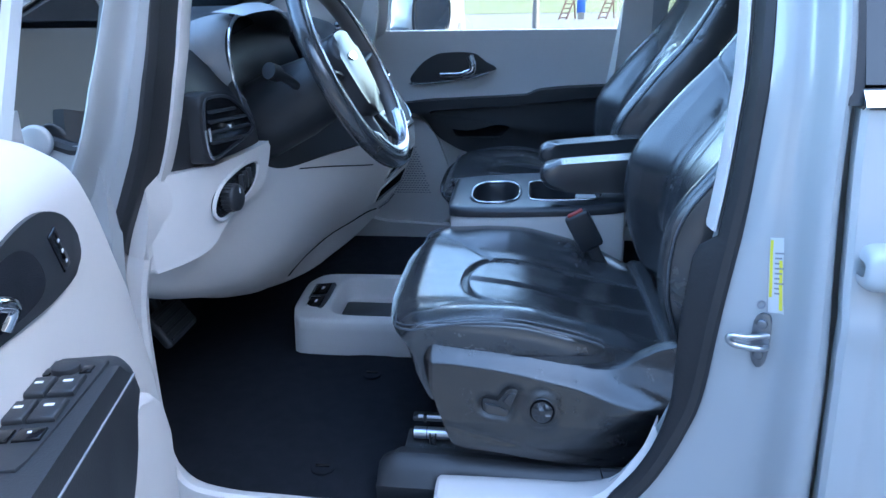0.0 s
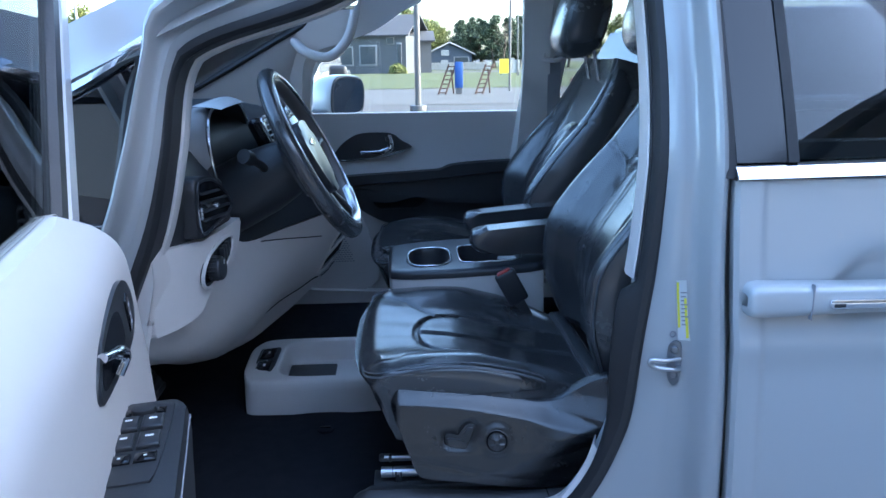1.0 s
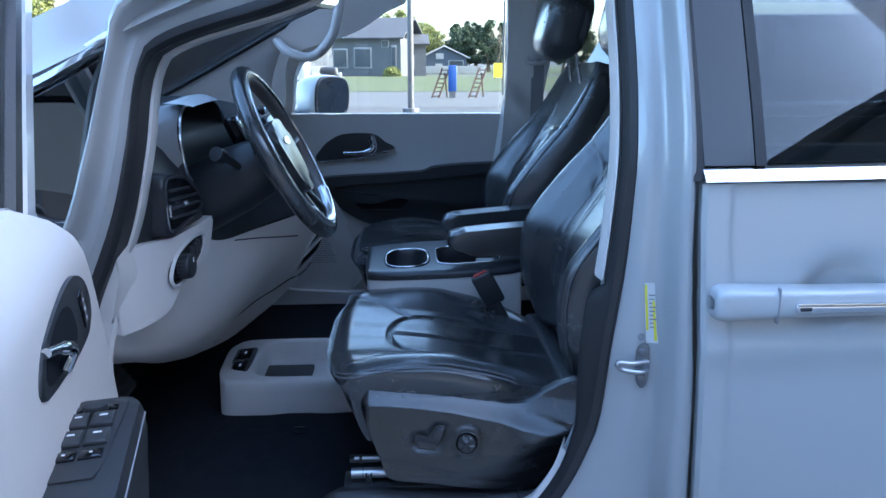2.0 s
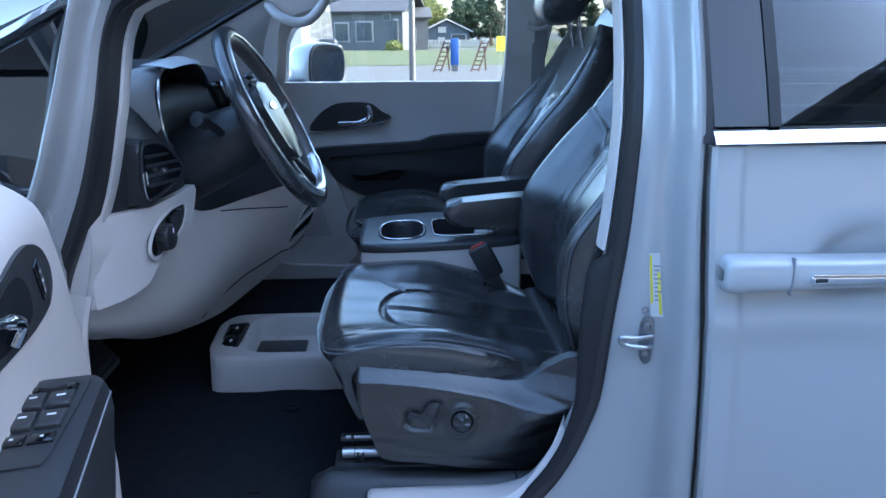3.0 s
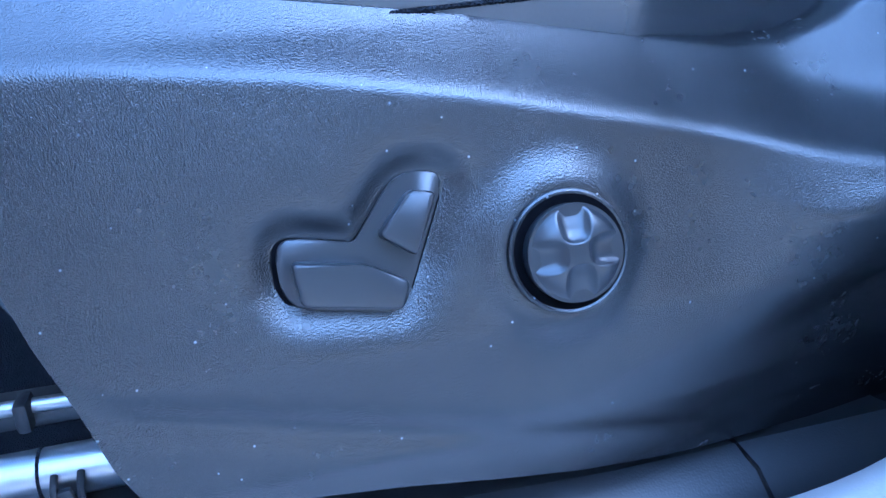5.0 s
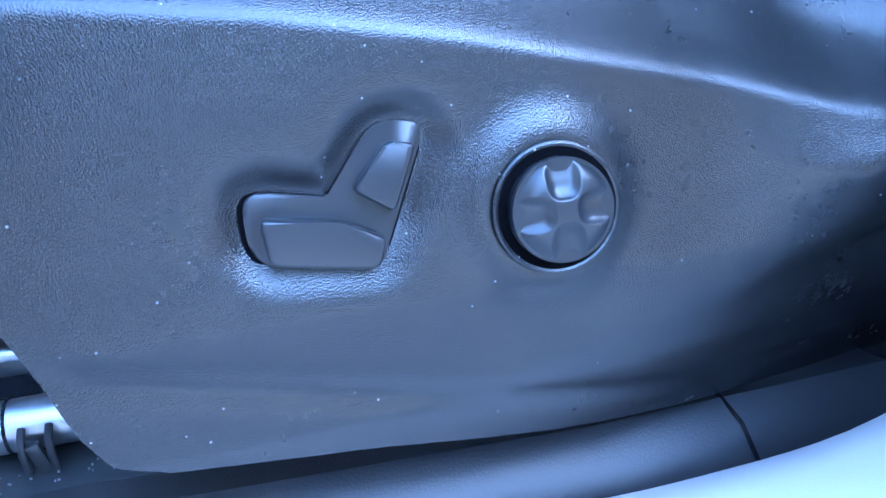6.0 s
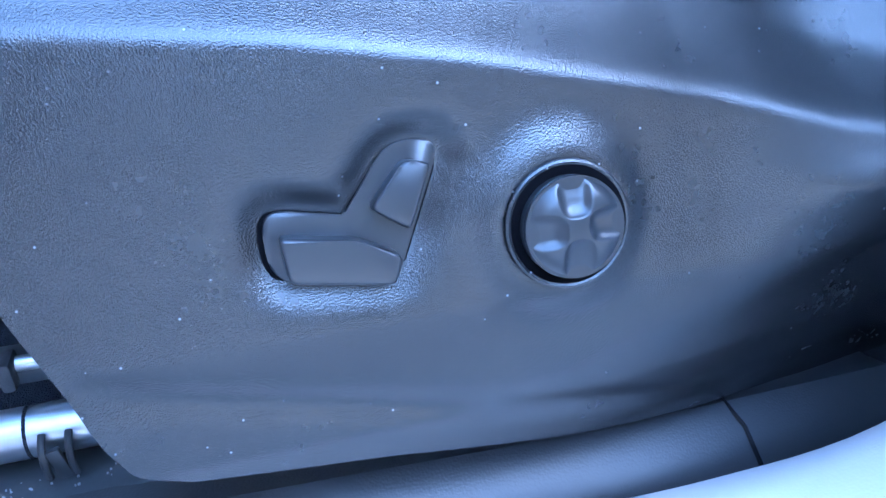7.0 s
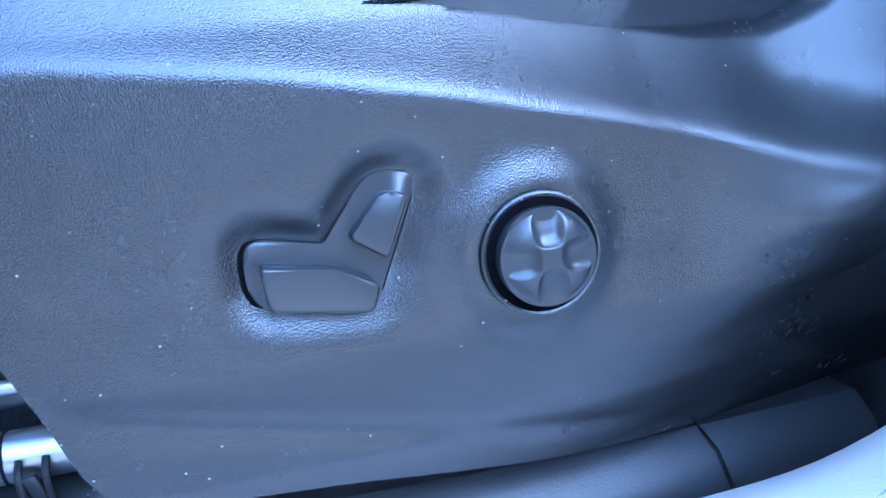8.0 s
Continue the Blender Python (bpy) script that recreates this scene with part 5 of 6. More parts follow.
part("roof", solid([[(x, -2.7, z), (x, 4.5, z)] for x, z in ((4.95, 5.7), (11.0, 7.0), (17.1, 5.7))], 0.25, (0, 0, 1)), ROOFD, wing)

# ---------------------------------------------------------------- details of the door opening
BI = [i for i in range(160) if OPEN[i][0] > 0.2 and 0.50 < OPEN[i][1] < 1.4]


def jamb(z, s, lift=0.0):
    """A point on the rear post's face at height z, s of the way from the seal to the sliding door."""
    xo = np.interp(z, [OPEN[i][1] for i in BI], [OPEN[i][0] for i in BI])
    k = float(np.interp(z, [OPEN[i][1] for i in BI], BI))
    xe = OUTER[int(round(k))][0]
    x = xo + (xe - xo) * s
    y = float(np.interp(s, JS, JY)) + tumble(z)
    return (x - 0.3 * lift, y - lift, z)


lab = thing("tyre_label", jamb(0.80, 0.5), "white and yellow information label stuck on the door post", "label")
LZ0, LZ1, LS0, LS1 = 0.793, 0.895, 0.43, 0.55
sheet_rows = lambda s0, s1, z0, z1, lift: [[jamb(z, s + (0.10 * (0.9 - z) / 0.1), lift) for s in np.linspace(s0, s1, 6)] for z in np.linspace(z0, z1, 6)]
part("paper", solid(sheet_rows(LS0 - 0.06, LS1 - 0.06, LZ0, LZ1, 0.0015), 0.0008, (0, 1, 0)), LABELP, lab, "white paper label")
part("yellow_bar", solid(sheet_rows(LS0 - 0.055, LS0 - 0.03, LZ0 + 0.022, LZ1 - 0.003, 0.0022), 0.0006, (0, 1, 0)), YELLOWP, lab, "yellow printed bar")
part("yellow_bar", solid(sheet_rows(LS1 - 0.095, LS1 - 0.068, LZ0 + 0.004, LZ1 - 0.03, 0.0022), 0.0006, (0, 1, 0)), YELLOWP, lab, "yellow printed bar")
for k in range(9):
    z = LZ0 + 0.026 + k * 0.0068
    part("printed_line", solid(sheet_rows(LS0 - 0.012, LS0 + 0.03 + 0.018 * ((k * 7) % 3), z, z + 0.0022, 0.0022), 0.0005, (0, 1, 0)), GREYP, lab)
jl = Vector(jamb(LZ0 + 0.011, LS0 - 0.02, 0.003))
part("label_emblem", tube([tuple(jl + Vector((0.0045 * math.cos(a), 0, 0.005 * math.sin(a)))) for a in np.linspace(0, 2 * math.pi, 20, endpoint=False)], 0.0012, 6, closed=True), GREYP, lab)

st = thing("door_striker", jamb(0.755, 0.5), "bright steel door striker bolted to the post", "door striker")
J0 = Vector(jamb(0.757, 0.46, 0.001))
ex = (Vector(jamb(0.757, 0.66)) - Vector(jamb(0.757, 0.40))).normalized()
ez = Vector((0, 0, 1))
en = ex.cross(ez)
if en.y > 0:
    en = -en
plate = spline([(-0.011, 0.020), (-0.005, 0.034), (0.004, 0.036), (0.0105, 0.026), (0.0105, -0.026), (0.004, -0.041), (-0.003, -0.040), (-0.010, -0.024)], 36, closed=True)
part("plate", prism(plate, 0.0, 0.006, lambda u, v, w: tuple(J0 + ex * u + ez * v + en * w), 0.0015), ZINC, st)
for v in (0.022, -0.022):
    part("bolt", disc(tuple(J0 + ez * v + en * 0.008), tuple(en), 0.0068, 0.006, 0.002, 18), ZINC, st)
loop = spline([tuple(J0 + ex * 0.009 + ez * 0.006 + en * 0.004), tuple(J0 - ex * 0.012 + ez * 0.006 + en * 0.022), tuple(J0 - ex * 0.034 + ez * 0.008 + en * 0.034), tuple(J0 - ex * 0.028 - ez * 0.004 + en * 0.030), tuple(J0 + ex * 0.002 - ez * 0.008 + en * 0.020), tuple(J0 + ex * 0.009 - ez * 0.010 + en * 0.006)], 30)
part("loop", tube(loop, 0.0042, 10), STEEL, st, "bright bent steel loop")

# pull handle of the sliding door
HY = 1.060
hrow = []
for x, k in ((0.5205, 0.35), (0.5215, 0.62), (0.525, 0.85), (0.531, 0.96), (0.54, 1.0), (0.70, 1.0), (0.92, 1.0), (0.926, 0.9), (0.93, 0.6)):
    zc, hh = (0.881, 0.028) if x < 0.66 else (0.881, 0.0235)
    hrow.append([(x, HY + 0.006 - 0.034 * (0.5 + 0.5 * k) * max(0.0, abs(math.sin(a)) ** 0.55 * (1 if math.sin(a) > 0 else 0)), zc + hh * k * math.copysign(abs(math.cos(a)) ** 0.55, math.cos(a))) for a in np.linspace(0, math.pi, 25)])
dh = part("door_handle", rows_mesh(hrow), PAINT, sd_thing, "white pull handle")
part("handle_joint", prism([(0.6145, 0.853), (0.6165, 0.853), (0.6165, 0.909), (0.6145, 0.909)], 0.02, 0.0287, lambda u, v, w: (u, HY - w, v)), GREYP, dh)
part("handle_strip", prism(rpoly([(0.640, 0.872), (0.640, 0.886), (0.928, 0.884), (0.928, 0.872)], 0.005), 0.02, 0.033, lambda u, v, w: (u, HY - w, v), 0.003), CHROME, dh, "chrome strip")
part("handle_badge", box((0.018, 0.004, 0.006), (0.655, HY - 0.032, 0.877), 0.001), BLACKP, dh)
# ---------------------------------------------------------------- seat track and its cover
tc_ = thing("track_cover", (0.1, 1.26, 0.36), "black plastic seat track cover along the sill", "trim piece")
rows = []
for x in np.r_[np.linspace(-0.112, -0.07, 8), np.linspace(-0.06, 0.36, 30)]:
    f = math.sqrt(max(0.0, 1 - max(0.0, (-0.07 - x) / 0.043) ** 2))
    zt = 0.405 + 0.028 * f - 0.012 * max(0.0, min(1.0, x / 0.2))
    rows.append([(x, 1.300, 0.36 + (zt - 0.36) * f), (x, 1.290, zt), (x, 1.276, zt + 0.004), (x, 1.262, zt - 0.002), (x, 1.250, zt - 0.016), (x, 1.246 - 0.012 * (1 - abs(x) * 2) * (x < 0.0), 0.395), (x, 1.245, 0.36)])
part("cover", rows_mesh(rows), BLACKP, tc_)
part("joint", tube([(0.266, 1.2800, 0.4255), (0.269, 1.263, 0.4200), (0.272, 1.2505, 0.406), (0.276, 1.2455, 0.388)], 0.0012, 6), GLOSSB, tc_)
tr = thing("seat_track", (-0.02, 1.33, 0.36), "dark steel seat track with a locking hook", "seat track")
part("rail", tube([(x, 1.324, 0.4465) for x in (-0.056, -0.05, -0.034, 0.1, 0.35)], 0.0108, 20), STEEL, tr, "bright steel rail")
part("rail_seam", tube([(-0.0335, 1.324, 0.4465), (-0.0322, 1.324, 0.4465)], 0.0112, 20), CARPET, tr)
part("lower_rail", box((0.42, 0.062, 0.03), (0.14, 1.326, 0.4185), 0.003), DARKST, tr)
part("upper_rod", tube([(-0.05, 1.338, 0.4715), (0.08, 1.338, 0.4695)], 0.0035, 10), STEEL, tr)
part("upper_bracket", box((0.14, 0.02, 0.010), (0.01, 1.345, 0.4665), 0.003), DARKST, tr)
part("rod_clip", box((0.006, 0.014, 0.014), (-0.0375, 1.336, 0.470), 0.002), BLACKP, tr)
for x in (-0.0265, -0.0165):
    part("hook", tube(spline([(x, 1.3080, 0.434), (x, 1.3070, 0.442), (x, 1.309, 0.4485), (x, 1.314, 0.4515)], 10), 0.0016, 8), BLACKP, tr, "dark steel hook")
part("hook_tongue", box((0.0055, 0.003, 0.015), (0, 0, 0), 0.0008, m=Matrix.Translation((-0.0213, 1.3080, 0.4408)) @ Matrix.Rotation(radians(-12), 4, "Y")), DARKST, tr)
rngd = random.Random(5)
grit = bmesh.new()
for k in range(34):
    grit = box([rngd.uniform(0.0003, 0.0009) for _ in range(3)], (rngd.uniform(-0.05, 0.02), rngd.uniform(1.297, 1.309), 0.4341), bm=grit)
part("grit", grit, GREYP, tr, "pale grit on the rail")

# ---------------------------------------------------------------- dashboard details
# outer air vent
vo = spline([(1.272, 1.034), (1.287, 1.042), (1.330, 1.037), (1.368, 1.014), (1.394, 0.986), (1.384, 0.974), (1.330, 0.962), (1.287, 0.955), (1.270, 0.963), (1.266, 0.998)], 50, closed=True)
VC = np.array((1.322, 1.0))
VX = lambda u, v, w: (-0.352 + 0.18 * (u - 1.275) + w, u, v)
vent = part("air_vent", prism([tuple(VC + (p - VC) * 1.22) for p in vo], -0.03, 0.006, VX, 0.005, 3), SOFTB, dash, "black outer air vent")
part("vent_rim", tube([VX(u, v, 0.007) for u, v in VC + (vo - VC) * 1.05], 0.0024, 8, closed=True), SATINBLK, vent, "satin black rim")
part("rim_glint", tube([VX(u, v, 0.0085) for u, v in [tuple(VC + (p - VC) * 1.06) for p in vo[26:46]]], 0.0020, 8), SATIN, vent, "satin chrome lower rim")
part("vent_mouth", prism(vo, -0.01, 0.0066, VX), GLOSSB, vent)
for k in range(4):
    z = 0.974 + 0.016 * k
    u0, u1 = 1.274, (1.378, 1.388, 1.378, 1.350)[k]
    part("slat", box((0.012, u1 - u0, 0.0035), (0, 0, 0), 0.0012, m=Matrix.Translation(VX((u0 + u1) / 2, z, 0.006)) @ Matrix.Rotation(radians(20), 4, "Y") @ Matrix.Rotation(radians(-10), 4, "Z")), BLACKP, vent)
part("vent_tab", box((0.012, 0.014, 0.008), VX(1.322, 0.996, 0.012), 0.002), CHROME, vent, "chrome vent tab")
part("vent_wheel", box((0.006, 0.005, 0.022), VX(1.271, 0.990, 0.009), 0.002), SATIN, vent, "satin thumb wheel")
# light switch pod
pod = rpoly([(1.17, 0.945), (1.30, 0.938), (1.40, 0.936), (1.492, 0.938), (1.478, 0.895), (1.452, 0.862), (1.390, 0.853), (1.316, 0.838), (1.268, 0.812), (1.225, 0.802), (1.168, 0.800)], (0.01, 0.03, 0.03, 0.010, 0.02, 0.012, 0.03, 0.02, 0.03, 0.02, 0.01), 6)
PX = lambda u, v, w: (-0.366 + 0.11 * (u - 1.29) - 0.05 * (0.93 - v) + w - 0.9 * max(0.0, 1.27 - u) ** 1.3, u, v)
pd_ = part("switch_pod", prism(pod, -0.05, 0.016, PX, 0.009, 4), TRIM, dash, "light grey switch panel")
swo = spline([(1.278, 0.866), (1.286, 0.888), (1.315, 0.906), (1.375, 0.917), (1.424, 0.912), (1.420, 0.890), (1.395, 0.870), (1.345, 0.856), (1.300, 0.850)], 44, closed=True)
part("switch_plate", prism(swo, 0.010, 0.0182, PX, 0.002), GLOSSB, pd_, "gloss black switch plate")
part("plate_lip", tube([PX(u, v, 0.0175) for u, v in np.array((1.35, 0.883)) + (swo - (1.35, 0.883)) * 1.06], 0.0035, 8, closed=True), TRIM, pd_)
lk = part("light_knob", disc(PX(1.315, 0.880, 0.028), (1, -0.12, 0.05), 0.022, 0.024, 0.005, 32), BLACKP, pd_, "round headlight knob")
for a in np.linspace(0, 2 * math.pi, 20, endpoint=False):
    part("knob_rib", box((0.015, 0.003, 0.002), PX(1.315 + 0.022 * math.cos(a), 0.880 + 0.022 * math.sin(a), 0.026), 0.0006), BLACKP, lk)
part("knob_mark", box((0.0015, 0.002, 0.008), PX(1.315, 0.892, 0.041)), WHITEP, lk)
for k in range(3):
    part("dimmer_wheel", box((0.010, 0.009, 0.028), PX(1.362 + 0.013 * k, 0.892 + 0.003 * k, 0.021), 0.002), BLACKP, pd_)
# central vents, screen and lower slots
for yy in (1.735, 2.10):
    cv = part("centre_vent", box((0.03, 0.095, 0.075), (0, 0, 0), 0.014, 4, m=Matrix.Translation((-0.318, yy, 1.080)) @ Matrix.Rotation(radians(-25), 4, "Y")), GLOSSB, dash, "black centre air vent")
    part("vent_rim", tube([tuple(Matrix.Translation((-0.302, yy, 1.087)) @ Matrix.Rotation(radians(-25), 4, "Y") @ Vector((0.002, 0.044 * math.copysign(abs(math.cos(a)) ** 0.5, math.cos(a)), 0.033 * math.copysign(abs(math.sin(a)) ** 0.5, math.sin(a))))) for a in np.linspace(0, 2 * math.pi, 40, endpoint=False)], 0.003, 8, closed=True), SATIN, cv)
    for k in range(5):
        part("slat", box((0.006, 0.078, 0.003), (0, 0, 0), m=Matrix.Translation((-0.300 - 0.005 * (k - 2), yy, 1.088 + 0.011 * (k - 2))) @ Matrix.Rotation(radians(-25), 4, "Y")), GREYP, cv)
scr = part("touch_screen", box((0.012, 0.24, 0.135), (0, 0, 0), 0.005, 2, m=Matrix.Translation((-0.245, 1.92, 1.045)) @ Matrix.Rotation(radians(-28), 4, "Y")), SCREEN, dash, "glossy touch screen reflecting daylight")
part("screen_frame", tube([tuple(Matrix.Translation((-0.238, 1.92, 1.049)) @ Matrix.Rotation(radians(-28), 4, "Y") @ Vector((0, 0.122 * a, 0.07 * b))) for a, b in ((-1, -1), (1, -1), (1, 1), (-1, 1))], 0.003, 6, closed=True), SATIN, scr)
cf = part("control_face", prism(spline([(1.79, 0.895), (1.80, 0.96), (1.84, 0.985), (2.02, 0.985), (2.06, 0.96), (2.06, 0.895), (2.0, 0.88), (1.85, 0.88)], 40, closed=True), 0.0, 0.012, lambda u, v, w: (-0.174 - 0.7 * (v - 0.89) + w, u, v + 0.3 * w), 0.004), GLOSSB, dash, "gloss black control panel")
part("face_edge", tube([(-0.160 - 0.7 * (v - 0.89), u, v + 0.004) for u, v in spline([(1.79, 0.895), (1.80, 0.96), (1.84, 0.985), (2.02, 0.985), (2.06, 0.96), (2.06, 0.895), (2.0, 0.88), (1.85, 0.88)], 40, closed=True)], 0.003, 8, closed=True), SATIN, cf)
for k in range(5):
    part("control_button", box((0.008, 0.028, 0.014), (-0.182, 1.85 + 0.038 * k, 0.918), 0.002), SATIN, cf)
for quad in (((1.862, 0.768), (1.870, 0.790), (1.905, 0.800), (2.030, 0.816), (2.032, 0.776)), ((1.885, 0.704), (1.864, 0.746), (2.020, 0.764), (2.035, 0.716))):
    q = np.array(quad)
    edge = rpoly(q, 0.007, 5)
    mid_q = q.mean(0)
    bm = rows_mesh([[on_knee(*(mid_q + (np.array(p) - mid_q) * k), lf) for p in edge] for k, lf in ((1.0, 0.0022), (0.97, 0.0028), (0.55, 0.0026), (0.02, 0.0026))], closed=True)
    # Black sheet on the skin stands for the shade inside the slot
    slot = part("storage_slot", bm, GAPB, dash, "black sheet painting the shade inside a storage slot")
    part("slot_rim", tube([on_knee(*(mid_q + (np.array(p) - mid_q) * 1.04), 0.002) for p in edge], 0.0024, 6, closed=True), TRIM, slot)
    part("slot_ledge", tube([on_knee(u, v + 0.008, 0.004) for u, v in (q[0] * 0.93 + q[-1] * 0.07, q[0] * 0.5 + q[-1] * 0.5, q[0] * 0.07 + q[-1] * 0.93)], 0.0030, 6), GREYP, slot)
part("bin_latch", tube([on_knee(1.985, 0.664, 0.003), on_knee(2.01, 0.676, 0.005), on_knee(2.035, 0.688, 0.003)], 0.0036, 8), SATIN, dash, "chrome bin latch")
# shut line of the glove bin and knee panel
shut = [on_knee(y, z, 0.0008) for y, z in spline([(1.98, 0.662), (1.92, 0.672), (1.875, 0.674), (1.855, 0.660), (1.850, 0.632), (1.850, 0.600), (1.850, 0.560), (1.850, 0.525)], 70)]
part("bin_shut_line", tube(shut, 0.0019, 6), CARPET, dash, "dark shut line of the lower bin")
part("panel_joint", tube([on_knee(y, z, 0.0006) for y, z in spline([(1.60, 0.858), (1.66, 0.848), (1.72, 0.836), (1.775, 0.825)], 24)], 0.0013, 6), CARPET, dash)

# pedals
ped = thing("brake_pedal", (-0.52, 1.42, 0.40), "black rubber brake pedal on its arm", "pedal")
part("pad", box((0.02, 0.115, 0.07), (0, 0, 0), 0.008, 3, m=Matrix.Translation((-0.535, 1.425, 0.600)) @ Matrix.Rotation(radians(-35), 4, "Y")), RUBBER, ped, "ribbed rubber pad")
for k in range(4):
    part("pad_rib", box((0.005, 0.10, 0.006), (0.012, 0, -0.024 + 0.016 * k), 0.002, m=Matrix.Translation((-0.535, 1.425, 0.600)) @ Matrix.Rotation(radians(-35), 4, "Y")), RUBBER, ped)
part("arm", tube([(-0.560, 1.43, 0.62), (-0.59, 1.44, 0.70), (-0.62, 1.45, 0.82)], 0.010, 8), DARKST, ped)
foot = thing("foot_rest", (-0.6, 1.25, 0.36), "black foot rest beside the pedals", "foot rest")
part("pad", box((0.03, 0.09, 0.22), (0, 0, 0), 0.01, m=Matrix.Translation((-0.62, 1.26, 0.46)) @ Matrix.Rotation(radians(-40), 4, "Y")), BLACKP, foot)
# floor mat clips
for x, y in ((-0.228, 1.318), (-0.205, 1.665)):
    cl = part("mat_clip", disc((x, y, 0.365), (0, 0, 1), 0.022, 0.006, 0.002, 28), CARPET, mat_t, "round mat fixing clip")
    part("clip_slot", box((0.026, 0.006, 0.003), (x, y, 0.3695), 0.001), GLOSSB, cl)

# seat belt buckle by the driver's seat
bk = thing("belt_buckle", (0.28, 1.71, 0.60), "black seat belt buckle with a red button", "belt buckle")
bm_ = Matrix.Translation((0.258, 1.716, 0.700)) @ Matrix.Rotation(radians(-28), 4, "Y")
part("housing", box((0.052, 0.026, 0.085), (0, 0, 0), 0.007, 3, m=bm_), BLACKP, bk)
part("button", box((0.034, 0.016, 0.008), (0, 0, 0.042), 0.002, m=bm_), REDP, bk, "red release button")
part("stem", box((0.025, 0.010, 0.12), (0.0, 0.0, -0.09), 0.003, m=bm_), RUBBER, bk)
# key fob on the passenger seat
kf = thing("key_fob", (-0.03, 2.20, 0.67), "silver and black key fob lying on the seat", "key fob")
km = Matrix.Translation((-0.028, 2.17, 0.681)) @ Matrix.Rotation(radians(25), 4, "Z")
part("shell", box((0.075, 0.036, 0.013), (0, 0, 0), 0.005, 3, m=km), GLOSSB, kf)
part("edge", tube([tuple(km @ Vector((0.036 * a, 0.016 * b, 0.007))) for a, b in ((-1, -1), (1, -1), (1, 1), (-1, 1))], 0.003, 8, closed=True), CHROME, kf, "chrome edge")
part("ring", tube([tuple(km @ Vector((0.052 + 0.013 * math.cos(a), 0.013 * math.sin(a), 0.002))) for a in np.linspace(0, 6.283, 20, endpoint=False)], 0.0016, 6, closed=True), CHROME, kf)

# ---------------------------------------------------------------- driver's door details
hb = spline([(0.283, 1.007), (0.235, 0.985), (0.212, 0.948), (0.235, 0.928), (0.30, 0.924), (0.366, 0.929), (0.441, 0.937), (0.484, 0.946), (0.489, 0.962), (0.467, 0.984), (0.438, 0.995), (0.395, 1.004), (0.335, 1.011)], 60, closed=True)
hbez = part("handle_bezel", prism(hb, 0.036, 0.050, lambda u, v, w: dp(u, w, v), 0.003, 2), BLACKP, fd, "black handle bezel")
# Flat dark sheet paints the shade of the recess behind the handle
part("handle_cup", prism([tuple(np.array((0.395, 0.965)) + (np.array(p) - (0.36, 0.965)) * (0.55, 0.66)) for p in hb], 0.045, 0.0506, lambda u, v, w: dp(u, w, v)), CARPET, hbez)
part("inside_handle", tube(spline([dp(0.465, 0.052, 0.985), dp(0.435, 0.060, 0.978), dp(0.41, 0.062, 0.965), dp(0.415, 0.054, 0.948)], 14), [0.005] * 5 + [0.007] * 9, 10), CHROME, hbez, "chrome inside handle")
lkp = part("lock_switch", prism([(0.252, 0.945), (0.270, 0.940), (0.292, 0.984), (0.274, 0.989)], 0.048, 0.0525, lambda u, v, w: dp(u, w, v), 0.002), GLOSSB, hbez, "door lock switch")
for k in range(3):
    part("lock_mark", prism([(0.262 + 0.005 * k, 0.950 + 0.012 * k), (0.266 + 0.005 * k, 0.949 + 0.012 * k), (0.267 + 0.005 * k, 0.952 + 0.012 * k), (0.263 + 0.005 * k, 0.953 + 0.012 * k)], 0.052, 0.0530, lambda u, v, w: dp(u, w, v)), WHITEP, lkp)
# window switches on the armrest; a is along the door, b across it towards the seat
AT = lambda a, b, h: dp(a, b, 0.868 + 0.05 * (a - 0.36) + h)
swp = part("switch_panel", prism(spline([(0.318, 0.042), (0.322, 0.088), (0.335, 0.096), (0.49, 0.088), (0.505, 0.078), (0.505, 0.046), (0.49, 0.038), (0.335, 0.036)], 40, closed=True), -0.004, 0.003, AT, 0.0015), BLACKP, fd, "black window switch panel")
for ra, b0, b1 in ((0.378, 0.042, 0.063), (0.378, 0.066, 0.088), (0.422, 0.042, 0.063), (0.422, 0.066, 0.088)):
    wsw = part("window_switch", prism([(ra - 0.017, b0), (ra + 0.017, b0), (ra + 0.017, b1), (ra - 0.017, b1)], 0.0, 0.008, AT, 0.003, 3), BLACKP, swp, "window switch")
    part("switch_mark", prism([(ra - 0.006, b0 + 0.007), (ra - 0.002, b0 + 0.007), (ra - 0.002, b1 - 0.007), (ra - 0.006, b1 - 0.007)], 0.0080, 0.0084, AT), WHITEP, wsw)
part("mirror_dial", prism([(0.343 + 0.012 * math.cos(a), 0.064 + 0.013 * math.sin(a)) for a in np.linspace(0, 6.283, 24, endpoint=False)], 0.0, 0.009, AT, 0.002), BLACKP, swp, "round mirror dial")
for b0 in (0.042, 0.078):
    part("mirror_key", prism([(0.338, b0), (0.352, b0), (0.352, b0 + 0.010), (0.338, b0 + 0.010)], 0.0, 0.005, AT, 0.001), GLOSSB, swp)
for b0 in (0.042, 0.066):
    lk2 = part("lock_key", prism([(0.450, b0), (0.468, b0), (0.468, b0 + 0.021), (0.450, b0 + 0.021)], 0.0, 0.006, AT, 0.002), GLOSSB, swp)
    part("key_mark", prism([(0.457, b0 + 0.009), (0.460, b0 + 0.009), (0.460, b0 + 0.012), (0.457, b0 + 0.012)], 0.0060, 0.0064, AT), WHITEP, lk2)
part("armrest_stitch", tube([dp(s, 0.1085, 0.842 + 0.05 * (s - 0.36)) for s in np.linspace(0.30, 0.90, 30)], 0.0012, 5), GREYP, fd, "pale stitching")
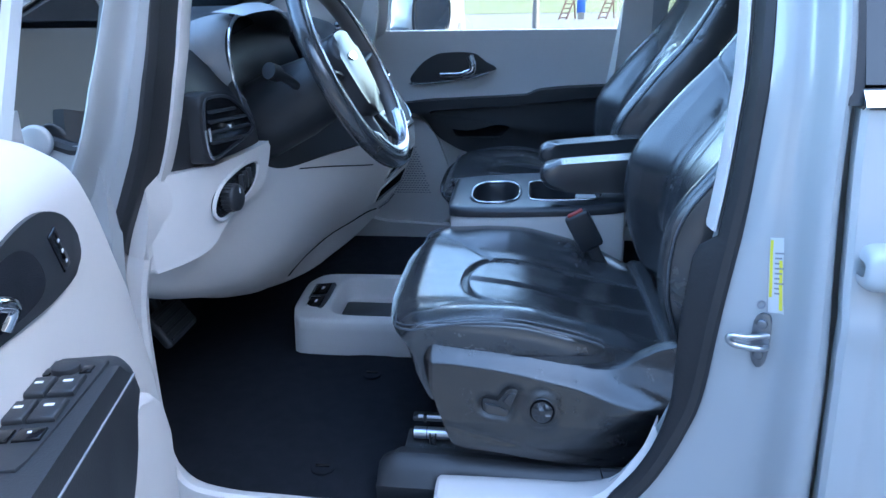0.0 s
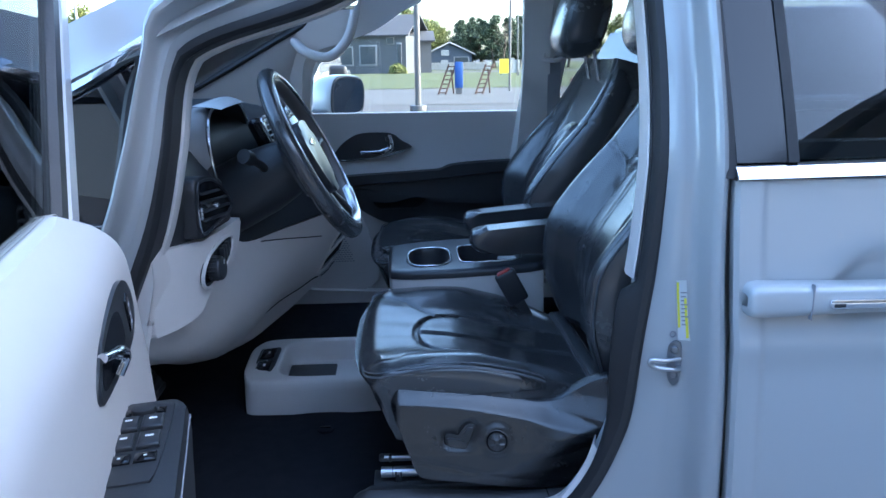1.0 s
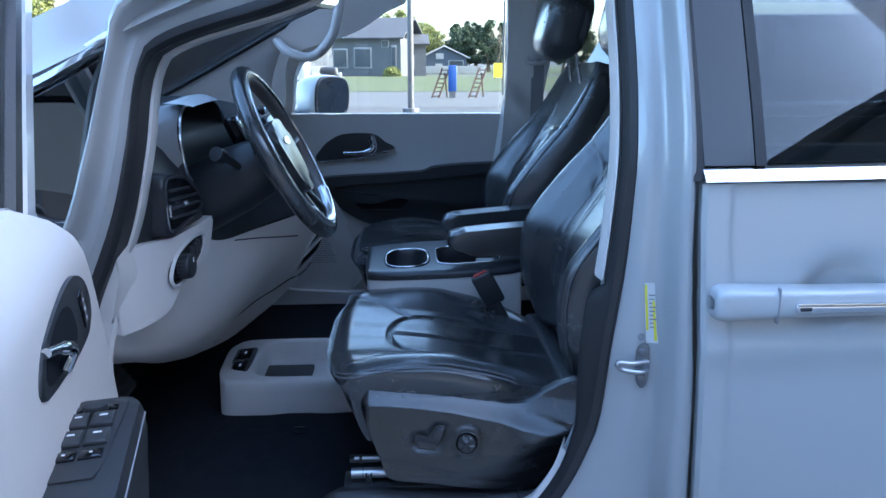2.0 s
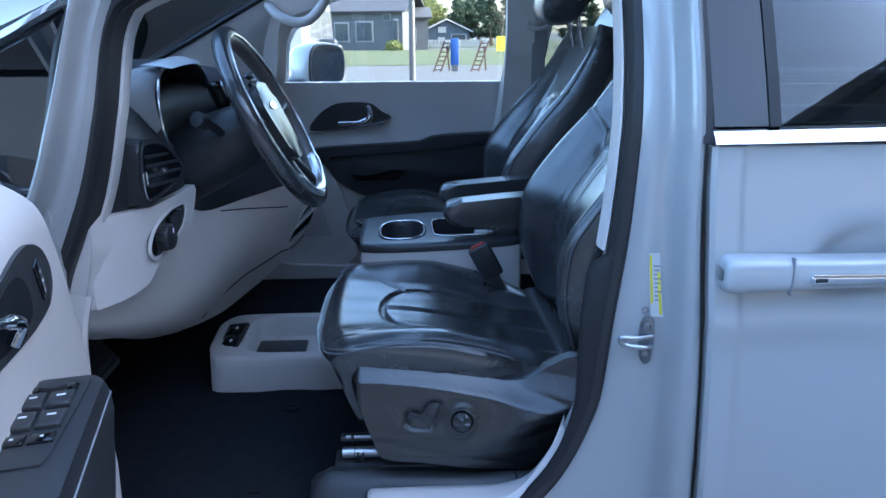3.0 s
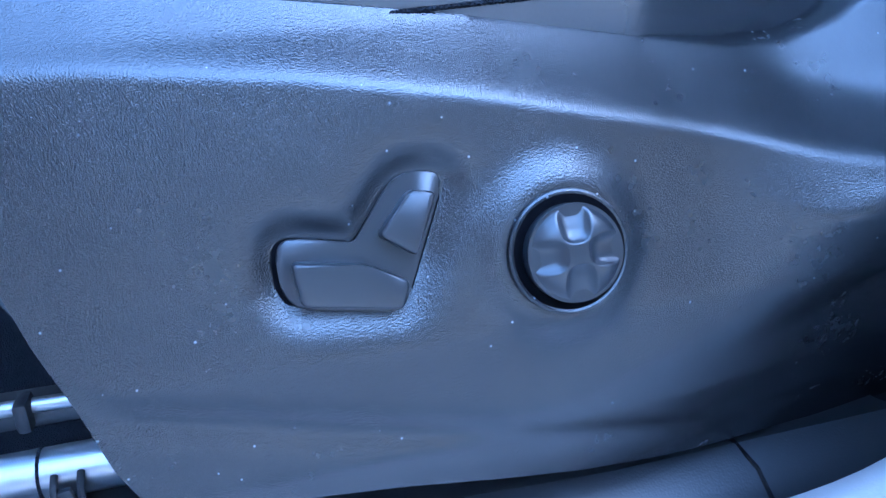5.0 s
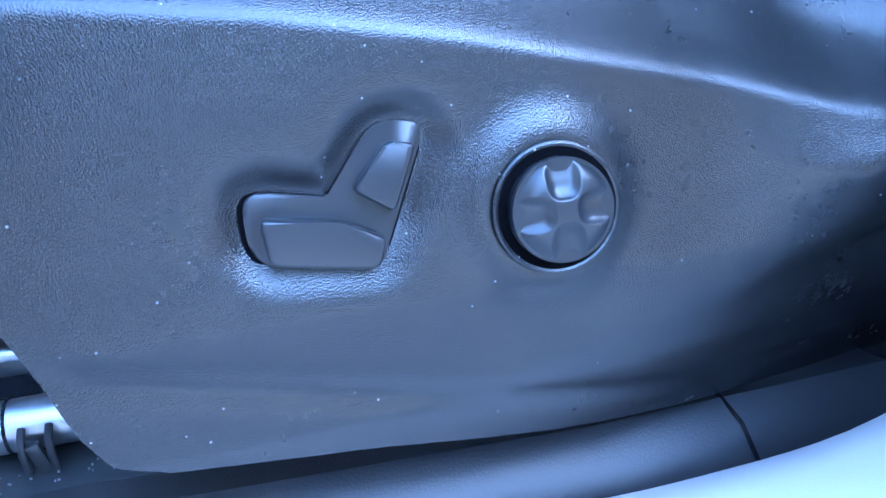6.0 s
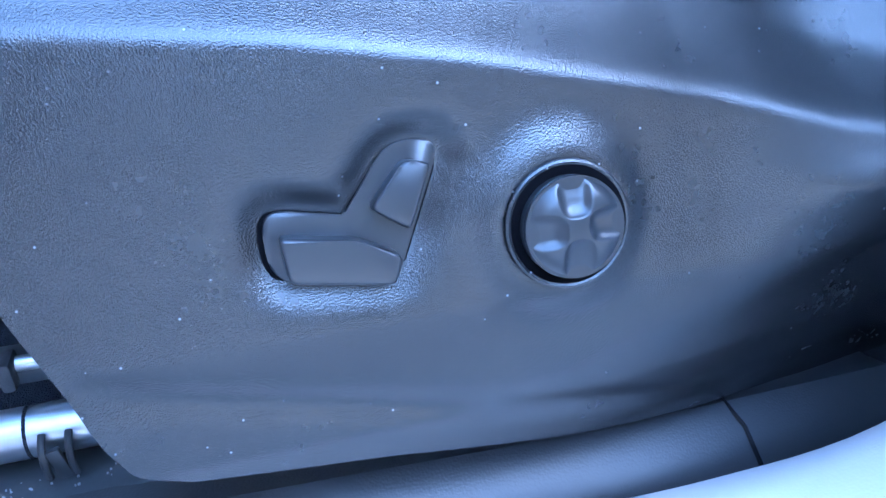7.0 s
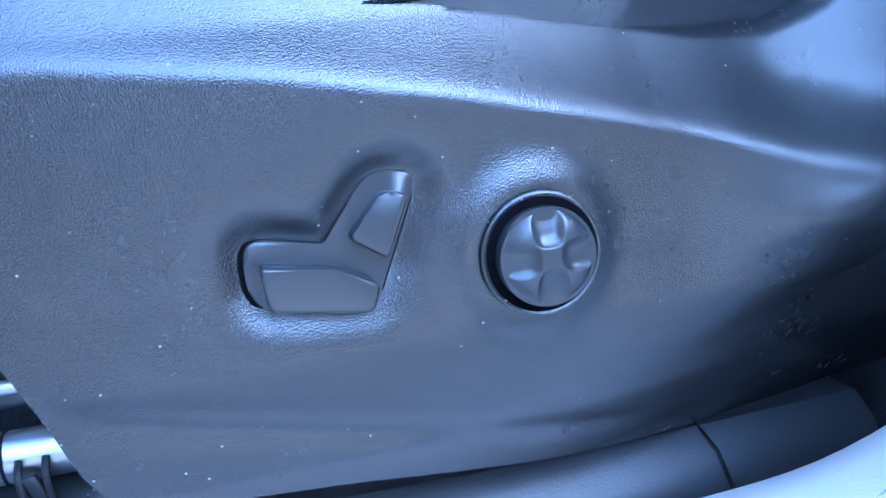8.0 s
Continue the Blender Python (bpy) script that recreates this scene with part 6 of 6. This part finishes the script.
part("map_pocket", prism(spline([(0.06, 0.50), (0.05, 0.62), (0.09, 0.70), (0.30, 0.72), (0.85, 0.70), (0.95, 0.55), (0.90, 0.42), (0.20, 0.40)], 40, closed=True), 0.03, 0.060, lambda u, v, w: dp(u, w, v), 0.012, 3), TRIM, fd, "light grey ribbed map pocket")
# hinge pillar bolt and grommet
part("tweeter_trim", disc((-0.505, 1.10, 1.015), (0.1, -1, 0), 0.022, 0.012, 0.004, 28), JAMB, van)

# ---------------------------------------------------------------- far side: mirror, belt, handle, inside mirror
om = thing("outside_mirror", (-0.33, 3.0, 1.0), "white outside mirror on the passenger side", "mirror")
OM = Matrix.Translation((-0.215, 3.0, 1.095)) @ Matrix.Rotation(radians(-28), 4, "Z")
om_at = lambda x, y, z: tuple(OM @ Vector((x, y, z)))
rows = []
for t, k in zip(np.linspace(0, 1, 12), (0.97, 1.0, 1.0, 0.99, 0.97, 0.94, 0.90, 0.84, 0.76, 0.65, 0.48, 0.22)):
    c = spline([(-0.115, -0.07), (-0.12, 0.03), (-0.08, 0.078), (0.02, 0.082), (0.11, 0.065), (0.125, 0.0), (0.10, -0.07), (0.0, -0.08)], 36, closed=True) * k
    rows.append([om_at(-0.15 * t, u, v) for u, v in c])
part("shell", rows_mesh(rows, closed=True, cap=True), PAINT, om, "glossy white mirror shell")
mg = spline([(-0.10, -0.06), (-0.105, 0.025), (-0.07, 0.066), (0.02, 0.070), (0.095, 0.054), (0.11, 0.0), (0.088, -0.06), (0.0, -0.068)], 36, closed=True)
part("mirror_glass", prism(mg, 0.001, 0.005, lambda u, v, w: om_at(w, u, v)), MIRROR, om, "mirror glass")
part("bezel", tube([om_at(0.002, u, v) for u, v in mg * 1.05], 0.006, 8, closed=True), BLACKP, om)
part("foot", box((0.10, 0.12, 0.04), (-0.33, 2.89, 1.03), 0.015, 3), BLACKP, om)
im = thing("inside_mirror", (-0.12, 1.95, 1.40), "black inside rear view mirror", "mirror")
part("housing", prism(spline([(-0.13, -0.03), (-0.135, 0.01), (-0.11, 0.035), (0.11, 0.035), (0.135, 0.01), (0.13, -0.03), (0.08, -0.038), (-0.08, -0.038)], 40, closed=True), 0, 0.035, lambda u, v, w: (-0.175 + w + 0.2 * u, 1.97 + u, 1.405 + v), 0.010, 3), BLACKP, im)
part("glass", prism(spline([(-0.12, -0.025), (-0.125, 0.01), (-0.10, 0.028), (0.10, 0.028), (0.125, 0.01), (0.12, -0.025)], 40, closed=True), 0.0345, 0.037, lambda u, v, w: (-0.175 + w + 0.2 * u, 1.97 + u, 1.405 + v)), MIRROR, im)
part("stem", tube([(-0.17, 1.97, 1.45), (-0.22, 1.97, 1.50)], 0.012, 8), BLACKP, im)
gh = thing("grab_handle", (-0.15, 2.55, 1.33), "light grey grab handle on the far windscreen post", "grab handle")
part("bar", tube(spline([(-0.36, 2.63, 1.30), (-0.32, 2.59, 1.265), (-0.26, 2.575, 1.245), (-0.215, 2.57, 1.258), (-0.17, 2.565, 1.31), (-0.15, 2.56, 1.37), (-0.14, 2.58, 1.43)], 24), 0.016, 12), TRIM, gh)
sb = thing("seat_belt", (0.47, 2.66, 1.0), "grey seat belt with its guide on the far post", "seat belt")
part("webbing", solid([[(0.515 + dx, 2.66 - 0.02 * (1.25 - z), z) for dx in (0.0, 0.045)] for z in np.linspace(0.6, 1.25, 8)], 0.003, (0, 1, 0)), CHEEKG, sb)
part("guide", tube(spline([(0.495, 2.645, 1.235), (0.51, 2.64, 1.225), (0.545, 2.64, 1.225), (0.565, 2.645, 1.24), (0.555, 2.65, 1.285), (0.515, 2.65, 1.285)], 24, closed=True), 0.008, 8, closed=True), TRIM, sb, "light grey belt guide")
fb = [[(x, y, z) for x, y in ((0.412, 2.735), (0.425, 2.70), (0.455, 2.685), (0.52, 2.70), (0.56, 2.76))] for z in np.linspace(0.40, 1.60, 10)]
fb = [[(x + 0.15 * (z - 1.0), y - 0.30 * max(0, z - 1.08) ** 1.15, z) for x, y, z in r] for r in fb]
part("far_post_trim", rows_mesh(fb), CLOTHGREY, van, "pale grey far post trim")
# speaker grille in the far door
gr = part("speaker_panel", prism(spline([(-0.42, 0.36), (-0.42, 0.60), (-0.34, 0.75), (-0.20, 0.74), (-0.12, 0.55), (-0.10, 0.44), (-0.15, 0.39), (-0.30, 0.355)], 50, closed=True), 0.0, 0.030, lambda u, v, w: (u, 2.742 - w, v), 0.012, 3), TRIM, pd, "light grey speaker panel")
holes = bmesh.new()
for iz in range(26):
    for ix in range(16):
        u, v = -0.345 + 0.0105 * ix + 0.005 * (iz % 2), 0.50 + 0.0085 * iz
        if u < -0.345 + 0.15 * (1 - 0.45 * (v - 0.5) / 0.22):
            holes = box((0.0065, 0.002, 0.0035), (u, 2.7115, v), bm=holes)
part("grille_slots", holes, GREYP, gr, "dark grille perforations")

# ---------------------------------------------------------------- beyond the van
TYRE = mat("tyre_rubber", (0.02, 0.02, 0.02), 0.8, var=0.1)
ALLOY = mat("alloy", (0.5, 0.5, 0.52), 0.3, 0.9, var=0.05)
LAMPR = mat("red_lamp", (0.45, 0.02, 0.02), 0.15)
# Dark glass with reflections and windscreen haze lightened into its base colour
VEILG = mat("veiled_car_glass", (0.17, 0.18, 0.19), 0.05)


def parked_car(x, y, face, colour, label, tall=1.72, base=None):
    """A parked estate or off-roader; face: +1 with its tail towards +x, -1 the other way."""
    z0 = lie(y) if base is None else base
    m = Matrix.Translation((x, y, z0)) @ Matrix.Diagonal((face, 1, 1, 1))
    t = thing("parked_car", (x, y, z0), label, "car", "parked cars")
    to = lambda u, v, w: tuple(m @ Vector((u, w, v)))
    paint = mat("car_paint", colour, 0.25, var=0.02, coat=0.8)
    low = spline([(-2.35, 0.45), (-2.38, 0.70), (-2.25, 0.90), (-1.2, 1.02), (0.0, 1.05), (2.15, 1.08), (2.32, 0.95), (2.35, 0.5), (2.2, 0.32), (-2.2, 0.30)], 50, closed=True)
    part("lower_body", prism(low, -0.93, 0.93, to, 0.07, 3), paint, t)
    k = tall / 1.72
    cab = [(-1.25, 1.02), (-0.55, 1.58 * k), (-0.2, 1.68 * k), (1.7, 1.66 * k), (1.95, 1.55 * k), (2.2, 1.05)]
    bm = prism(cab, -0.80, 0.80, to, 0.05, 2)
    part("cabin", bm, paint, t)
    for w in (-1, 1):
        for a, b, c, d in ((-0.98, -0.48, 0.32, 0.32), (0.40, 0.40, 1.15, 1.15), (1.23, 1.23, 2.02, 1.80)):
            part("side_window", prism([(a, 1.10), (b, 1.52 * k), (d, 1.56 * k), (c, 1.12)], 0.0, 0.012, lambda u, v, q: to(u, v, w * (0.80 + q - 0.0))), VEILG, t)
        part("outside_mirror", box((0.12, 0.20, 0.14), to(-0.80, 1.12, w * 1.0), 0.04, 3), BLACKP, t)
        part("tail_lamp", box((0.10, 0.30, 0.14), to(2.28, 0.98, w * 0.75), 0.03, 2), LAMPR, t, "red tail lamp")
        for u in (-1.45, 1.42):
            wh = part("wheel", disc(to(u, 0.36, w * 0.84), (0, 1, 0), 0.36, 0.24, 0.03, 32), TYRE, t)
            part("rim", disc(to(u, 0.36, w * 0.87), (0, 1, 0), 0.23, 0.20, 0.01, 24), ALLOY, wh)
    part("windscreen", prism([(-0.62, -0.68), (-0.62, 0.68), (0.62, 0.78), (0.62, -0.78)], 0, 0.01, lambda u, v, q: tuple(m @ Vector((-0.90 - 0.50 * u - 0.02, v, 1.30 - 0.40 * u * k + q)))), VEILG, t)
    part("rear_window", prism([(1.16, -0.68), (1.16, 0.68), (1.52 * k, 0.62), (1.52 * k, -0.62)], 0, 0.012, lambda u, v, q: tuple(m @ Vector((2.16 - 0.5 * (u - 1.16) + q, v, u)))), VEILG, t)
    return t


parked_car(-6.3, 6.1, -1, (0.75, 0.76, 0.77), "white estate car parked in the next bay", 1.45)
facing = parked_car(-1.72, 9.3, 1, (0.34, 0.345, 0.35), "white off-roader parked nose towards the van", 1.72)
facing.rotation_euler.z = radians(90)
parked_car(3.9, 6.2, -1, (0.05, 0.06, 0.075), "dark grey off-roader parked in the next bay", 1.62)
parked_car(-4.2, 19.5, 1, (0.35, 0.03, 0.03), "red off-roader parked further down the lot")
parked_car(-9.5, 11.0, -1, (0.30, 0.31, 0.33), "silver estate car parked down the lot")
parked_car(-11.2, 17.5, 1, (0.03, 0.05, 0.22), "blue car parked down the lot", 1.5)
parked_car(-13.0, 22.0, 1, (0.03, 0.06, 0.35), "bright blue car parked at the lot's edge", 1.5)

SIDING = mat("grey_siding", (0.07, 0.073, 0.078), 0.8, var=0.08, scale=0.4)
BLUES = mat("blue_grey_siding", (0.055, 0.068, 0.095), 0.8, var=0.08, scale=0.4)
WPAINT = mat("white_outdoor_paint", (0.32, 0.32, 0.31), 0.6, var=0.05)
FRAMEG = mat("grey_window_frame", (0.20, 0.20, 0.205), 0.6, var=0.05)
BLUEP = mat("blue_sign_paint", (0.01, 0.05, 0.20), 0.5, var=0.05)
YEL = mat("yellow_sign_paint", (0.80, 0.62, 0.02), 0.5, var=0.05)
RUST = mat("rusty_steel", (0.06, 0.03, 0.022), 0.8, 0.2, var=0.3, scale=8)
POLE = mat("grey_pole", (0.10, 0.10, 0.10), 0.5, 0.4, var=0.1)
PANE = mat("far_pane", (0.05, 0.06, 0.07), 0.1)


def building(name, x0, x1, y, depth, wall, gable, material, label, openings, gable_along="x"):
    z0 = lie(y) - 0.1
    t = thing(name, ((x0 + x1) / 2, y, z0), label, "building", "far buildings")
    part("wall", box((x1 - x0, depth, wall), ((x0 + x1) / 2, y + depth / 2, z0 + wall / 2)), material, t)
    xm = (x0 + x1) / 2
    if gable_along == "x":
        part("roof", solid([[(x0 - 0.4, yy, zz), (x1 + 0.4, yy, zz)] for yy, zz in ((y - 0.5, z0 + wall - 0.1), (y + depth / 2, z0 + gable), (y + depth + 0.5, z0 + wall - 0.1))], 0.15, (0, 0, 1)), ROOFD, t, "dark shingle roof")
    else:
        part("roof", solid([[(xx, y - 0.4, zz), (xx, y + depth, zz)] for xx, zz in ((x0 - 0.5, z0 + wall - 0.15), (xm, z0 + gable), (x1 + 0.5, z0 + wall - 0.15))], 0.15, (0, 0, 1)), ROOFD, t, "dark gable roof")
        part("gable", prism([(x0, z0 + wall), (x1, z0 + wall), (xm, z0 + gable - 0.05)], 0, 0.2, lambda u, v, w: (u, y + w, v)), material, t)
        part("verge", tube([(x0 - 0.5, y - 0.42, z0 + wall - 0.1), (xm, y - 0.42, z0 + gable + 0.1), (x1 + 0.5, y - 0.42, z0 + wall - 0.1)], 0.12, 4), WPAINT, t, "white verge board")
    for kind, a, b, w, h in openings:
        o = part(kind, box((w, 0.12, h), (a, y - 0.03, z0 + b + h / 2), 0.02), FRAMEG if kind != "sign_board" else BLUES, t)
        part("pane" if kind == "window" else "panel", box((w * 0.84, 0.06, h * 0.84), (a, y - 0.10, z0 + b + h / 2)), PANE if kind == "window" else WPAINT, o)
    return t


house = building("grey_house", -7.5, 0.4, 79, 10, 3.9, 6.0, SIDING, "two storey grey clapboard building beyond the grass", [("window", -3.6, 0.9, 1.9, 2.1), ("window", -1.2, 3.0, 0.8, 0.7), ("window", -6.0, 0.9, 1.6, 2.0), ("window", -0.3, 0.8, 0.5, 2.4)])
house.rotation_euler.z = radians(-14)
building("porch_wing", 0.5, 3.0, 82, 8, 3.4, 4.4, SIDING, "low grey wing with a white porch", [("window", 1.3, 0.8, 0.9, 1.5)])
building("blue_shed", 3.6, 10.4, 116, 8, 2.3, 3.9, BLUES, "blue grey shed with a white gable edge and signs", [("sign_board", 6.3, 2.0, 1.4, 1.0), ("sign_board", 6.2, 0.6, 1.3, 0.9), ("window", 8.8, 0.6, 2.4, 1.3)], "y")
fn = thing("white_fence", (3, 100, lie(100)), "pale wooden fence in front of the shed", "fence")
for k in range(26):
    part("picket_panel", box((0.62, 0.06, 1.0), (-0.5 + 0.66 * k * 0.7, 100, lie(100) + 0.5)), WPAINT, fn)
for nm, dx in (("rail", 0.25), ("rail", 0.8)):
    part(nm, box((13, 0.05, 0.08), (5, 99.94, lie(100) + dx)), WPAINT, fn)

lp = thing("lamp_pole", (0.33, 17.8, lie(17.8)), "tall dark grey lamp pole in the lot", "pole")
part("shaft", tube([(0.33, 17.8, lie(17.8)), (0.33, 17.8, 8.5)], [0.075, 0.06], 14), POLE, lp)
part("base", disc((0.33, 17.8, lie(17.8) + 0.10), (0, 0, 1), 0.2, 0.22, 0.02, 20), POLE, lp)
part("lamp_head", box((0.9, 0.35, 0.14), (0.7, 17.8, 8.5), 0.03), POLE, lp)
for px_, py_ in ((4.2, 30.0), (-12.3, 30.0), (-14.2, 30.0), (9.0, 60.0), (-7.0, 40.0)):
    fp = thing("utility_pole", (px_, py_, lie(py_)), "slim pale utility pole", "pole", "utility poles")
    part("shaft", tube([(px_, py_, lie(py_)), (px_, py_, 7.5)], [0.05, 0.045], 10), WPAINT if px_ < 0 else POLE, fp)

bs = thing("blue_kiosk", (2.03, 28, lie(28)), "narrow blue upright sign between steel ramps", "sign")
part("board", box((0.30, 0.14, 0.95), (2.03, 28, lie(28) + 0.70), 0.02), BLUEP, bs)
part("foot", box((0.22, 0.2, 0.24), (2.03, 28, lie(28) + 0.12)), POLE, bs)
for x0 in (1.25, 2.62):
    rp = thing("display_ramp", (x0 + 0.2, 28, lie(28)), "rusty steel car display ramp standing on end", "ramp", "display ramps")
    for dx in (0.0, 0.26):
        part("rail", tube([(x0 + dx, 27.8, lie(28)), (x0 + dx + 0.42, 28.1, lie(28) + 1.08)], 0.035, 6), RUST, rp)
    for k in range(7):
        f = (k + 0.5) / 7
        part("rung", tube([(x0 + 0.42 * f, 27.8 + 0.3 * f, lie(28) + 1.08 * f), (x0 + 0.26 + 0.42 * f, 27.8 + 0.3 * f, lie(28) + 1.08 * f)], 0.022, 6), RUST, rp)
    part("strut", tube([(x0 + 0.5, 28.1, lie(28) + 0.9), (x0 + 0.62, 28.5, lie(28))], 0.03, 6), RUST, rp)
ys = thing("yellow_sign", (7.9, 60, lie(60)), "yellow and white roadside sign on the grass", "sign")
part("yellow_board", box((0.85, 0.1, 1.1), (8.0, 60, lie(60) + 0.75)), YEL, ys)
part("white_board", box((0.70, 0.1, 1.0), (8.85, 60.1, lie(60) + 0.72)), WPAINT, ys)
for dx in (7.7, 9.1):
    part("post", box((0.08, 0.08, 0.4), (dx, 60.05, lie(60) + 0.15)), POLE, ys)

LEAFG = mat("leaves_yellow_green", (0.13, 0.14, 0.03), 0.8, var=0.3, scale=1.5)
LEAFD = mat("needles_dark_green", (0.03, 0.05, 0.022), 0.85, var=0.3, scale=1.5)
BARK = mat("bark", (0.09, 0.07, 0.05), 0.95, var=0.25, scale=5, bump=0.8, bscale=40, fine=0.02)
rng = np.random.default_rng(7)


def tree(x, y, h, kind, spread=0.32):
    z0 = lie(y) - 0.1
    t = thing("tree", (x, y, z0), {"leafy": "broadleaf tree with thin yellow green spring leaves", "conifer": "dark green conifer at the edge of the field", "bare": "bare branching tree without leaves"}[kind], "tree", "far trees")
    trunk = [(x + 0.02 * h * math.sin(k * 1.7 + x), y, z0 + h * 0.95 * k / 6) for k in range(7)]
    bm = tube(trunk, [0.028 * h * (1 - 0.14 * k) for k in range(7)], 7)
    tips = []
    for k in range(26 if kind != "conifer" else 40):
        f = rng.uniform(0.22, 0.96)
        a = rng.uniform(0, 6.283)
        if kind == "conifer":
            ln = h * 0.30 * (1.05 - f) ** 0.8
            up = -0.1 * ln
        else:
            ln = h * spread * math.sin(min(1.0, (1.08 - f) * 1.6) * 1.5) * rng.uniform(0.6, 1.1)
            up = ln * rng.uniform(0.25, 0.8)
        p0 = np.array((x, y, z0 + h * 0.95 * f))
        p1 = p0 + (ln * math.cos(a), ln * math.sin(a), up)
        pm_ = (p0 + p1) / 2 + (0, 0, 0.06 * ln)
        bm = tube([p0, pm_, p1], [0.010 * h * (1.1 - f), 0.006 * h * (1.1 - f), 0.002 * h], 4, bm=bm)
        tips += [(p0 * (1 - q) + p1 * q, ln) for q in (0.35, 0.6, 0.8, 1.0)]
        if kind == "bare":
            for _ in range(4):
                q = p0 + (p1 - p0) * rng.uniform(0.4, 1.0)
                bm = tube([q, q + rng.normal(0, 0.09 * h, 3) * (1, 1, 0.7) + (0, 0, 0.05 * h)], [0.003 * h, 0.0012 * h], 3, bm=bm)
    part("trunk", bm, BARK, t)
    if kind == "bare":
        return t
    vs, fs = [], []
    per = 40 if kind == "leafy" else 40
    for p, ln in tips:
        for _ in range(per):
            c = p + rng.normal(0, 1, 3) * (0.10 * h * spread + 0.02, 0.10 * h * spread + 0.02, 0.018 * h if kind == "conifer" else 0.035 * h)
            s = rng.uniform(0.010, 0.022) * h
            u = rng.normal(0, 1, 3)
            u /= np.linalg.norm(u)
            v = np.cross(u, rng.normal(0, 1, 3))
            v /= np.linalg.norm(v) + 1e-9
            b = len(vs)
            vs += [tuple(c - u * s), tuple(c + v * s * 0.6), tuple(c + u * s), tuple(c - v * s * 0.6)]
            fs.append((b, b + 1, b + 2, b + 3))
    me = bpy.data.meshes.new("crown")
    me.from_pydata(vs, [], fs)
    me.materials.append(LEAFG if kind == "leafy" else LEAFD)
    o = new("crown", me)
    o.parent, o.matrix_parent_inverse = t, t.matrix_basis.inverted()
    return t


for tx, ty, th_, kd in ((-1.5, 100, 7.5, "leafy"), (1.2, 112, 8.2, "leafy"), (3.6, 118, 7.4, "leafy"), (5.8, 124, 6.6, "leafy"), (8.8, 118, 7.0, "conifer"), (10.6, 120, 7.8, "conifer"),
                        (12.2, 122, 7.2, "conifer"), (13.6, 116, 8.0, "conifer"), (14.6, 110, 6.6, "bare"), (16.2, 118, 8.2, "conifer"), (17.8, 121, 7.4, "conifer"), (20.5, 118, 7.9, "conifer"),
                        (24.0, 110, 8.0, "conifer"), (27.5, 112, 8.6, "conifer"), (31.0, 108, 7.6, "leafy"), (-12.0, 105, 8.4, "leafy"), (-18.0, 110, 9.0, "leafy"), (-26.0, 90, 8.0, "conifer"),
                        (-20.5, 45, 5.2, "leafy"), (-23.0, 48, 5.8, "conifer"), (-17.8, 44, 4.6, "leafy"), (-30.0, 70, 8.5, "leafy"), (-38.0, 75, 8.8, "conifer"),
                        (0.0, 106, 8.6, "leafy"), (2.4, 122, 8.8, "leafy"), (4.8, 126, 8.0, "leafy"), (7.2, 128, 6.4, "leafy"), (9.6, 128, 8.4, "conifer"), (11.5, 129, 9.0, "conifer"), (13.0, 128, 8.6, "conifer"), (15.2, 127, 9.2, "conifer"), (19.2, 126, 8.8, "conifer"), (22.2, 124, 9.0, "conifer")):
    tree(tx, ty, th_, kd)
sh = thing("shrub", (-0.6, 76, lie(76)), "low rounded yellow green shrub by the grey wall", "shrub")
vs, fs = [], []
for _ in range(900):
    a, e, r = rng.uniform(0, 6.283), rng.uniform(0, 1.5), rng.uniform(0.7, 1.05)
    c = np.array((-0.6 + 0.95 * r * math.cos(a) * math.cos(e), 76 + 0.7 * r * math.sin(a) * math.cos(e), lie(76) + 0.95 * r * math.sin(e)))
    u = rng.normal(0, 0.07, 3)
    v = rng.normal(0, 0.06, 3)
    b = len(vs)
    vs += [tuple(c - u), tuple(c + v), tuple(c + u), tuple(c - v)]
    fs.append((b, b + 1, b + 2, b + 3))
me = bpy.data.meshes.new("leaves")
me.from_pydata(vs, [], fs)
me.materials.append(LEAFG)
o = new("leaves", me)
o.parent, o.matrix_parent_inverse = sh, sh.matrix_basis.inverted()
far_h = thing("far_hedge", (-17, 50, lie(50)), "brown hedge and sheds behind the blue cars", "hedge", kind="stuff")
part("mass", solid([[(x, 52 + 0.3 * math.sin(x * 2), lie(50) + h_ + 0.25 * math.sin(x * 3.1) * (h_ > 0.1)) for x in np.linspace(-40, -8, 40)] for h_ in (0.0, 0.9, 1.6)], 0.6, (0, 1, 0)), mat("brown_hedge", (0.10, 0.075, 0.05), 0.95, var=0.4, scale=3, bump=1, bscale=20, fine=0.05), far_h)
